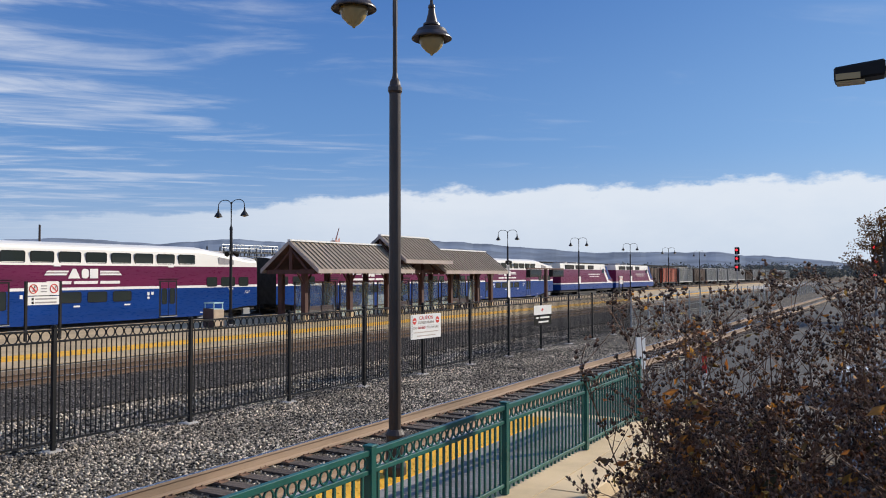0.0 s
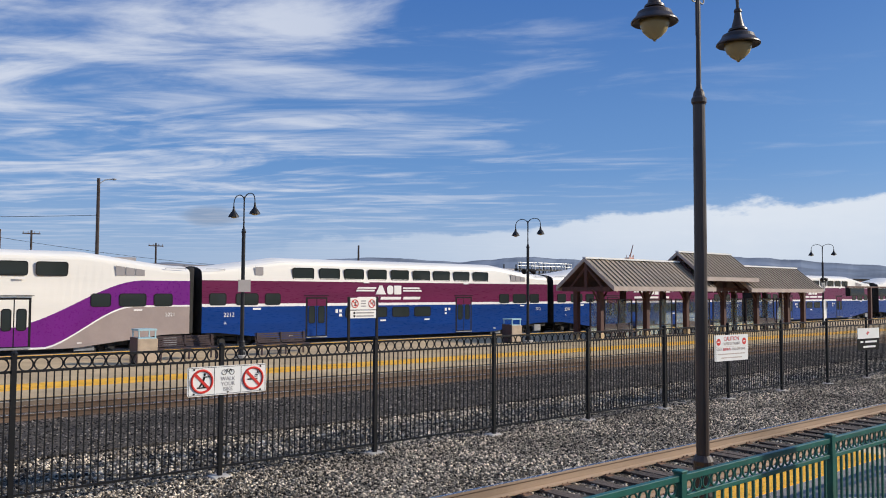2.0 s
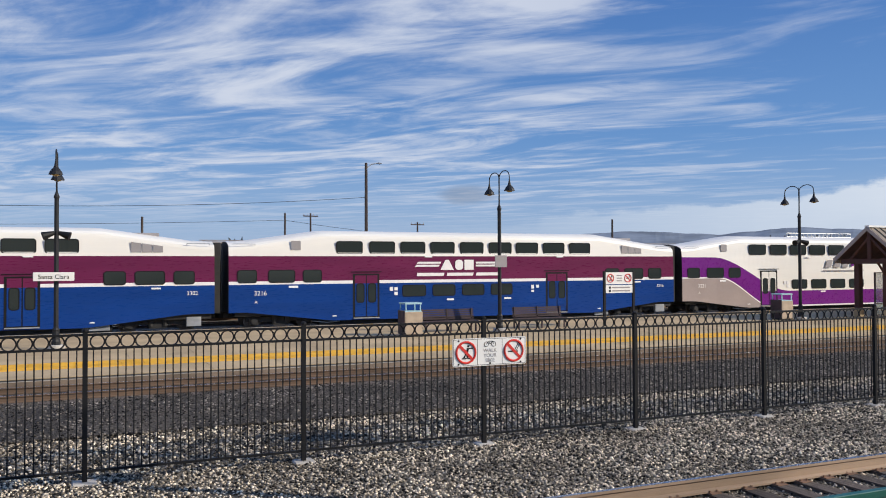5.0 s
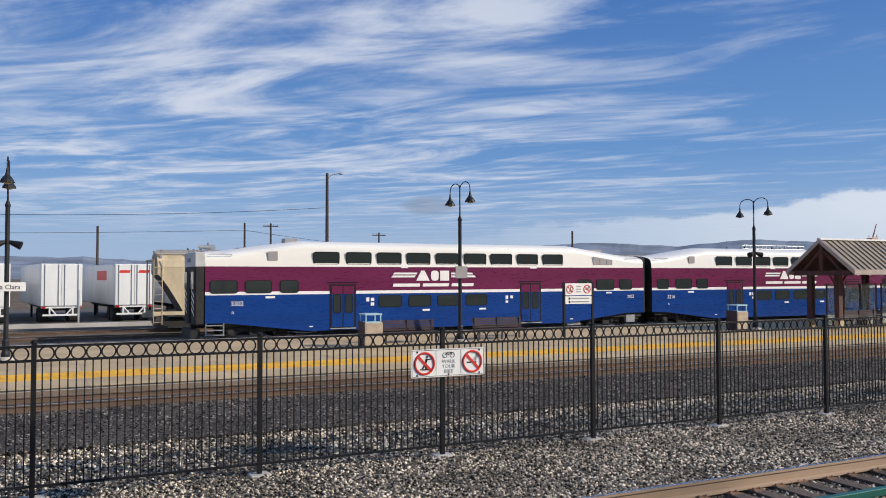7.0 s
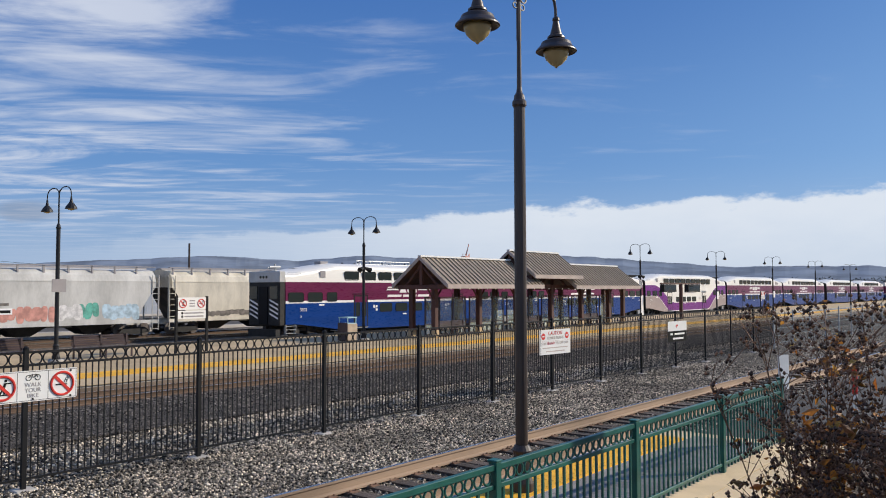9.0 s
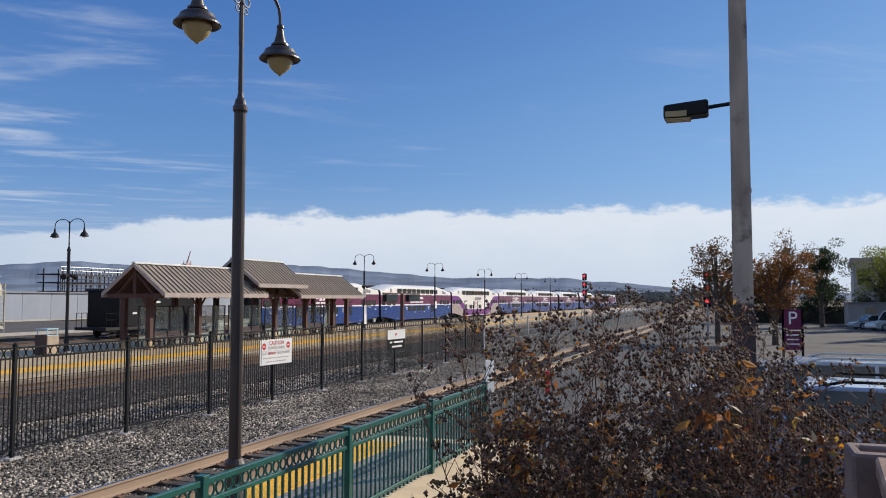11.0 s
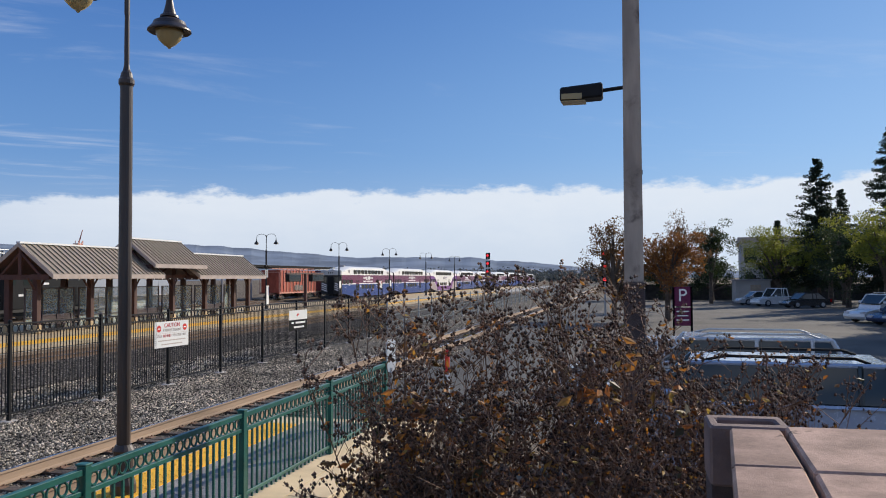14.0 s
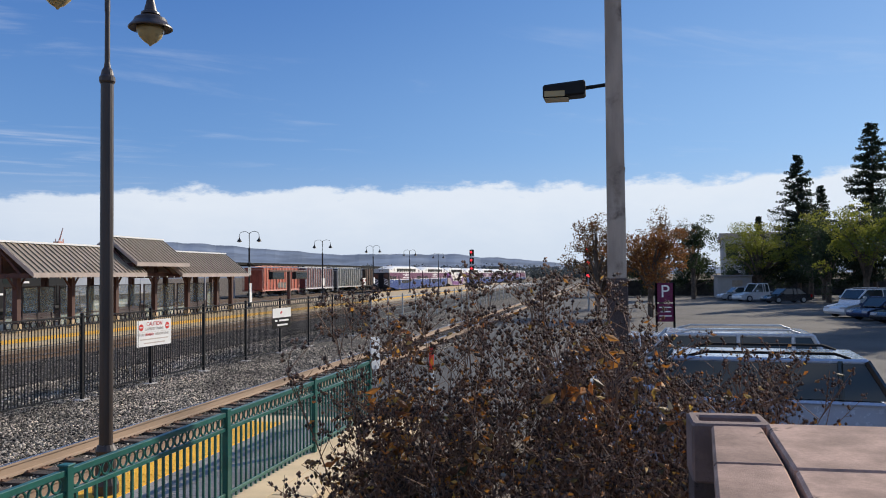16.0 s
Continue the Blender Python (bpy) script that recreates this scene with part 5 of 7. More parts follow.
def caution_sign():
    sg = thing("caution_sign", Matrix.Translation((22.2, FENCE_Y - 0.06, 1.5)) @ pose(0, 0, 0, 0, 0, -4) @ Matrix.Scale(0.84, 4), "white warning sign with red symbols on the fence", "sign")
    part("panel", Shape().prism(round_rect(-0.98, 0.98, -0.46, 0.44, 0.03), 0, 0.012), WHITEPANEL, sg)
    lettering("CAUTION", 0.2, RED, sg, (0, -0.004, 0.3))
    for x in (-0.75, 0.75):
        part("red_disc", Shape().cyl((x, -0.004, 0.2), (x, 0.002, 0.2), 0.12, 0.12, 20), RED, sg)
        part("disc_bar", Shape().box(x - 0.07, x + 0.07, -0.006, -0.003, 0.18, 0.22), WHITEPANEL, sg)
    lettering("EXPRESS TRAINS", 0.14, PALETEXT, sg, (0, -0.004, 0.13))
    lettering("STAY", 0.13, PALETEXT, sg, (-0.72, -0.004, -0.06))
    lettering("BEHIND", 0.13, RED, sg, (-0.28, -0.004, -0.06))
    lettering("YELLOW LINE", 0.13, PALETEXT, sg, (0.42, -0.004, -0.06))
    part("rule", Shape().box(-0.9, 0.9, -0.003, 0.002, 0.025, 0.032), PALETEXT, sg)
    for z, w in ((-0.22, 1.6), (-0.35, 1.2)):
        part("text_bar", Shape().box(-w / 2, w / 2, -0.004, 0.002, z - 0.018, z + 0.018), PALETEXT, sg)
    part("bracket", Shape().box(-0.03, 0.03, 0.01, 0.03, -0.3, 0.3), BLACK, sg)


def direction_sign():
    sg = thing("direction_sign", Matrix.Translation((31.7, FENCE_Y - 0.06, 1.42)) @ pose(0, 0, 0, 0, 0, -4), "half white, half black direction sign on the fence", "sign")
    part("upper_panel", Shape().box(-0.8, 0.8, 0, 0.012, 0.02, 0.4), WHITEPANEL, sg)
    part("lower_panel", Shape().box(-0.8, 0.8, 0, 0.012, -0.4, 0.02), INK, sg)
    part("logo_mark", Shape().prism([(-0.16, 0.2), (-0.06, 0.14), (-0.06, 0.28)], -0.004, 0.002).prism([(-0.04, 0.18), (0.06, 0.24), (-0.04, 0.28)], -0.004, 0.002), RED, sg)
    for z, x0, x1 in ((-0.1, -0.6, -0.4), (-0.1, -0.25, 0.6), (-0.28, -0.4, 0.5)):
        part("text_bar", Shape().box(x0, x1, -0.004, 0.002, z - 0.035, z + 0.035), WHITEPANEL, sg)
    part("bracket", Shape().box(-0.03, 0.03, 0.01, 0.03, -0.35, 0.35), BLACK, sg)


walk_sign()
caution_sign()
direction_sign()


def info_board(x, y):
    b = thing("notice_board", (x, y, PLAT_Z), "white platform notice board on two dark posts", "sign", "platform notice boards")
    for sx in (-0.8, 0.8):
        part("post", Shape().box(sx - 0.05, sx + 0.05, -0.05, 0.05, 0, 2.5), BLACK, b)
    part("panel", Shape().box(-0.74, 0.74, -0.03, 0.01, 1.9, 2.45), WHITEPANEL, b)
    part("panel", Shape().box(-0.74, 0.74, -0.03, 0.01, 1.5, 1.86), WHITEPANEL, b)
    for sx in (-0.48, 0.48):
        prohibition(b, sx, 2.18, 0.18, -0.036, "board" if sx < 0 else "smoke")
    for z in (1.75, 1.6):
        part("text_bar", Shape().box(-0.4, 0.6, -0.036, -0.028, z - 0.03, z + 0.03), LOGOGREY, b)
        part("symbol_square", Shape().box(-0.56, -0.46, -0.036, -0.028, z - 0.05, z + 0.05), INK, b)
    for z in (2.3, 2.18, 2.06):
        part("text_bar", Shape().box(-0.14, 0.14, -0.036, -0.028, z - 0.025, z + 0.025), LOGOGREY, b)


info_board(22.3, 31.9)
info_board(104.0, 31.9)


def station_sign():
    s = thing("station_sign", (-1.24, 31.23, 2.794), "white station name sign on a lamp post", "sign")
    part("panel", Shape().box(-0.64, 0.64, -0.04, 0.0, -0.15, 0.15), WHITEPANEL, s, bevel=0.01)
    lettering("Santa Clara", 0.21, INK, s, (0, -0.045, -0.01))
    part("clamp", Shape().cyl((-0.22, 0.19, -0.1), (-0.22, 0.19, 0.1), 0.1, 0.1, 10), BLACK, s)


station_sign()


def platform_number(x, y, z, text):
    s = thing("platform_number_sign", (x, y, z), "grey platform number plate on a lamp post", "sign")
    part("panel", Shape().box(-0.3, 0.3, -0.03, 0, -0.35, 0.35), EQUIP, s)
    lettering(text, 0.55, INK, s, (0, -0.034, 0))


platform_number(67.9, 31.27, 3.578, "3")


def small_plate(x, z, w, h, m, label):
    s = thing("post_plate", (x, 31.29, z), label, "sign", "plates on lamp posts")
    part("panel", Shape().box(-w / 2, w / 2, -0.03, 0.01, -h / 2, h / 2), m, s)
    part("clamp", Shape().cyl((0, 0.1, -0.05), (0, 0.1, 0.05), 0.1, 0.1, 8), BLACK, s)


small_plate(15.89, 3.291, 0.55, 0.5, LOGOGREY, "small dark grey plate on a lamp post")
small_plate(68.19, 1.668, 0.45, 1.7, WHITEPANEL, "white timetable panel on a lamp post")
small_plate(86.91, 2.431, 0.5, 0.8, WHITEPANEL, "white panel on a lamp post")
small_plate(106.58, 2.431, 0.6, 0.8, WHITEPANEL, "white panel on a lamp post")


def loudspeaker(x):
    s = thing("loudspeaker", (x, 31.41, 4.294), "small dark loudspeaker pair on a lamp post", "loudspeaker", "platform loudspeakers")
    for sg in (-1, 1):
        part("horn", Shape().cyl((sg * 0.08, -0.02, 0), (sg * 0.42, -0.1, -0.12), 0.07, 0.15, 10), BLACK, s)
    part("clamp", Shape().cyl((0, 0, -0.06), (0, 0, 0.06), 0.1, 0.1, 8), BLACK, s)


loudspeaker(32.94)
loudspeaker(-1.17)
loudspeaker(68.19)


def display(x, y):
    d = thing("departure_display", (x, y, PLAT_Z), "pair of dark departure displays under the arm of a maroon post", "display")
    part("post", Shape().box(-0.14, 0.14, -0.14, 0.14, 0, 3.25), WOOD, d, bevel=0.02)
    part("arm", Shape().box(-4.6, 4.6, -0.09, 0.09, 3.2, 3.34), WOOD, d, bevel=0.02)
    for x0, x1 in ((-4.3, -1.5), (1.3, 4.3)):
        part("display_box", Shape().box(x0, x1, -0.2, 0.2, 2.5, 3.19), BLACK, d, bevel=0.03)
        part("screen", Shape().box(x0 + 0.12, x1 - 0.12, -0.205, -0.19, 2.6, 3.1), CARGLASS, d)


display(74.3, 30.2)


# ---- welded mesh fence further along ----
def mesh_fence():
    posts = Shape().box(-0.04, 0.04, -0.04, 0.04, 0, 1.95).mesh("post", GALV)
    rails = Shape()
    for k in range(5):
        rails.box(0, 3.5, -0.012, 0.012, 0.25 + 0.38 * k, 0.275 + 0.38 * k)
    for k in range(17):
        rails.box(0.1 + 0.2 * k, 0.104 + 0.2 * k, -0.002, 0.002, 0.2, 1.85)
    rails = rails.mesh("mesh_panel", GREENWIRE)
    for i in range(36):
        f = thing("wire_fence", (FENCE_X0 + 12 * FENCE_S + 0.1 + 3.5 * i, FENCE_Y, 0), "green-grey welded wire fence panel on posts", "fence", "wire fence panels")
        part("post", posts, None, f)
        part("mesh_panel", rails, None, f)


GREENWIRE = mat("greenish_wire", (0.16, 0.19, 0.18), 0.5, var=0.2)
mesh_fence()
WOODFENCE = mat("dark_board_fence", (0.06, 0.055, 0.05), 0.85, var=0.3)


# ---- signals ----
def signal(x, y, top, label):
    s = thing("railway_signal", (x, y, 0), label, "railway signal", "railway signals")
    part("mast", Shape().cyl((0, 0, 0), (0, 0, top), 0.09, 0.07, 8), GALV, s)
    for k in range(3):
        z = top - 0.4 - 1.05 * k
        h = part("head", Shape().box(-0.05, 0.15, -0.28, 0.28, z - 0.48, z + 0.36), INK, s, bevel=0.03)
        part("hood", Shape().cyl((-0.3, 0, z + 0.02), (0, 0, z), 0.2, 0.2, 12), INK, h)
        part("red_lens", Shape().cyl((-0.31, 0, z + 0.02), (-0.3, 0, z + 0.02), 0.15, 0.15, 12), REDLIGHT, h, "lit red lens")


REDLIGHT = glow("red_signal_light", (1.0, 0.03, 0.04), 1.6)
signal(106.5, 18.0, 6.4, "tall railway signal with three lit red heads")
signal(70.0, 1.9, 5.4, "tall railway signal with three lit red heads")


# ---- concrete pole with floodlight ----
def floodlight_pole():
    p = thing("floodlight_pole", (15.0, -0.27, 0), "square weathered concrete pole with a floodlight", "street lamp")
    s = Shape()
    for a, b, ha, hb in ((0, 3.0, 0.175, 0.165), (3.0, 9.5, 0.165, 0.14)):
        s.add([(sx * h, sy * h, z) for z, h in ((a, ha), (b, hb)) for sx, sy in ((-1, -1), (1, -1), (1, 1), (-1, 1))], [(0, 1, 5, 4), (1, 2, 6, 5), (2, 3, 7, 6), (3, 0, 4, 7), (4, 5, 6, 7), (0, 3, 2, 1)])
    part("pole", s, POLECON, p)
    part("base_sleeve", Shape().box(-0.185, 0.185, -0.185, 0.185, 0, 3.02), SHADESTAIN, p, "dark stained base of the pole", bevel=0.02)
    part("arm", Shape().cyl((0, 0.15, 6.46), (0, 0.56, 6.42), 0.035, 0.035, 10), BLACK, p)
    h = part("lamp_head", Shape().add([(-0.2, 0.5, 6.28), (0.2, 0.5, 6.28), (0.2, 0.5, 6.54), (-0.2, 0.5, 6.54), (-0.2, 1.25, 6.24), (0.2, 1.25, 6.24), (0.2, 1.25, 6.48), (-0.2, 1.25, 6.48)], [(0, 1, 2, 3), (4, 5, 6, 7), (0, 4, 5, 1), (1, 5, 6, 2), (2, 6, 7, 3), (3, 7, 4, 0)]), BLACK, p, bevel=0.03)
    part("lens", Shape().box(-0.205, -0.19, 0.86, 1.22, 6.26, 6.36), LENS, h, "yellowed glass lens")
    part("lens", Shape().box(-0.17, 0.17, 0.8, 1.22, 6.225, 6.245), LENS, h)
    part("bracket", Shape().box(-0.02, 0.02, -0.17, -0.14, 4.9, 4.98), BLACK, p)


floodlight_pole()


# ---- masonry wall by the steps ----
def masonry_wall():
    z = 2.60
    w = thing("masonry_wall", (0, 0, 0), "pinkish masonry block wall with worn cap slabs", "wall", kind="structure")
    # core and pier sides carry their shade in the colour
    part("core", Shape().add([(1.55, -0.40, -0.1), (3.0, -0.56, -0.1), (3.0, -1.95, -0.1), (1.55, -1.95, -0.1), (1.55, -0.40, z - 0.065), (3.0, -0.56, z - 0.065), (3.0, -1.95, z - 0.065), (1.55, -1.95, z - 0.065)], [(0, 1, 5, 4), (1, 2, 6, 5), (2, 3, 7, 6), (3, 0, 4, 7), (4, 5, 6, 7)]), SHADESTAIN, w)

    def slab(c, dz, m=BLOCKPINK):
        n = len(c)
        part("cap_slab", Shape().add([(x, y, z - 0.06) for x, y in c] + [(x, y, z + dz) for x, y in c], [tuple(range(n)), tuple(range(n, 2 * n))] + [(k, (k + 1) % n, n + (k + 1) % n, n + k) for k in range(n)]), m, w, bevel=0.008)

    slab([(2.44, -0.475), (2.995, -0.53), (2.995, -0.69), (2.44, -0.655)], 0.0)
    slab([(1.56, -0.39), (2.43, -0.474), (2.43, -0.654), (1.56, -0.58)], 0.0)
    slab([(2.35, -0.66), (2.99, -0.70), (2.99, -1.14), (2.35, -1.14)], 0.012)
    slab([(1.56, -0.59), (2.34, -0.66), (2.34, -1.14), (1.56, -1.14)], 0.010)
    slab([(2.2, -1.15), (2.99, -1.15), (2.99, -1.9), (2.2, -1.9)], 0.008)
    slab([(1.56, -1.15), (2.19, -1.15), (2.19, -1.9), (1.56, -1.9)], 0.012)
    b = thing("hollow_block", (3.14, -0.60, 2.40), "hollow masonry block set on the end of the wall", "masonry block")
    h = 0.2
    s = Shape()
    out = [(-0.12, -0.13), (0.12, -0.13), (0.12, 0.13), (-0.12, 0.13)]
    inn = [(-0.055, -0.095), (0.055, -0.095), (0.055, 0.095), (-0.055, 0.095)]
    v = [(x, y, zz) for zz in (0, h) for ring in (out, inn) for x, y in ring]
    f = []
    for k in range(4):
        j = (k + 1) % 4
        f += [(k, j, 8 + j, 8 + k), (4 + k, 12 + k, 12 + j, 4 + j), (8 + k, 8 + j, 12 + j, 12 + k), (k, 4 + k, 4 + j, j)]
    part("block", s.add(v, f), BLOCKSHADED, b, bevel=0.008)
    pier = setting("wall_pier", Shape().box(3.03, 3.25, -0.725, -0.475, -0.1, 2.40), SHADESTAIN, "masonry pier coloured dark with shade at the end of the wall", "wall")


masonry_wall()
setting("stair_landing", Shape().box(-2.6, 1.5, -2.4, 1.2, -0.1, 1.5), CONCRETE, "raised concrete landing where the viewer stands", "landing")


# ---- shrubs ----
TWIG = mat("dark_brown_twig", (0.20, 0.115, 0.07), 0.85, var=0.3, scale=8)
POD = mat("dark_seed_pod", (0.10, 0.048, 0.025), 0.45, var=0.5, scale=9, island=0.6, spec=0.3)


def leaf_mat():
    m = bpy.data.materials.new("autumn_leaf")
    m.use_nodes = True
    nt = m.node_tree
    b = nt.nodes["Principled BSDF"]
    r = nt.nodes.new("ShaderNodeNewGeometry").outputs["Random Per Island"]
    cr = nt.nodes.new("ShaderNodeValToRGB")
    e = cr.color_ramp.elements
    e[0].position, e[0].color = 0.0, (0.05, 0.045, 0.012, 1)
    e[1].position, e[1].color = 1.0, (0.10, 0.05, 0.025, 1)
    for p, c in ((0.25, (0.16, 0.075, 0.02, 1)), (0.45, (0.6, 0.24, 0.03, 1)), (0.6, (0.16, 0.055, 0.022, 1)), (0.75, (0.62, 0.22, 0.035, 1)), (0.88, (0.5, 0.33, 0.07, 1))):
        el = e.new(p)
        el.color = c
    nt.links.new(r, cr.inputs[0])
    thin_leaf(nt, b, cr.outputs[0])
    return m


LEAF = leaf_mat()


def shrub(x, y, top, spread, stems, seed):
    rng = random.Random(seed)
    wood, pods, leaves = Shape(), Shape(), Shape()

    def twig(p, q, r0, r1):
        wood.cyl(p, q, r0, r1, 3)

    def pod(p):
        r = rng.uniform(0.008, 0.0155)
        v = [p + Vector(d) * r for d in ((1, 0, 0), (-1, 0, 0), (0, 1, 0), (0, -1, 0), (0, 0, 1.25), (0, 0, -1.1))]
        pods.add(v, [(0, 2, 4), (2, 1, 4), (1, 3, 4), (3, 0, 4), (2, 0, 5), (1, 2, 5), (3, 1, 5), (0, 3, 5)])

    def leaf(p, k=1.0):
        s = rng.uniform(0.016, 0.036) * k
        d = Vector((rng.uniform(-1, 1), rng.uniform(-1, 1), rng.uniform(-0.8, 0.4))).normalized()
        n = d.orthogonal().normalized() * s * 0.5
        f = d.cross(n).normalized() * s * 0.2
        a, b = p, p + d * s * 2
        m = p + d * s
        leaves.add([a, m + n + f, b, m - n + f], [(0, 1, 2), (0, 2, 3)])

    for k in range(stems):
        ang = rng.uniform(0, 2 * math.pi)
        out = spread * rng.uniform(0.15, 1.0)
        end = Vector((math.cos(ang) * out, math.sin(ang) * out, top * rng.uniform(0.72, 1.02)))
        start = Vector((rng.uniform(-0.12, 0.12), rng.uniform(-0.12, 0.12), 0))
        n = 9
        bow = Vector((rng.uniform(-0.12, 0.12), rng.uniform(-0.12, 0.12), 0))
        path = [start.lerp(end, i / n) + bow * math.sin(math.pi * i / n) - Vector((math.cos(ang), math.sin(ang), 0)) * out * 0.25 * math.sin(math.pi * i / n) for i in range(n + 1)]
        for i in range(n):
            twig(path[i], path[i + 1], 0.012 - 0.009 * i / n, 0.012 - 0.009 * (i + 1) / n)
        for i in range(2, n + 1):
            for _ in range(3 if i < n - 2 else 2):
                p = path[i] if i == n else path[i].lerp(path[i + 1], rng.random())
                d = Vector((rng.uniform(-1, 1), rng.uniform(-1, 1), rng.uniform(0.3, 1.3))).normalized()
                ln = rng.uniform(0.18, 0.5)
                q = p + d * ln
                q.z = min(q.z, top * 1.04 + rng.uniform(-0.05, 0.1))
                twig(p, q, 0.004, 0.0022)
                for _ in range(4):
                    a = p.lerp(q, rng.uniform(0.35, 1))
                    dd = Vector((rng.uniform(-1, 1), rng.uniform(-1, 1), rng.uniform(0.0, 1.2))).normalized()
                    c = a + dd * rng.uniform(0.05, 0.15)
                    twig(a, c, 0.002, 0.0014)
                    for _ in range(rng.randint(1, 4)):
                        pod(a.lerp(c, rng.uniform(0.45, 1.05)) + Vector((rng.uniform(-1, 1), rng.uniform(-1, 1), rng.uniform(-1, 1))) * 0.02)
                    if rng.random() < 0.14 + 0.36 * (1 - p.z / top):
                        leaf(c)
            if rng.random() < 0.10 + 0.12 * (i < 7):
                for _ in range(9):
                    leaf(path[i] + Vector((rng.gauss(0, 0.06), rng.gauss(0, 0.06), rng.gauss(0, 0.05))), 1.8)
    sh = thing("shrub", (x, y, 0.1), "bare autumn shrub with dark seed pods and few orange leaves", "shrub", "shrubs beside the platform")
    tagged(part("stems", wood, TWIG, sh), kind="stuff")
    tagged(part("seed_pods", pods, POD, sh, "dark brown seed pods"), kind="stuff")
    tagged(part("leaves", leaves, LEAF, sh, "orange and brown dry leaves"), kind="stuff")


SHRUBS = ((6.1, 1.5, 2.75, 0.75, 13), (6.6, 1.0, 2.85, 0.6, 11), (5.7, 1.35, 2.0, 0.6, 10), (5.2, 1.3, 1.6, 0.5, 8), (5.5, 0.95, 2.1, 0.5, 8),
          (6.3, 0.55, 2.85, 0.5, 11), (5.3, 0.6, 2.2, 0.45, 8), (6.6, 0.05, 2.85, 0.5, 14), (5.4, -0.1, 2.5, 0.5, 15), (6.6, -0.75, 2.35, 0.5, 14), (5.6, -0.7, 2.2, 0.5, 15),
          (7.4, -0.2, 2.6, 0.5, 11), (7.4, -1.4, 2.25, 0.5, 11), (6.7, -1.75, 1.7, 0.4, 8), (4.6, 0.6, 1.6, 0.4, 7), (4.7, 0.0, 1.9, 0.5, 13), (4.9, -0.6, 1.9, 0.5, 13))
for i, (x, y, top, spread, stems) in enumerate(SHRUBS):
    shrub(x, y, top, spread, stems, 100 + i)
setting("planting_bed", Shape().box(3.3, 15.6, -2.6, 4.1, -0.3, 0.1), EARTH, "earth bed with fallen leaves under the shrubs", "soil")

# small trackside things
dl = thing("marker_post", (16.8, 3.5, 0), "white marker post with a red top", "marker post")
part("post", Shape().cyl((0, 0, 0), (0, 0, 1.15), 0.045, 0.045, 10), WHITEPANEL, dl)
part("red_top", Shape().cyl((0, 0, 1.15), (0, 0, 1.62), 0.05, 0.05, 10), RED, dl)
wb = thing("trackside_board", Matrix.Translation((21.5, 6.1, 0.0)) @ pose(0, 0, 0, 0, 0, 66), "white trackside board on a short post", "sign")
part("post", Shape().box(-0.03, 0.03, -0.03, 0.03, 0, 0.7), GALV, wb)
part("panel", Shape().box(-0.02, 0.02, -0.17, 0.17, 0.6, 1.45), WHITEPANEL, wb)
scatter_stones()


# ---- parked cars ----
DARKASPHALT = mat("dark_asphalt", (0.055, 0.052, 0.048), 0.9, var=0.3, scale=0.4, bump=0.4, bscale=80, world_co=True)


def car_paint(name, col):
    m = mat(name, col, 0.25, 0.15, var=0.05, scale=1.0)
    m.node_tree.nodes["Principled BSDF"].inputs["Coat Weight"].default_value = 0.6
    return m


SILVERBLUE = car_paint("silver_blue_car_paint", (0.36, 0.43, 0.54))
SILVER = car_paint("silver_car_paint", (0.5, 0.5, 0.5))
WHITECAR = car_paint("white_car_paint", (0.75, 0.75, 0.74))
DARKBLUE = car_paint("dark_blue_car_paint", (0.03, 0.05, 0.11))
CHARCOAL = car_paint("charcoal_car_paint", (0.035, 0.037, 0.04))
TYRE = mat("tyre_rubber", (0.02, 0.02, 0.02), 0.8)
REDLENS = glass_mat("red_tail_lens", (0.5, 0.01, 0.01), 0.1)
CLEARLENS = glass_mat("clear_head_lens", (0.6, 0.6, 0.6), 0.1)


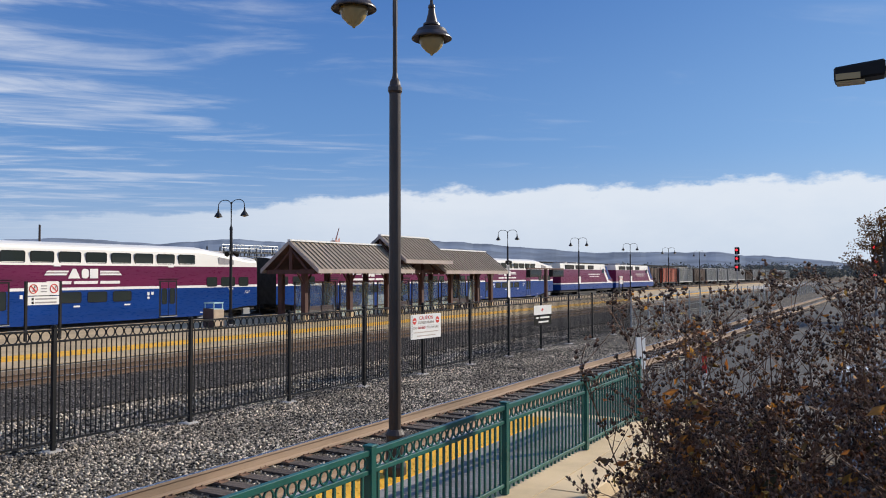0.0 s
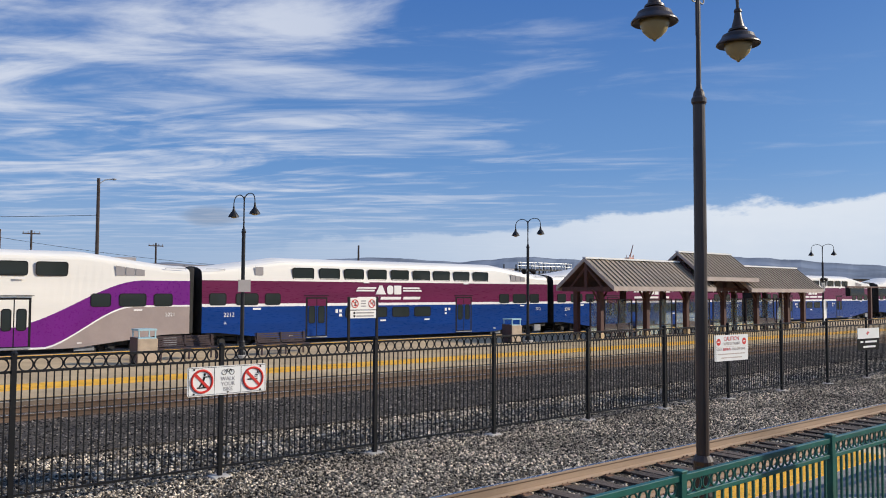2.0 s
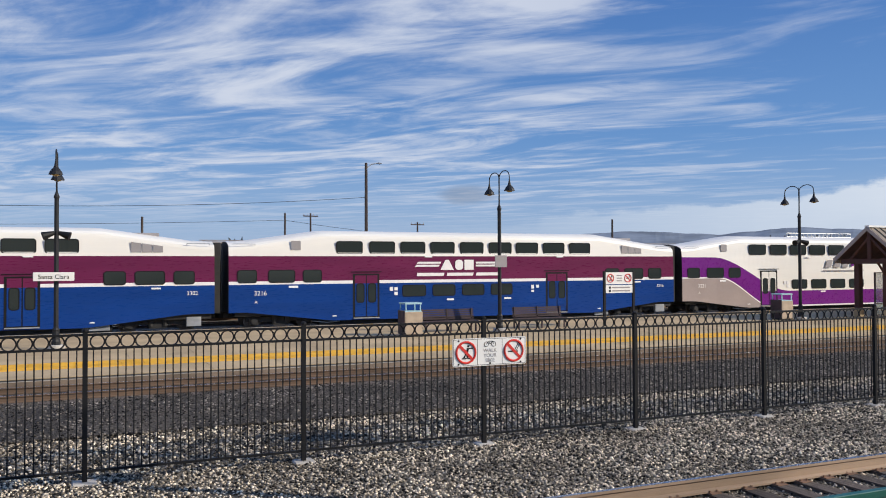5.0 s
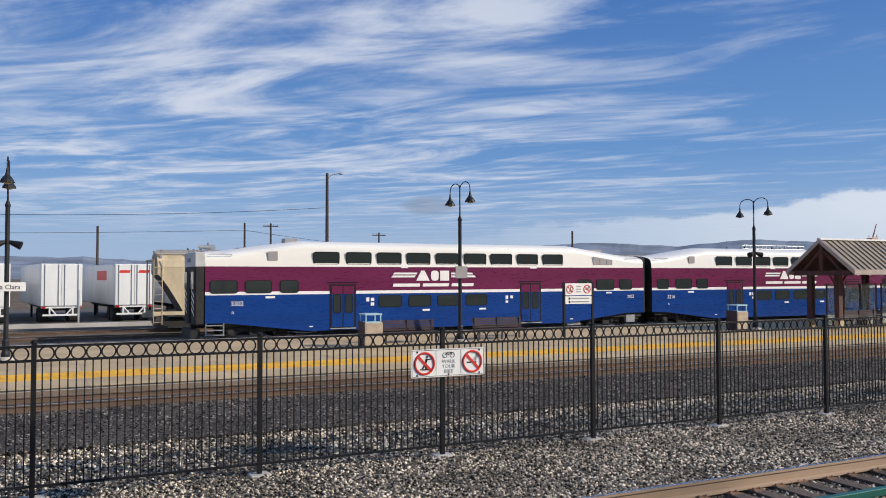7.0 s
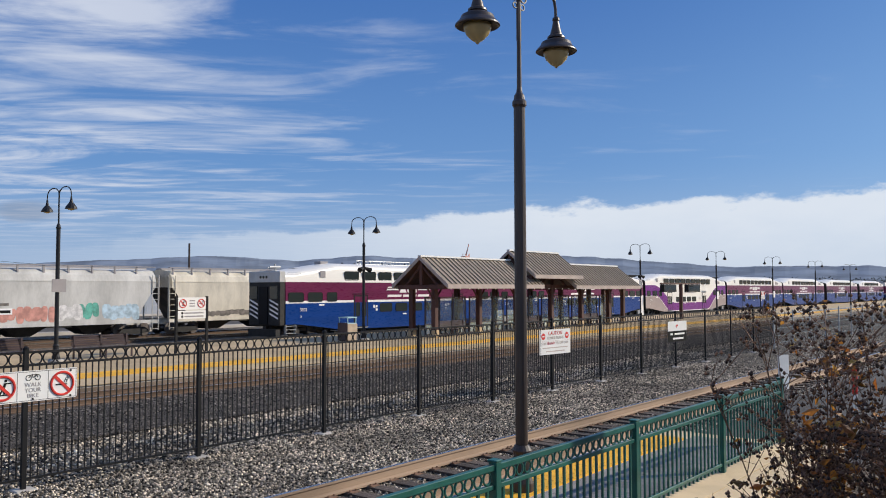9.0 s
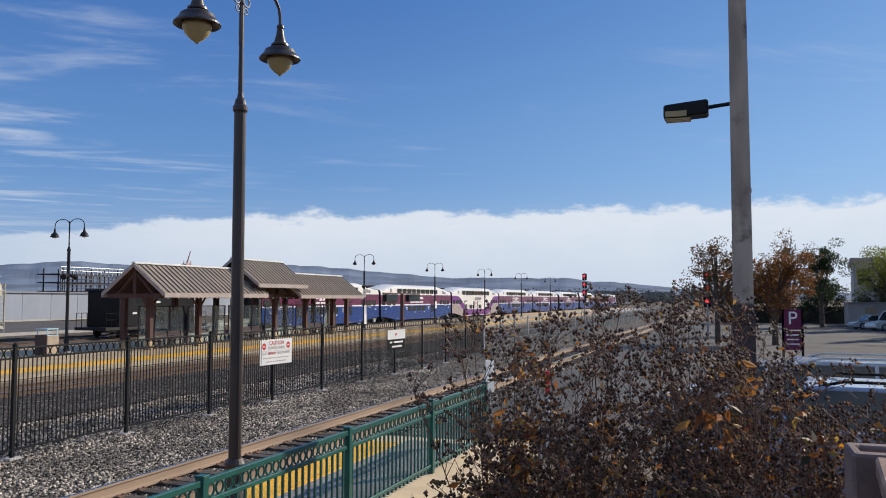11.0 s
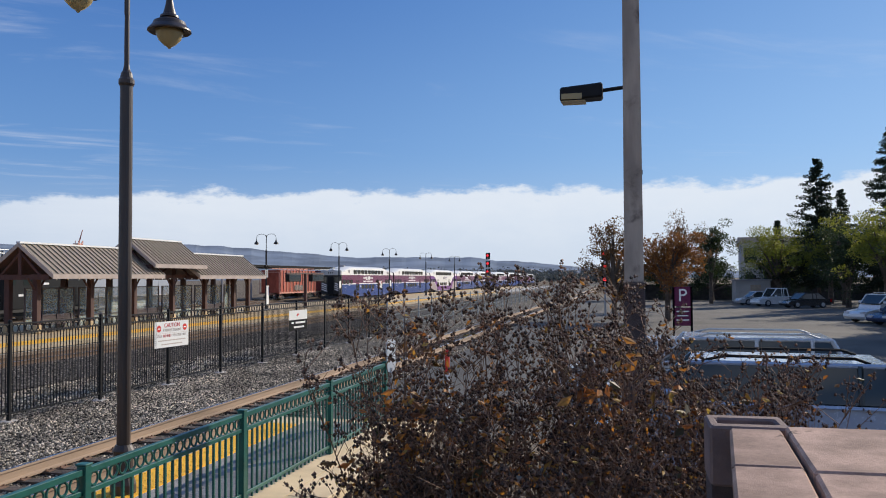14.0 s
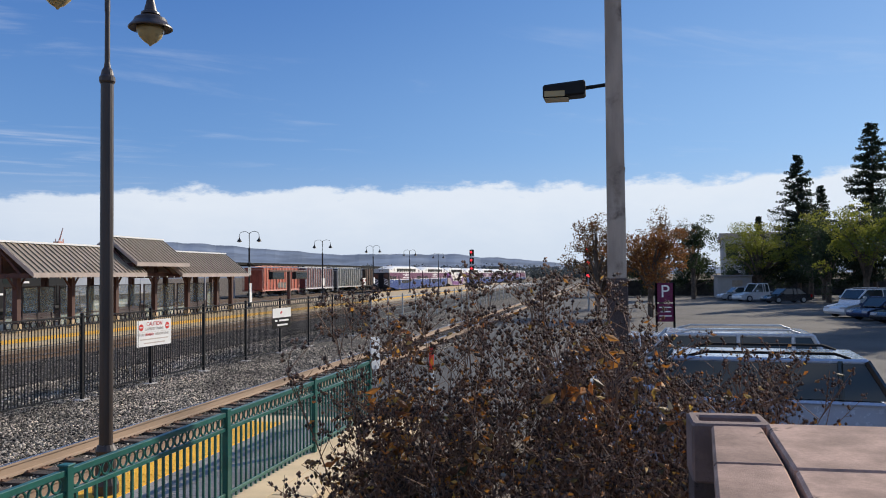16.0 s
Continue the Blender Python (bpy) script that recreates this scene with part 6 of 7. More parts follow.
def parked_car(x, y, turn, paint, kind, label):
    """Points along its own +x. kind: suv, sedan, van or pickup."""
    L, W, H = {"suv": (4.9, 1.9, 1.8), "sedan": (4.6, 1.8, 1.44), "van": (5.0, 1.95, 1.85), "pickup": (5.4, 1.95, 1.85)}[kind]
    c = thing("parked_car", Matrix.Translation((x, y, 0.01)) @ pose(0, 0, 0, 0, 0, turn), label, "car", "parked cars")
    belt = {"sedan": 0.88, "pickup": 1.02}.get(kind, 1.26)
    hood = 0.92 if kind != "sedan" else 0.82
    f = L / 2
    low = [(-f, 0.42), (-f + 0.05, belt - 0.05), (-f + 0.12, belt), (f - 1.35, belt), (f - 1.2, hood + 0.03), (f - 0.25, hood - 0.12), (f - 0.02, hood - 0.3), (f, 0.42), (f - 0.1, 0.24), (-f + 0.1, 0.24)]
    s = Shape()
    n = len(low)
    v = []
    for yy, k in ((-W / 2 + 0.06, 0.97), (-W / 2, 1.0), (W / 2, 1.0), (W / 2 - 0.06, 0.97)):
        v += [(px * k, yy, 0.24 + (pz - 0.24) * (1.0 if k == 0.97 else 0.93)) for px, pz in low]
    fc = []
    for j in range(3):
        fc += [(j * n + k, j * n + (k + 1) % n, (j + 1) * n + (k + 1) % n, (j + 1) * n + k) for k in range(n)]
    fc += [tuple(range(n)), tuple(range(3 * n, 4 * n))]
    s.add(v, fc)
    part("body", s, paint, c, bevel=0.025)
    if kind == "pickup":
        top = [(-0.55, belt), (-0.4, H), (0.75, H), (1.35, belt)]
    elif kind == "sedan":
        top = [(-f + 0.55, belt), (-f + 1.25, H), (0.45, H), (1.15, belt)]
    else:
        top = [(-f + 0.08, belt), (-f + 0.38, H), (0.6, H), (1.2, belt)]
    wi = W / 2 - 0.16
    g = Shape()
    m = len(top)
    g.add([(px, -W / 2 + 0.05 if pz == belt else -wi, pz) for px, pz in top] + [(px, W / 2 - 0.05 if pz == belt else wi, pz) for px, pz in top], [(0, 1, 2, 3), (4, 7, 6, 5), (0, 4, 5, 1), (1, 5, 6, 2), (2, 6, 7, 3)])
    part("glasshouse", g, CARGLASS, c, "dark tinted windows")
    part("roof", Shape().box(top[1][0] - 0.04, top[2][0] + 0.04, -wi - 0.02, wi + 0.02, H - 0.05, H + 0.035), paint, c, bevel=0.03)
    for sg in (-1, 1):
        pil = Shape()
        for (xa, za), (xb, zb) in ((top[0], top[1]), (top[2], top[3])):
            pil.cyl((xa, sg * (W / 2 - 0.06), za), (xb, sg * (wi + 0.005), zb), 0.055, 0.05, 6)
        for px in ((top[1][0] + top[2][0]) / 2, top[1][0] + 0.35):
            pil.cyl((px, sg * (W / 2 - 0.05), belt), (px, sg * (wi + 0.005), H), 0.04, 0.04, 6)
        tagged(part("pillars", pil, paint if kind != "suv" else CARGLASS, c), kind="stuff")
        if kind in ("suv", "van"):
            part("roof_rail", Shape().tube([(top[1][0] + 0.2, sg * (wi - 0.06), H + 0.03), (top[1][0] + 0.4, sg * (wi - 0.06), H + 0.1), (top[2][0] - 0.5, sg * (wi - 0.06), H + 0.1), (top[2][0] - 0.2, sg * (wi - 0.06), H + 0.03)], 0.022, 6), GALV if kind == "van" else INK, c)
        part("mirror", Shape().box(0.85, 1.05, sg * (W / 2 + 0.1) - 0.09, sg * (W / 2 + 0.1) + 0.09, belt, belt + 0.16), paint, c, bevel=0.03)
        part("headlight", Shape().box(f - 0.28, f - 0.02, sg * (W / 2 - 0.28) - 0.2, sg * (W / 2 - 0.28) + 0.2, hood - 0.34, hood - 0.18), CLEARLENS, c, bevel=0.02)
        part("tail_light", Shape().box(-f - 0.012, -f + 0.14, sg * (W / 2 - 0.1) - 0.1, sg * (W / 2 - 0.1) + 0.11, belt - 0.32, belt - 0.04), REDLENS, c, bevel=0.02)
        for px in (-f + 0.95, f - 0.95):
            wh = part("wheel", Shape().cyl((px, sg * (W / 2 - 0.2), 0.33), (px, sg * (W / 2 + 0.015), 0.33), 0.33, 0.32, 18), TYRE, c)
            part("rim", Shape().cyl((px, sg * (W / 2 + 0.01), 0.33), (px, sg * (W / 2 + 0.025), 0.33), 0.21, 0.19, 12), GALV, wh)
    part("number_plate", Shape().box(-f - 0.02, -f + 0.02, -0.16, 0.16, 0.62, 0.76), WHITEPANEL, c)
    part("bumper", Shape().box(-f - 0.05, -f + 0.1, -W / 2 + 0.05, W / 2 - 0.05, 0.36, 0.54), paint, c, bevel=0.03)
    return c


parked_car(13.9, -1.75, 84, SILVERBLUE, "suv", "silver-blue sport utility car with roof rails, parked")
parked_car(18.2, -1.9, 86, SILVER, "van", "silver sport utility car with roof rails, parked")
parked_car(23.0, -0.6, 86, WHITECAR, "sedan", "white saloon car parked behind the shrubs")
parked_car(95.5, -13.6, 105, SILVER, "sedan", "silver saloon car parked by the trees")
parked_car(92.0, -15.2, 112, WHITECAR, "pickup", "white pickup truck parked by the trees")
parked_car(87.0, -16.8, 112, CHARCOAL, "sedan", "dark saloon car parked in shade")
parked_car(60.5, -16.7, 118, WHITECAR, "van", "white van parked under the trees")
parked_car(57.0, -17.0, 118, DARKBLUE, "sedan", "dark blue saloon car parked under the trees")
parked_car(53.5, -17.4, 118, CHARCOAL, "sedan", "charcoal saloon car parked under the trees")


def parking_sign():
    p = thing("parking_sign", (30.0, -1.95, 0), "maroon parking sign with a white letter on two posts", "sign")
    for y in (-0.3, 0.3):
        part("post", Shape().box(-0.03, 0.03, y - 0.035, y + 0.035, 0, 2.75), INK, p)
    part("panel", Shape().box(-0.03, -0.01, -0.31, 0.31, 2.08, 2.75), MAROON, p)
    part("panel", Shape().box(-0.03, -0.01, -0.31, 0.31, 1.4, 2.03), MAROON, p)
    t = lettering("P", 0.62, WHITEPANEL, p, (-0.034, 0, 2.42))
    t.matrix_basis = Matrix.Translation((-0.034, 0.0, 2.44)) @ pose(0, 0, 0, 90, 0, -90)
    for z, w in ((1.9, 0.42), (1.75, 0.36), (1.6, 0.42)):
        part("text_bar", Shape().box(-0.036, -0.03, -w / 2, w / 2, z - 0.02, z + 0.02), WHITEPANEL, p)


parking_sign()
shed = thing("storage_shed", (108.0, -14.6, 0), "small pale concrete shed at the end of the car park", "shed")
part("wall", Shape().box(-2, 2, -2.0, 2.0, 0, 2.6), CONCRETE, shed, bevel=0.03)
part("door", Shape().box(-2.03, -1.98, -0.9, 0.3, 0, 2.1), BEIGE, shed)
part("roof", Shape().box(-2.15, 2.15, -2.15, 2.15, 2.6, 2.75), LOGOGREY, shed)
setting("boundary_fence", Shape().box(116, 116.2, -70, 2, 0, 2.1), WOODFENCE, "dark boundary fence behind the car park", "fence")
setting("side_fence", Shape().box(30, 116, -30.6, -30.4, 0, 2.0), WOODFENCE, "dark board fence under the trees", "fence")


setting("access_path", Shape().box(15.6, 130, 2.6, 6.7, -0.3, 0.0), DARKASPHALT, "dark asphalt path beside the track", "asphalt")


# ---- trees ----
def foliage(name, cols):
    m = bpy.data.materials.new(name)
    m.use_nodes = True
    nt = m.node_tree
    b = nt.nodes["Principled BSDF"]
    r = nt.nodes.new("ShaderNodeNewGeometry").outputs["Random Per Island"]
    cr = nt.nodes.new("ShaderNodeValToRGB")
    e = cr.color_ramp.elements
    e[0].color, e[1].color = (*cols[0], 1), (*cols[-1], 1)
    for k, c in enumerate(cols[1:-1]):
        el = e.new((k + 1) / (len(cols) - 1))
        el.color = (*c, 1)
    nt.links.new(r, cr.inputs[0])
    thin_leaf(nt, b, cr.outputs[0])
    return m


BARK = mat("grey_brown_bark", (0.10, 0.075, 0.055), 0.9, var=0.3, scale=3, bump=0.6, bscale=20)
# yellow-green holds the sunlight and dark green the shade, as leaf colour
F_YELLOW = foliage("sunlit_yellow_green_leaves", [(0.12, 0.15, 0.015), (0.26, 0.26, 0.035), (0.17, 0.19, 0.02)])
F_GREEN = foliage("shaded_dark_green_leaves", [(0.018, 0.03, 0.012), (0.04, 0.06, 0.018), (0.03, 0.045, 0.014)])
F_BROWN = foliage("brown_autumn_leaves", [(0.09, 0.045, 0.02), (0.17, 0.085, 0.03), (0.10, 0.07, 0.03)])
F_ORANGE = foliage("orange_autumn_leaves", [(0.15, 0.06, 0.018), (0.26, 0.12, 0.03), (0.14, 0.05, 0.02)])
F_NEEDLE = foliage("dark_conifer_needles", [(0.012, 0.022, 0.012), (0.028, 0.042, 0.02), (0.02, 0.032, 0.014)])


def leaf_cloud(rng, centres, sizes, per, leaf):
    """Leaves round given centres: two-sided quads with random turn."""
    n = len(centres) * per
    c = np.repeat(np.array(centres), per, 0)
    s = np.repeat(np.array(sizes), per)[:, None]
    d = rng.normal(size=(n, 3))
    d /= np.linalg.norm(d, axis=1)[:, None]
    p = c + d * s * rng.uniform(0.25, 1.0, (n, 1)) ** 0.5 * np.array([1, 1, 0.75])
    a, b = rng.normal(size=(n, 3)), rng.normal(size=(n, 3))
    a /= np.linalg.norm(a, axis=1)[:, None]
    b -= a * np.sum(a * b, 1)[:, None]
    b /= np.linalg.norm(b, axis=1)[:, None]
    l = leaf * rng.uniform(0.6, 1.3, (n, 1))
    v = np.stack([p - a * l, p + b * l * 0.45, p + a * l, p - b * l * 0.45], 1).reshape(-1, 3)
    return v


def quads_mesh(name, v, m):
    me = bpy.data.meshes.new(name)
    n = len(v) // 4
    me.vertices.add(len(v))
    me.vertices.foreach_set("co", v.ravel())
    me.loops.add(4 * n)
    me.loops.foreach_set("vertex_index", np.arange(4 * n, dtype=np.int32))
    me.polygons.add(n)
    me.polygons.foreach_set("loop_start", np.arange(0, 4 * n, 4, dtype=np.int32))
    me.update(calc_edges=True)
    me.materials.append(m)
    return me


def broad_tree(x, y, h, r, m, label, seed, bare=0.0, per=120, leaf=0.11, base=0.25):
    rng, pr = np.random.default_rng(seed), random.Random(seed)
    t = thing("tree", (x, y, 0), label, "tree", "trees round the car park")
    w = Shape().cyl((0, 0, 0), (0, 0, h * 0.3), 0.05 * r + 0.08, 0.04 * r + 0.06, 8)
    cen, siz = [], []
    for k in range(11):
        a = 2.4 * k + pr.uniform(-0.4, 0.4)
        el = pr.uniform(0.3, 1.4)
        ln = r * pr.uniform(0.65, 1.05)
        p0 = Vector((0, 0, h * pr.uniform(0.18, 0.42)))
        p2 = p0 + Vector((math.cos(a) * math.cos(el) * ln, math.sin(a) * math.cos(el) * ln, 0))
        p2.z = min(h * 0.97, h * (base + 0.1) + (h * 0.85 - h * base) * math.sin(el) * pr.uniform(0.85, 1.1))
        p1 = p0.lerp(p2, 0.5) + Vector((0, 0, 0.08 * h))
        w.cyl(p0, p1, 0.03 * r + 0.03, 0.02 * r + 0.02, 5).cyl(p1, p2, 0.02 * r + 0.02, 0.015, 5)
        for j in range(7):
            q = p1.lerp(p2, pr.uniform(0.1, 1.1)) + Vector((pr.gauss(0, 1), pr.gauss(0, 1), pr.gauss(0, 0.8))) * r * 0.22
            q.z = max(h * base * 0.7, min(h, q.z))
            w.cyl(p1.lerp(p2, 0.6), q, 0.02, 0.008, 4)
            if pr.random() > bare:
                cen.append(tuple(q))
                siz.append(r * pr.uniform(0.14, 0.27))
    part("trunk", w, BARK, t)
    part("crown", quads_mesh("crown", leaf_cloud(rng, cen, siz, per, leaf), m), None, t)


def conifer(x, y, h, r, label, seed, m=F_NEEDLE):
    rng, pr = np.random.default_rng(seed), random.Random(seed)
    t = thing("conifer_tree", (x, y, 0), label, "tree", "conifers behind the car park")
    w = Shape().cyl((0, 0, 0), (0, 0, h), 0.25, 0.02, 8)
    cen, siz = [], []
    z = h * 0.12
    while z < h * 0.99:
        k = (h - z) / h
        for _ in range(6):
            a = pr.uniform(0, 6.28)
            ln = r * (k ** 0.75) * pr.uniform(0.6, 1.35) + 0.15
            tip = Vector((math.cos(a) * ln, math.sin(a) * ln, z + ln * pr.uniform(-0.3, 0.3)))
            w.cyl((0, 0, z), tip, 0.04 * k + 0.012, 0.008, 4)
            m_ = max(2, int(ln / 0.32))
            for j in range(m_):
                q = Vector((0, 0, z)).lerp(tip, (j + 1.2) / (m_ + 0.2))
                cen.append(tuple(q))
                siz.append(0.24 + 0.16 * k)
        z += 0.36 + 0.16 * k
    part("trunk", w, BARK, t)
    part("crown", quads_mesh("crown", leaf_cloud(rng, cen, siz, 22, 0.13), m), None, t)


conifer(104.0, -21.6, 17.0, 4.2, "tall dark conifer with drooping boughs", 11)
conifer(92.0, -26.4, 18.5, 4.6, "tall dark conifer with drooping boughs", 12)
conifer(112.0, -26.0, 14.0, 2.0, "thin sparse conifer behind the trees", 13)
conifer(124.0, -20.5, 11.0, 1.6, "thin sparse conifer behind the trees", 14)
broad_tree(106.0, -17.6, 8.6, 4.8, F_YELLOW, "yellow-green leafy tree with sunlight in its leaf colour", 21)
broad_tree(100.0, -22.0, 9.3, 4.6, F_YELLOW, "yellow-green leafy tree with sunlight in its leaf colour", 22)
broad_tree(76.0, -23.5, 8.2, 4.0, F_GREEN, "dark green leafy tree with shade in its leaf colour", 23)
broad_tree(74.0, -20.6, 8.4, 3.8, F_YELLOW, "yellow-green leafy tree with sunlight in its leaf colour", 24)
broad_tree(96.0, -22.5, 8.0, 4.2, F_GREEN, "dark green leafy tree with shade in its leaf colour", 25)
broad_tree(84.0, -26.5, 9.8, 4.6, F_GREEN, "dark green leafy tree with shade in its leaf colour", 26)
broad_tree(66.0, -24.0, 9.0, 4.2, F_GREEN, "dark green leafy tree with shade in its leaf colour", 27)
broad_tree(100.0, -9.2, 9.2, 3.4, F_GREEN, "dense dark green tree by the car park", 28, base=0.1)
broad_tree(62.0, 1.0, 7.4, 2.9, F_BROWN, "thin brown autumn tree with bare twigs", 29, bare=0.2, per=80, leaf=0.09, base=0.1)
broad_tree(60.0, -2.7, 6.7, 2.9, F_ORANGE, "rust-orange autumn tree beside the tracks", 30, per=110, leaf=0.09, base=0.08)
broad_tree(78.0, -4.4, 8.8, 3.3, F_BROWN, "thin brown autumn tree with bare twigs", 31, bare=0.35, per=60, leaf=0.09)
broad_tree(118.0, -24.0, 10.5, 5.2, F_GREEN, "dark green leafy tree with shade in its leaf colour", 41)
broad_tree(109.0, -29.0, 11.0, 5.2, F_GREEN, "dark green leafy tree with shade in its leaf colour", 42)
broad_tree(88.0, -21.0, 7.6, 3.8, F_GREEN, "dark green leafy tree with shade in its leaf colour", 43, base=0.1)
# next four trees stand out of view, added to cast shade on the car park
broad_tree(58.0, -23.5, 11.0, 4.6, F_GREEN, "dark green leafy tree with shade in its leaf colour", 44, per=240)
broad_tree(54.5, -20.5, 10.5, 4.4, F_GREEN, "dark green leafy tree with shade in its leaf colour", 47, per=240)
broad_tree(50.0, -20.0, 11.0, 4.4, F_GREEN, "dark green leafy tree with shade in its leaf colour", 45, per=240)
broad_tree(40.0, -24.0, 9.5, 4.2, F_GREEN, "dark green leafy tree with shade in its leaf colour", 46)
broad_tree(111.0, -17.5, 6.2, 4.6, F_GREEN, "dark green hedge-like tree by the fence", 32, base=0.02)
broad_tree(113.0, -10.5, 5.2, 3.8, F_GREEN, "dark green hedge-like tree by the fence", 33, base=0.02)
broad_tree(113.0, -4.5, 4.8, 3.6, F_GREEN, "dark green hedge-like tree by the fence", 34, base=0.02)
broad_tree(112.0, 1.0, 5.4, 3.6, F_BROWN, "brown autumn tree beside the tracks", 35, base=0.05)


# ---- buildings and works in the distance ----
def office(x, y, turn, L, D, H, storeys, label):
    b = thing("office_building", Matrix.Translation((x, y, 0)) @ pose(0, 0, 0, 0, 0, turn), label, "building", "buildings in the distance")
    part("wall", Shape().box(-L / 2, L / 2, -D / 2, D / 2, 0, H), OFFICE, b)
    part("roof", Shape().box(-L / 2 - 0.4, L / 2 + 0.4, -D / 2 - 0.4, D / 2 + 0.4, H, H + 0.8), FASCIA, b)
    fh = H / storeys
    n = int(L / 2.6)
    wm = Shape().box(-0.85, 0.85, -0.04, 0.04, 0, fh * 0.55).mesh("window", CARGLASS)
    wm2 = Shape().box(-0.04, 0.04, -0.85, 0.85, 0, fh * 0.55).mesh("window", CARGLASS)
    for k in range(storeys):
        for i in range(n):
            part("window", wm, None, b, at=(-L / 2 + (i + 0.5) * L / n, -D / 2, fh * k + fh * 0.25))
        m2 = int(D / 2.6)
        for i in range(m2):
            part("window", wm2, None, b, at=(-L / 2, -D / 2 + (i + 0.5) * D / m2, fh * k + fh * 0.25))


OFFICE = mat("pale_office_wall", (0.42, 0.40, 0.38), 0.8, var=0.06)
office(146.0, -25.0, -6, 22, 14, 8.4, 2, "pale two-storey office building behind the trees")
# wall colour for the far blocks, with the distance haze painted in
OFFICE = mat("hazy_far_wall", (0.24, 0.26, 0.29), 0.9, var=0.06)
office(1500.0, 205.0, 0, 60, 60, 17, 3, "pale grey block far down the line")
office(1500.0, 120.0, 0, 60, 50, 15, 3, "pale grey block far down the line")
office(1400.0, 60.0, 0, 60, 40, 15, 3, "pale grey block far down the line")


def canopy():
    c = thing("shed_canopy", (0, 52.5, 0), "long dark flat canopy over the yard on thin posts", "canopy")
    part("roof", Shape().box(96, 225, -1.6, 5.0, 4.75, 5.1), INK, c)
    for i in range(16):
        part("post", Shape().box(98 + 8.3 * i - 0.1, 98 + 8.3 * i + 0.1, -1.2, -1.0, 0, 4.75), LOGOGREY, c)


canopy()


def steel_tower():
    t = thing("steel_gantry", (124.5, 116.0, 0), "dark steel access gantry with pale railings", "gantry")
    for sx in (-7.0, -3.5, 0, 3.5, 7.0):
        for sy in (-2.2, 2.2):
            part("column", Shape().box(sx - 0.09, sx + 0.09, sy - 0.09, sy + 0.09, 0, 8.6), LAMPDARK, t)
    for z in (4.3, 5.9, 7.4):
        deck = part("deck", Shape().box(-8, 8, -2.7, 2.7, z, z + 0.2), LAMPDARK, t)
        for k in range(17):
            part("stanchion", Shape().box(-8 + k - 0.05, -8 + k + 0.05, -2.75, -2.65, z, z + 1.4), GALV if z > 7 else LAMPDARK, deck)
        for h in (0.75, 1.4):
            part("handrail", Shape().cyl((-8, -2.7, z + h), (8, -2.7, z + h), 0.07, 0.07, 5), GALV if z > 7 else LAMPDARK, deck)


steel_tower()

WAREWALL = mat("pale_blue_grey_cladding", (0.33, 0.36, 0.41), 0.7, var=0.08, scale=0.25, stretch=(1, 1, 0.2))


def warehouse():
    b = thing("warehouse", (52.0, 91.0, 0), "long low pale grey warehouse beyond the yard", "building")
    part("wall", Shape().box(0, 100, 0.06, 20, 0, 3.85), WAREWALL, b)
    me = Shape().box(0.02, 4.96, 0, 0.08, 0.25, 3.8).mesh("cladding_panel", WAREWALL)
    for i in range(20):
        part("cladding_panel", me, None, b, at=(5 * i, 0, 0))
    part("roof", Shape().box(-0.2, 100.2, -0.2, 20.2, 3.85, 4.05), LOGOGREY, b)
    part("plinth", Shape().box(0, 100, -0.06, 0.06, 0, 0.24), CONCRETE, b)


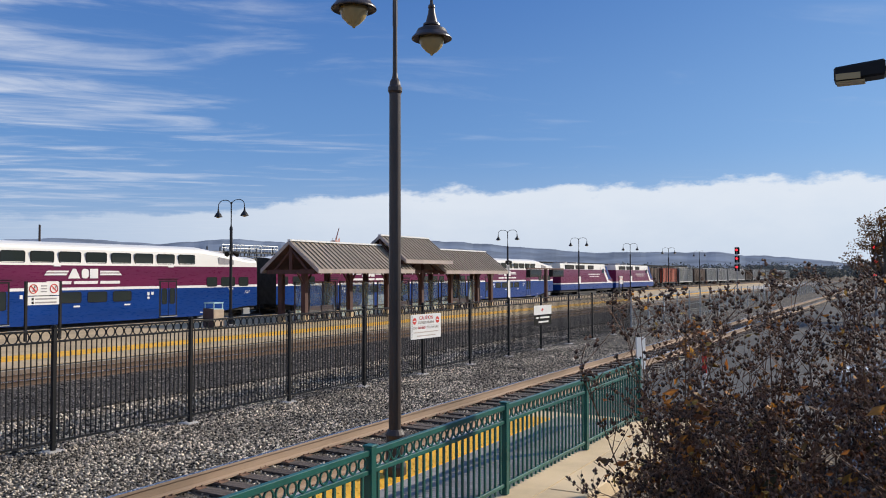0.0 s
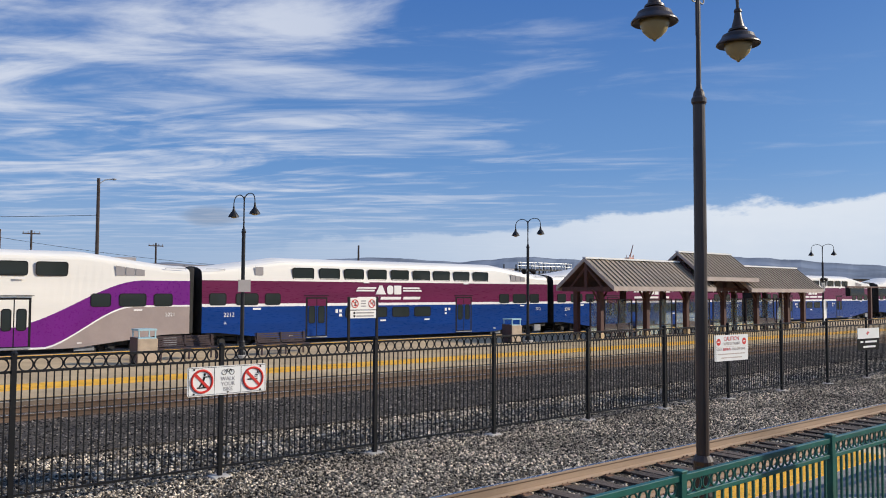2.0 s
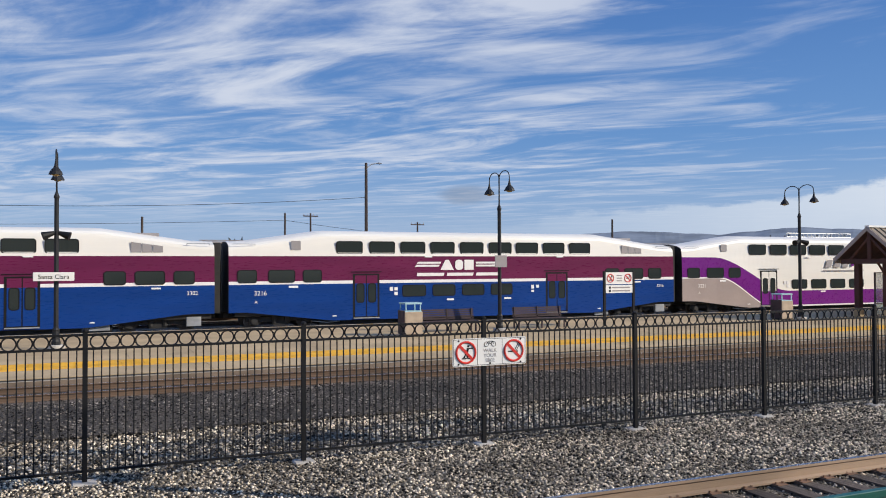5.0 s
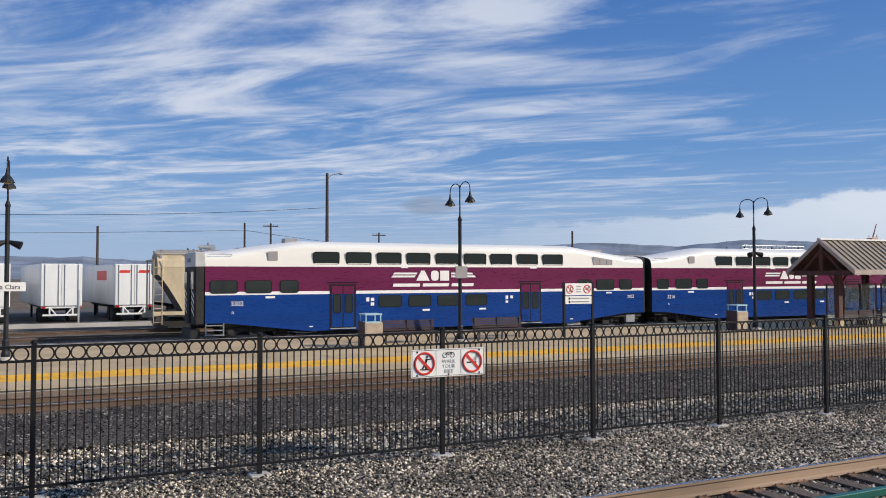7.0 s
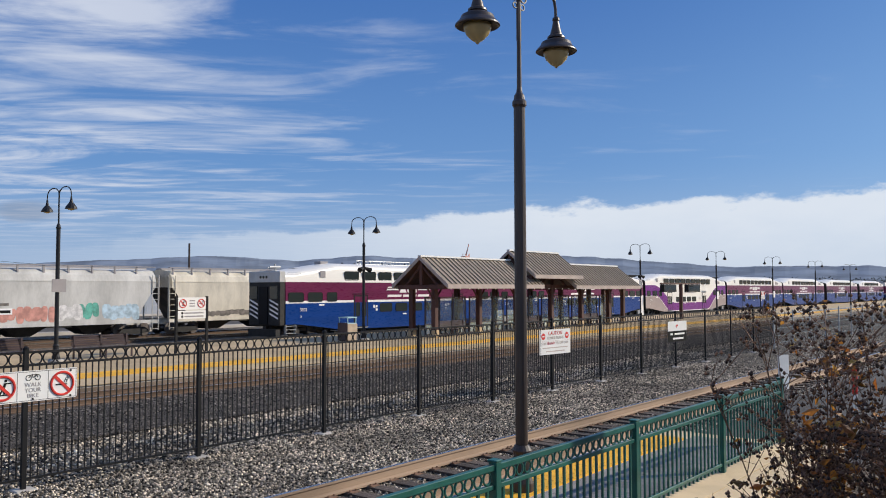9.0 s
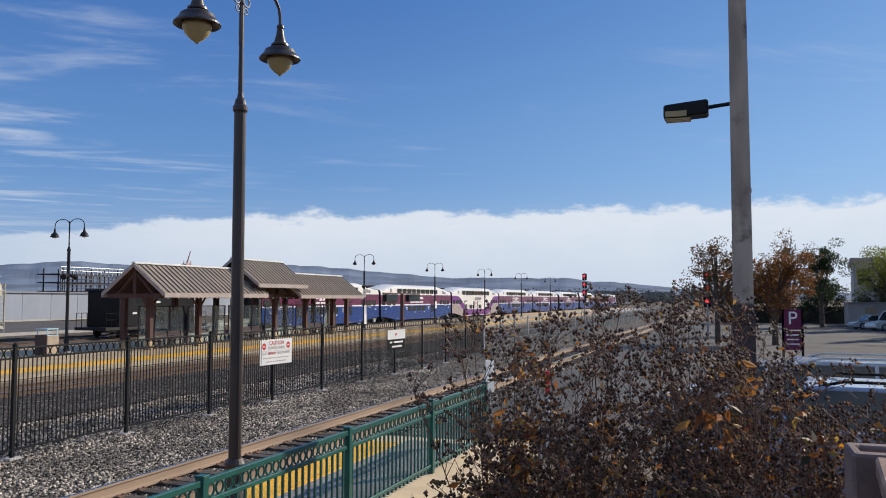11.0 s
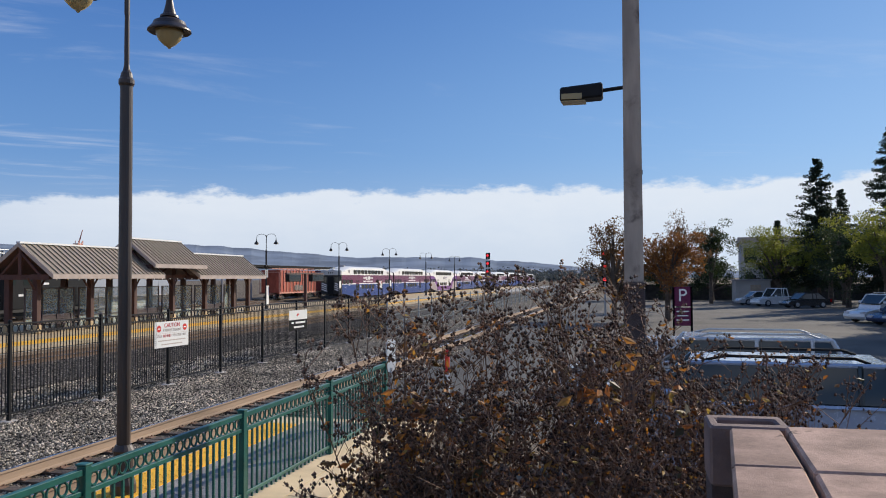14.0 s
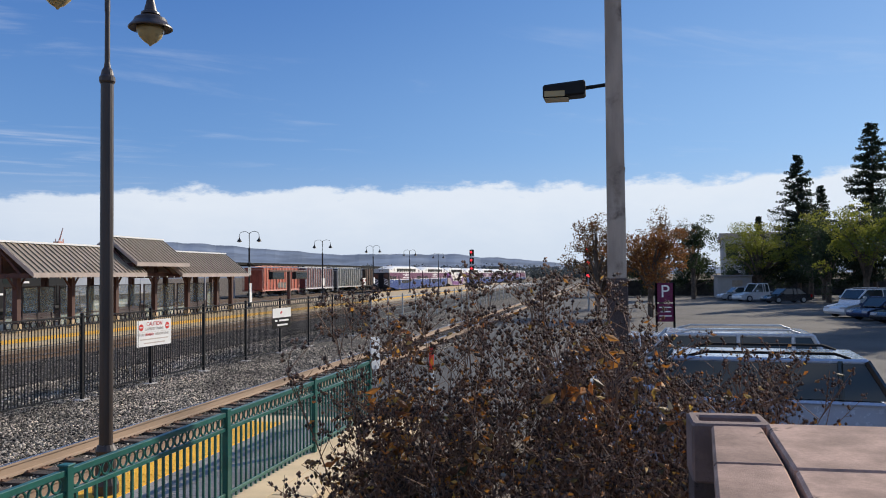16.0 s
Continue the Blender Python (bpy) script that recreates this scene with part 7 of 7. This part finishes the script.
def switcher():
    """Black diesel locomotive with a tall cab, lower hood and railed walkways."""
    c = thing("switcher_locomotive", (49.6, 45.12, 0), "black diesel switching locomotive with end railings", "locomotive")
    part("cab", Shape().box(1.2, 4.6, -1.5, 1.5, 0.95, 3.68), BLACKCAR, c, bevel=0.05)
    part("cab_roof", Shape().prism([(1.05, 3.68), (4.75, 3.68), (4.6, 3.84), (1.2, 3.84)], -1.56, 1.56), BLACKCAR, c)
    hood = part("hood", Shape().box(4.6, 11.2, -0.95, 0.95, 0.95, 3.2), BLACKCAR, c, bevel=0.08)
    for k in range(6):
        part("hood_door", Shape().box(4.85 + k, 5.75 + k, -0.975, -0.94, 1.2, 2.6), BLACKCAR, hood, bevel=0.01)
    part("exhaust_stack", Shape().lathe([(0.16, 3.2), (0.14, 3.5), (0.18, 3.55)], 10, (8.0, 0, 0)), BLACKCAR, hood)
    part("frame", Shape().box(-0.1, 12.3, -1.45, 1.45, 0.72, 0.95), UNDER, c)
    post = Shape().cyl((0, 0, 0.95), (0, 0, 2.0), 0.03, 0.03, 6).mesh("railing_post", BLACKCAR)
    for y in (-1.4, 1.4):
        for x in (0.0, 0.55, 1.1, 5.0, 6.3, 7.6, 8.9, 10.2, 11.3, 12.2):
            part("railing_post", post, None, c, at=(x, y, 0))
        for xa, xb in ((0.0, 1.1), (4.7, 12.2)):
            for z in (1.5, 2.0):
                part("handrail", Shape().cyl((xa, y, z), (xb, y, z), 0.025, 0.025, 6), BLACKCAR, c)
    for xa, xb in ((0.1, 1.0), (11.3, 12.2)):
        part("step", Shape().box(xa, xb, -1.5, -1.2, 0.35, 0.4), UNDER, c)
        part("step", Shape().box(xa, xb, -1.5, -1.2, 0.6, 0.64), UNDER, c)
    for x in (2.0, 3.6):
        w = part("window", WIN["end_b"][0], None, c, at=(x, -1.502, 2.75))
        part("pane", WIN["end_b"][1], None, w)
    for x, z, w in ((1.5, 2.2, 0.18), (2.7, 1.9, 0.5), (5.9, 2.75, 0.7)):
        part("notice_plate", Shape().box(x, x + w, -1.515 if x < 4 else -0.99, -0.9, z, z + 0.16), STRIPE, c)
    for bx in (2.6, 9.6):
        part("truck_frame", Shape().box(bx - 1.6, bx + 1.6, -1.14, -1.0, 0.42, 0.7), UNDER, c)
        for sx in (-1.1, 1.1):
            part("wheelset", WHEELSET, None, c, at=(bx + sx, 0, 0.58))
    part("fuel_tank", Shape().box(4.8, 7.4, -1.2, 1.2, 0.3, 0.72), UNDER, c, bevel=0.06)


BLACKCAR = mat("black_rail_car_paint", (0.008, 0.0085, 0.010), 0.45, spec=0.2, var=0.3, scale=1.0)
warehouse()
switcher()


def crane():
    c = thing("construction_crane", (200.7, 149.0, 0), "distant orange lattice construction crane", "crane")
    m, o = Shape(), 0.7
    for sx in (-o, o):
        for sy in (-o, o):
            m.cyl((sx, sy, 0), (sx, sy, 14.0), 0.09, 0.09, 4)
    for k in range(8):
        a, b = (-o, o) if k % 2 else (o, -o)
        m.cyl((a, -o, 1.75 * k), (b, -o, 1.75 * k + 1.75), 0.1, 0.1, 4)
    part("mast", m, PALERED, c)
    part("jib", Shape().cyl((0, 0, 13.6), (0.9, -0.4, 17.0), 0.22, 0.12, 5), PALERED, c)
    part("cab", Shape().box(-1.6, 0.4, -0.9, 0.9, 11.6, 13.2), PALERED, c, bevel=0.1)


crane()
TRAILERW = mat("white_trailer_panel", (0.74, 0.74, 0.72), 0.45, var=0.06, scale=0.8, stretch=(1, 1, 0.4))


def trailer(x, y, turn, mark):
    t = thing("semi_trailer", Matrix.Translation((x, y, 0)) @ pose(0, 0, 0, 0, 0, turn), "white box semi-trailer parked with its doors to the tracks", "trailer", "parked semi-trailers")
    part("box", Shape().box(-1.3, 1.3, 0.05, 14.5, 1.15, 4.05), TRAILERW, t, bevel=0.03)
    for sx in (-0.64, 0.64):
        d = part("door", Shape().box(sx - 0.62, sx + 0.62, 0, 0.05, 1.2, 4.0), TRAILERW, t)
        for o in (-0.4, 0.45):
            part("lock_rod", Shape().cyl((sx + o * (1 if sx < 0 else -1), -0.03, 1.2), (sx + o * (1 if sx < 0 else -1), -0.03, 4.0), 0.022, 0.022, 6), EQUIP, d)
        if mark:
            part("logo_bar", Shape().prism([(sx - 0.42, 3.42), (sx + 0.3, 3.42), (sx + 0.42, 3.62), (sx - 0.3, 3.62)], -0.006, 0.0), RED, d, "red logo bar")
    if mark:
        part("logo_bar", Shape().box(-1.31, -1.296, 3.2, 7.2, 2.9, 3.6), RED, t, "red logo bar")
    fr = Shape().box(-1.25, 1.25, 0.1, 0.25, 1.02, 1.15).box(-1.15, 1.15, 0.05, 0.17, 0.5, 0.62)
    for a, b in ((-0.7, -0.3), (0.7, 0.3)):
        fr.cyl((a, 0.11, 1.05), (b, 0.11, 0.58), 0.05, 0.05, 6)
    for sx in (-0.72, 0.72):
        fr.box(sx - 0.05, sx + 0.05, 0.05, 0.17, 0.6, 1.05)
    part("rear_guard", fr, TRAILERW, t)
    for sx in (-1.1, 1.1):
        part("tail_light", Shape().box(sx - 0.12, sx + 0.12, 0.02, 0.1, 1.03, 1.12), REDLENS, t)
    for sx in (-0.95, 0.95):
        for yy in (1.6, 2.9):
            part("wheel", Shape().cyl((sx - 0.28, yy, 0.5), (sx + 0.28, yy, 0.5), 0.5, 0.5, 14), TYRE, t)
    part("chassis", Shape().box(-0.6, 0.6, 0.3, 14.2, 0.85, 1.15), UNDER, t)
    part("landing_gear", Shape().box(-0.8, -0.65, 11.5, 11.7, 0, 0.9).box(0.65, 0.8, 11.5, 11.7, 0, 0.9), UNDER, t)


for k, (x, m) in enumerate(((-7.9, False), (-3.3, False), (1.1, False), (5.75, True), (10.0, False), (14.3, True), (18.8, False))):
    trailer(x, 62.0, 6, m)
setting("yard_pavement", Shape().box(-120, 90, 57.0, 90, -0.3, 0.01), ASPHALT, "worn yard pavement behind the tracks", "asphalt")
setting("yard_kerb", Shape().box(-120, 95, 56.2, 56.9, -0.3, 0.25), CONCRETE, "pale concrete kerb strip along the yard", "kerb")
for x in (2.0, 8.5, -4.5, 15.0):
    b = thing("yard_bollard", (x, 57.6, 0), "thin pale marker pole at the yard edge", "marker post", "yard marker poles")
    part("pole", Shape().cyl((0, 0, 0), (0, 0, 2.3), 0.06, 0.06, 8), GALV, b)


def utility_pole(x, y, h, kind, label):
    p = thing("utility_pole", (x, y, 0), label, "utility pole", "utility poles beyond the yard")
    part("pole", Shape().cyl((0, 0, 0), (0, 0, h), 0.13 if kind == "plain" else 0.18, 0.10 if kind == "plain" else 0.13, 8), TIMBERPOLE, p)
    if kind == "lamp":
        part("arm", Shape().tube([(0, 0, h - 0.5), (0.5, 0, h - 0.1), (1.0, 0, h)], 0.05, 6), GALV, p)
        part("lamp_head", Shape().lathe([(0.05, 0.12), (0.22, 0.05), (0.25, 0.0), (0.1, -0.06)], 10, (1.25, 0, h)), GALV, p)
    elif kind == "cross":
        part("crossarm", Shape().box(-1.1, 1.1, -0.07, 0.07, h - 0.5, h - 0.35), TIMBERPOLE, p)
        for sx in (-1.0, -0.4, 0.4, 1.0):
            part("insulator", Shape().cyl((sx, 0, h - 0.35), (sx, 0, h - 0.12), 0.05, 0.04, 6), LOGOGREY, p)


utility_pole(22.74, 70.9, 12.4, "lamp", "tall dark timber pole with a street lamp head")
utility_pole(51.2, 73.9, 8.0, "plain", "short dark timber pole")
utility_pole(4.2, 78.0, 7.6, "plain", "short dark timber pole")
utility_pole(19.6, 90.0, 9.0, "plain", "short dark timber pole")
utility_pole(30.0, 120.0, 11.0, "cross", "distant utility pole with a crossarm")
utility_pole(47.0, 120.0, 10.0, "cross", "distant utility pole with a crossarm")
utility_pole(-25.0, 78.0, 11.0, "cross", "distant utility pole with a crossarm")


def wire(a, b, sag):
    cu = bpy.data.curves.new("wire", "CURVE")
    cu.dimensions, cu.bevel_depth = "3D", 0.018
    cu.materials.append(INK)
    sp = cu.splines.new("POLY")
    sp.points.add(20)
    for k in range(21):
        t = k / 20
        p = Vector(a).lerp(Vector(b), t)
        sp.points[k].co = (p.x, p.y, p.z - sag * 4 * t * (1 - t), 1)
    tagged(new("overhead_wire", cu), "thin dark overhead wire between poles", "wire", "overhead wires")


wire((22.7, 70.9, 9.3), (-40, 74, 9.4), 1.4)
wire((-60, 90, 7.5), (19.6, 90, 8.2), 0.7)
wire((19.6, 90, 8.2), (60, 100, 6.0), 0.6)


# ---- hills and far woods ----
HILL_T = [(-40, 1.2), (-5, 1.5), (5, 1.2), (15, 1.6), (28, 1.9), (36, 2.35), (42, 2.0), (47, 2.5), (53, 1.9), (60, 2.35), (66, 1.95), (71, 1.5), (79, 1.45), (84, 1.0), (88, 0.6), (95, 0.45), (140, 0.5)]


def hills(name, dist, k, m, seed):
    s = Shape()
    n = 0
    az = -40.0
    cols = []
    while az <= 140:
        e = line_table(az, HILL_T) * k
        e += (noise.noise((az * 0.22, seed, 0)) * 0.22 + noise.noise((az * 0.6, seed, 3)) * 0.10 + noise.noise((az * 1.6, seed, 6)) * 0.045) * k
        cols.append((az, max(0.12, e)))
        az += 0.3
    rows = 6
    for az, e in cols:
        for j in range(rows):
            d = dist + 900 * j / (rows - 1)
            h = (dist + 900) * math.tan(radians(e)) * (j / (rows - 1)) ** 1.2 + 3.1 * j / (rows - 1)
            h += 7 * noise.noise((az * 0.3, j * 0.8, seed + 2)) * (1 if 0 < j < rows - 1 else 0)
            s.v.append((d * math.sin(radians(az)), d * math.cos(radians(az)), h - 2))
    for i in range(len(cols) - 1):
        for j in range(rows - 1):
            a = i * rows + j
            s.f.append((a, a + 1, a + rows + 1, a + rows))
            s.mi.append(0)
    setting(name, s, m, "hazy blue-grey range of bare hills", "hills")


# distance haze is mixed into the hillside colour
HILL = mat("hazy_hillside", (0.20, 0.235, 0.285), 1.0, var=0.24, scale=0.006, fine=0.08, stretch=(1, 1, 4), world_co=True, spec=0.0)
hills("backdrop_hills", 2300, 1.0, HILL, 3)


def far_woods():
    rng, pr = np.random.default_rng(77), random.Random(77)
    cen, siz = [], []
    for _ in range(260):
        az = pr.uniform(73, 92)
        d = pr.uniform(420, 600)
        h = pr.uniform(2, 11)
        cen.append((d * math.sin(radians(az)), d * math.cos(radians(az)), h * 0.55))
        siz.append(h * 0.5)
    for az, d, h in ((9.0, 150, 8.0), (11.5, 150, 7.5), (13.0, 155, 6.5), (2.0, 170, 6.0), (-3, 170, 6.0), (18, 160, 6.5), (24, 180, 7)):
        for _ in range(5):
            cen.append((d * math.sin(radians(az + pr.uniform(-0.5, 0.5))), d * math.cos(radians(az)), h * pr.uniform(0.3, 0.8)))
            siz.append(h * 0.28)
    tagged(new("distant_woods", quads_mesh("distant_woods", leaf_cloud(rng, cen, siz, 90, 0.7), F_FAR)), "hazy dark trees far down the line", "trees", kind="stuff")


# leaf tones greyed and blued to carry the distance haze
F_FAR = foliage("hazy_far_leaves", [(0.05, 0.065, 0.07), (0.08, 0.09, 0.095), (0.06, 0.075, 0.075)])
far_woods()


# ---- motion ----
def tail_at(t):
    for (ta, xa), (tb, xb) in zip(TAIL, TAIL[1:]):
        if t <= tb:
            return xa + (xb - xa) * (t - ta) / (tb - ta)
    return TAIL[-1][1]


def motions():
    ahead = [CAR_L * i for i in range(5)] + [130.6, 158.0, 186.0, 209.4]
    for d, car in zip(ahead, TRAIN + LOCOS):
        walk(car, [(t, pose(x + d, TRACK_Y, 0)) for t, x in TAIL])
    # wheels roll on their axles in the last four coaches
    start = tail_at(0)
    for ob, x in WHEELS[:N_SPIN]:
        walk(ob, [(t / 30, pose(x, 0, 0.58, 0, math.degrees((tail_at(t / 30) - start) / 0.42) % 360)) for t in range(0, 481)])


motions()
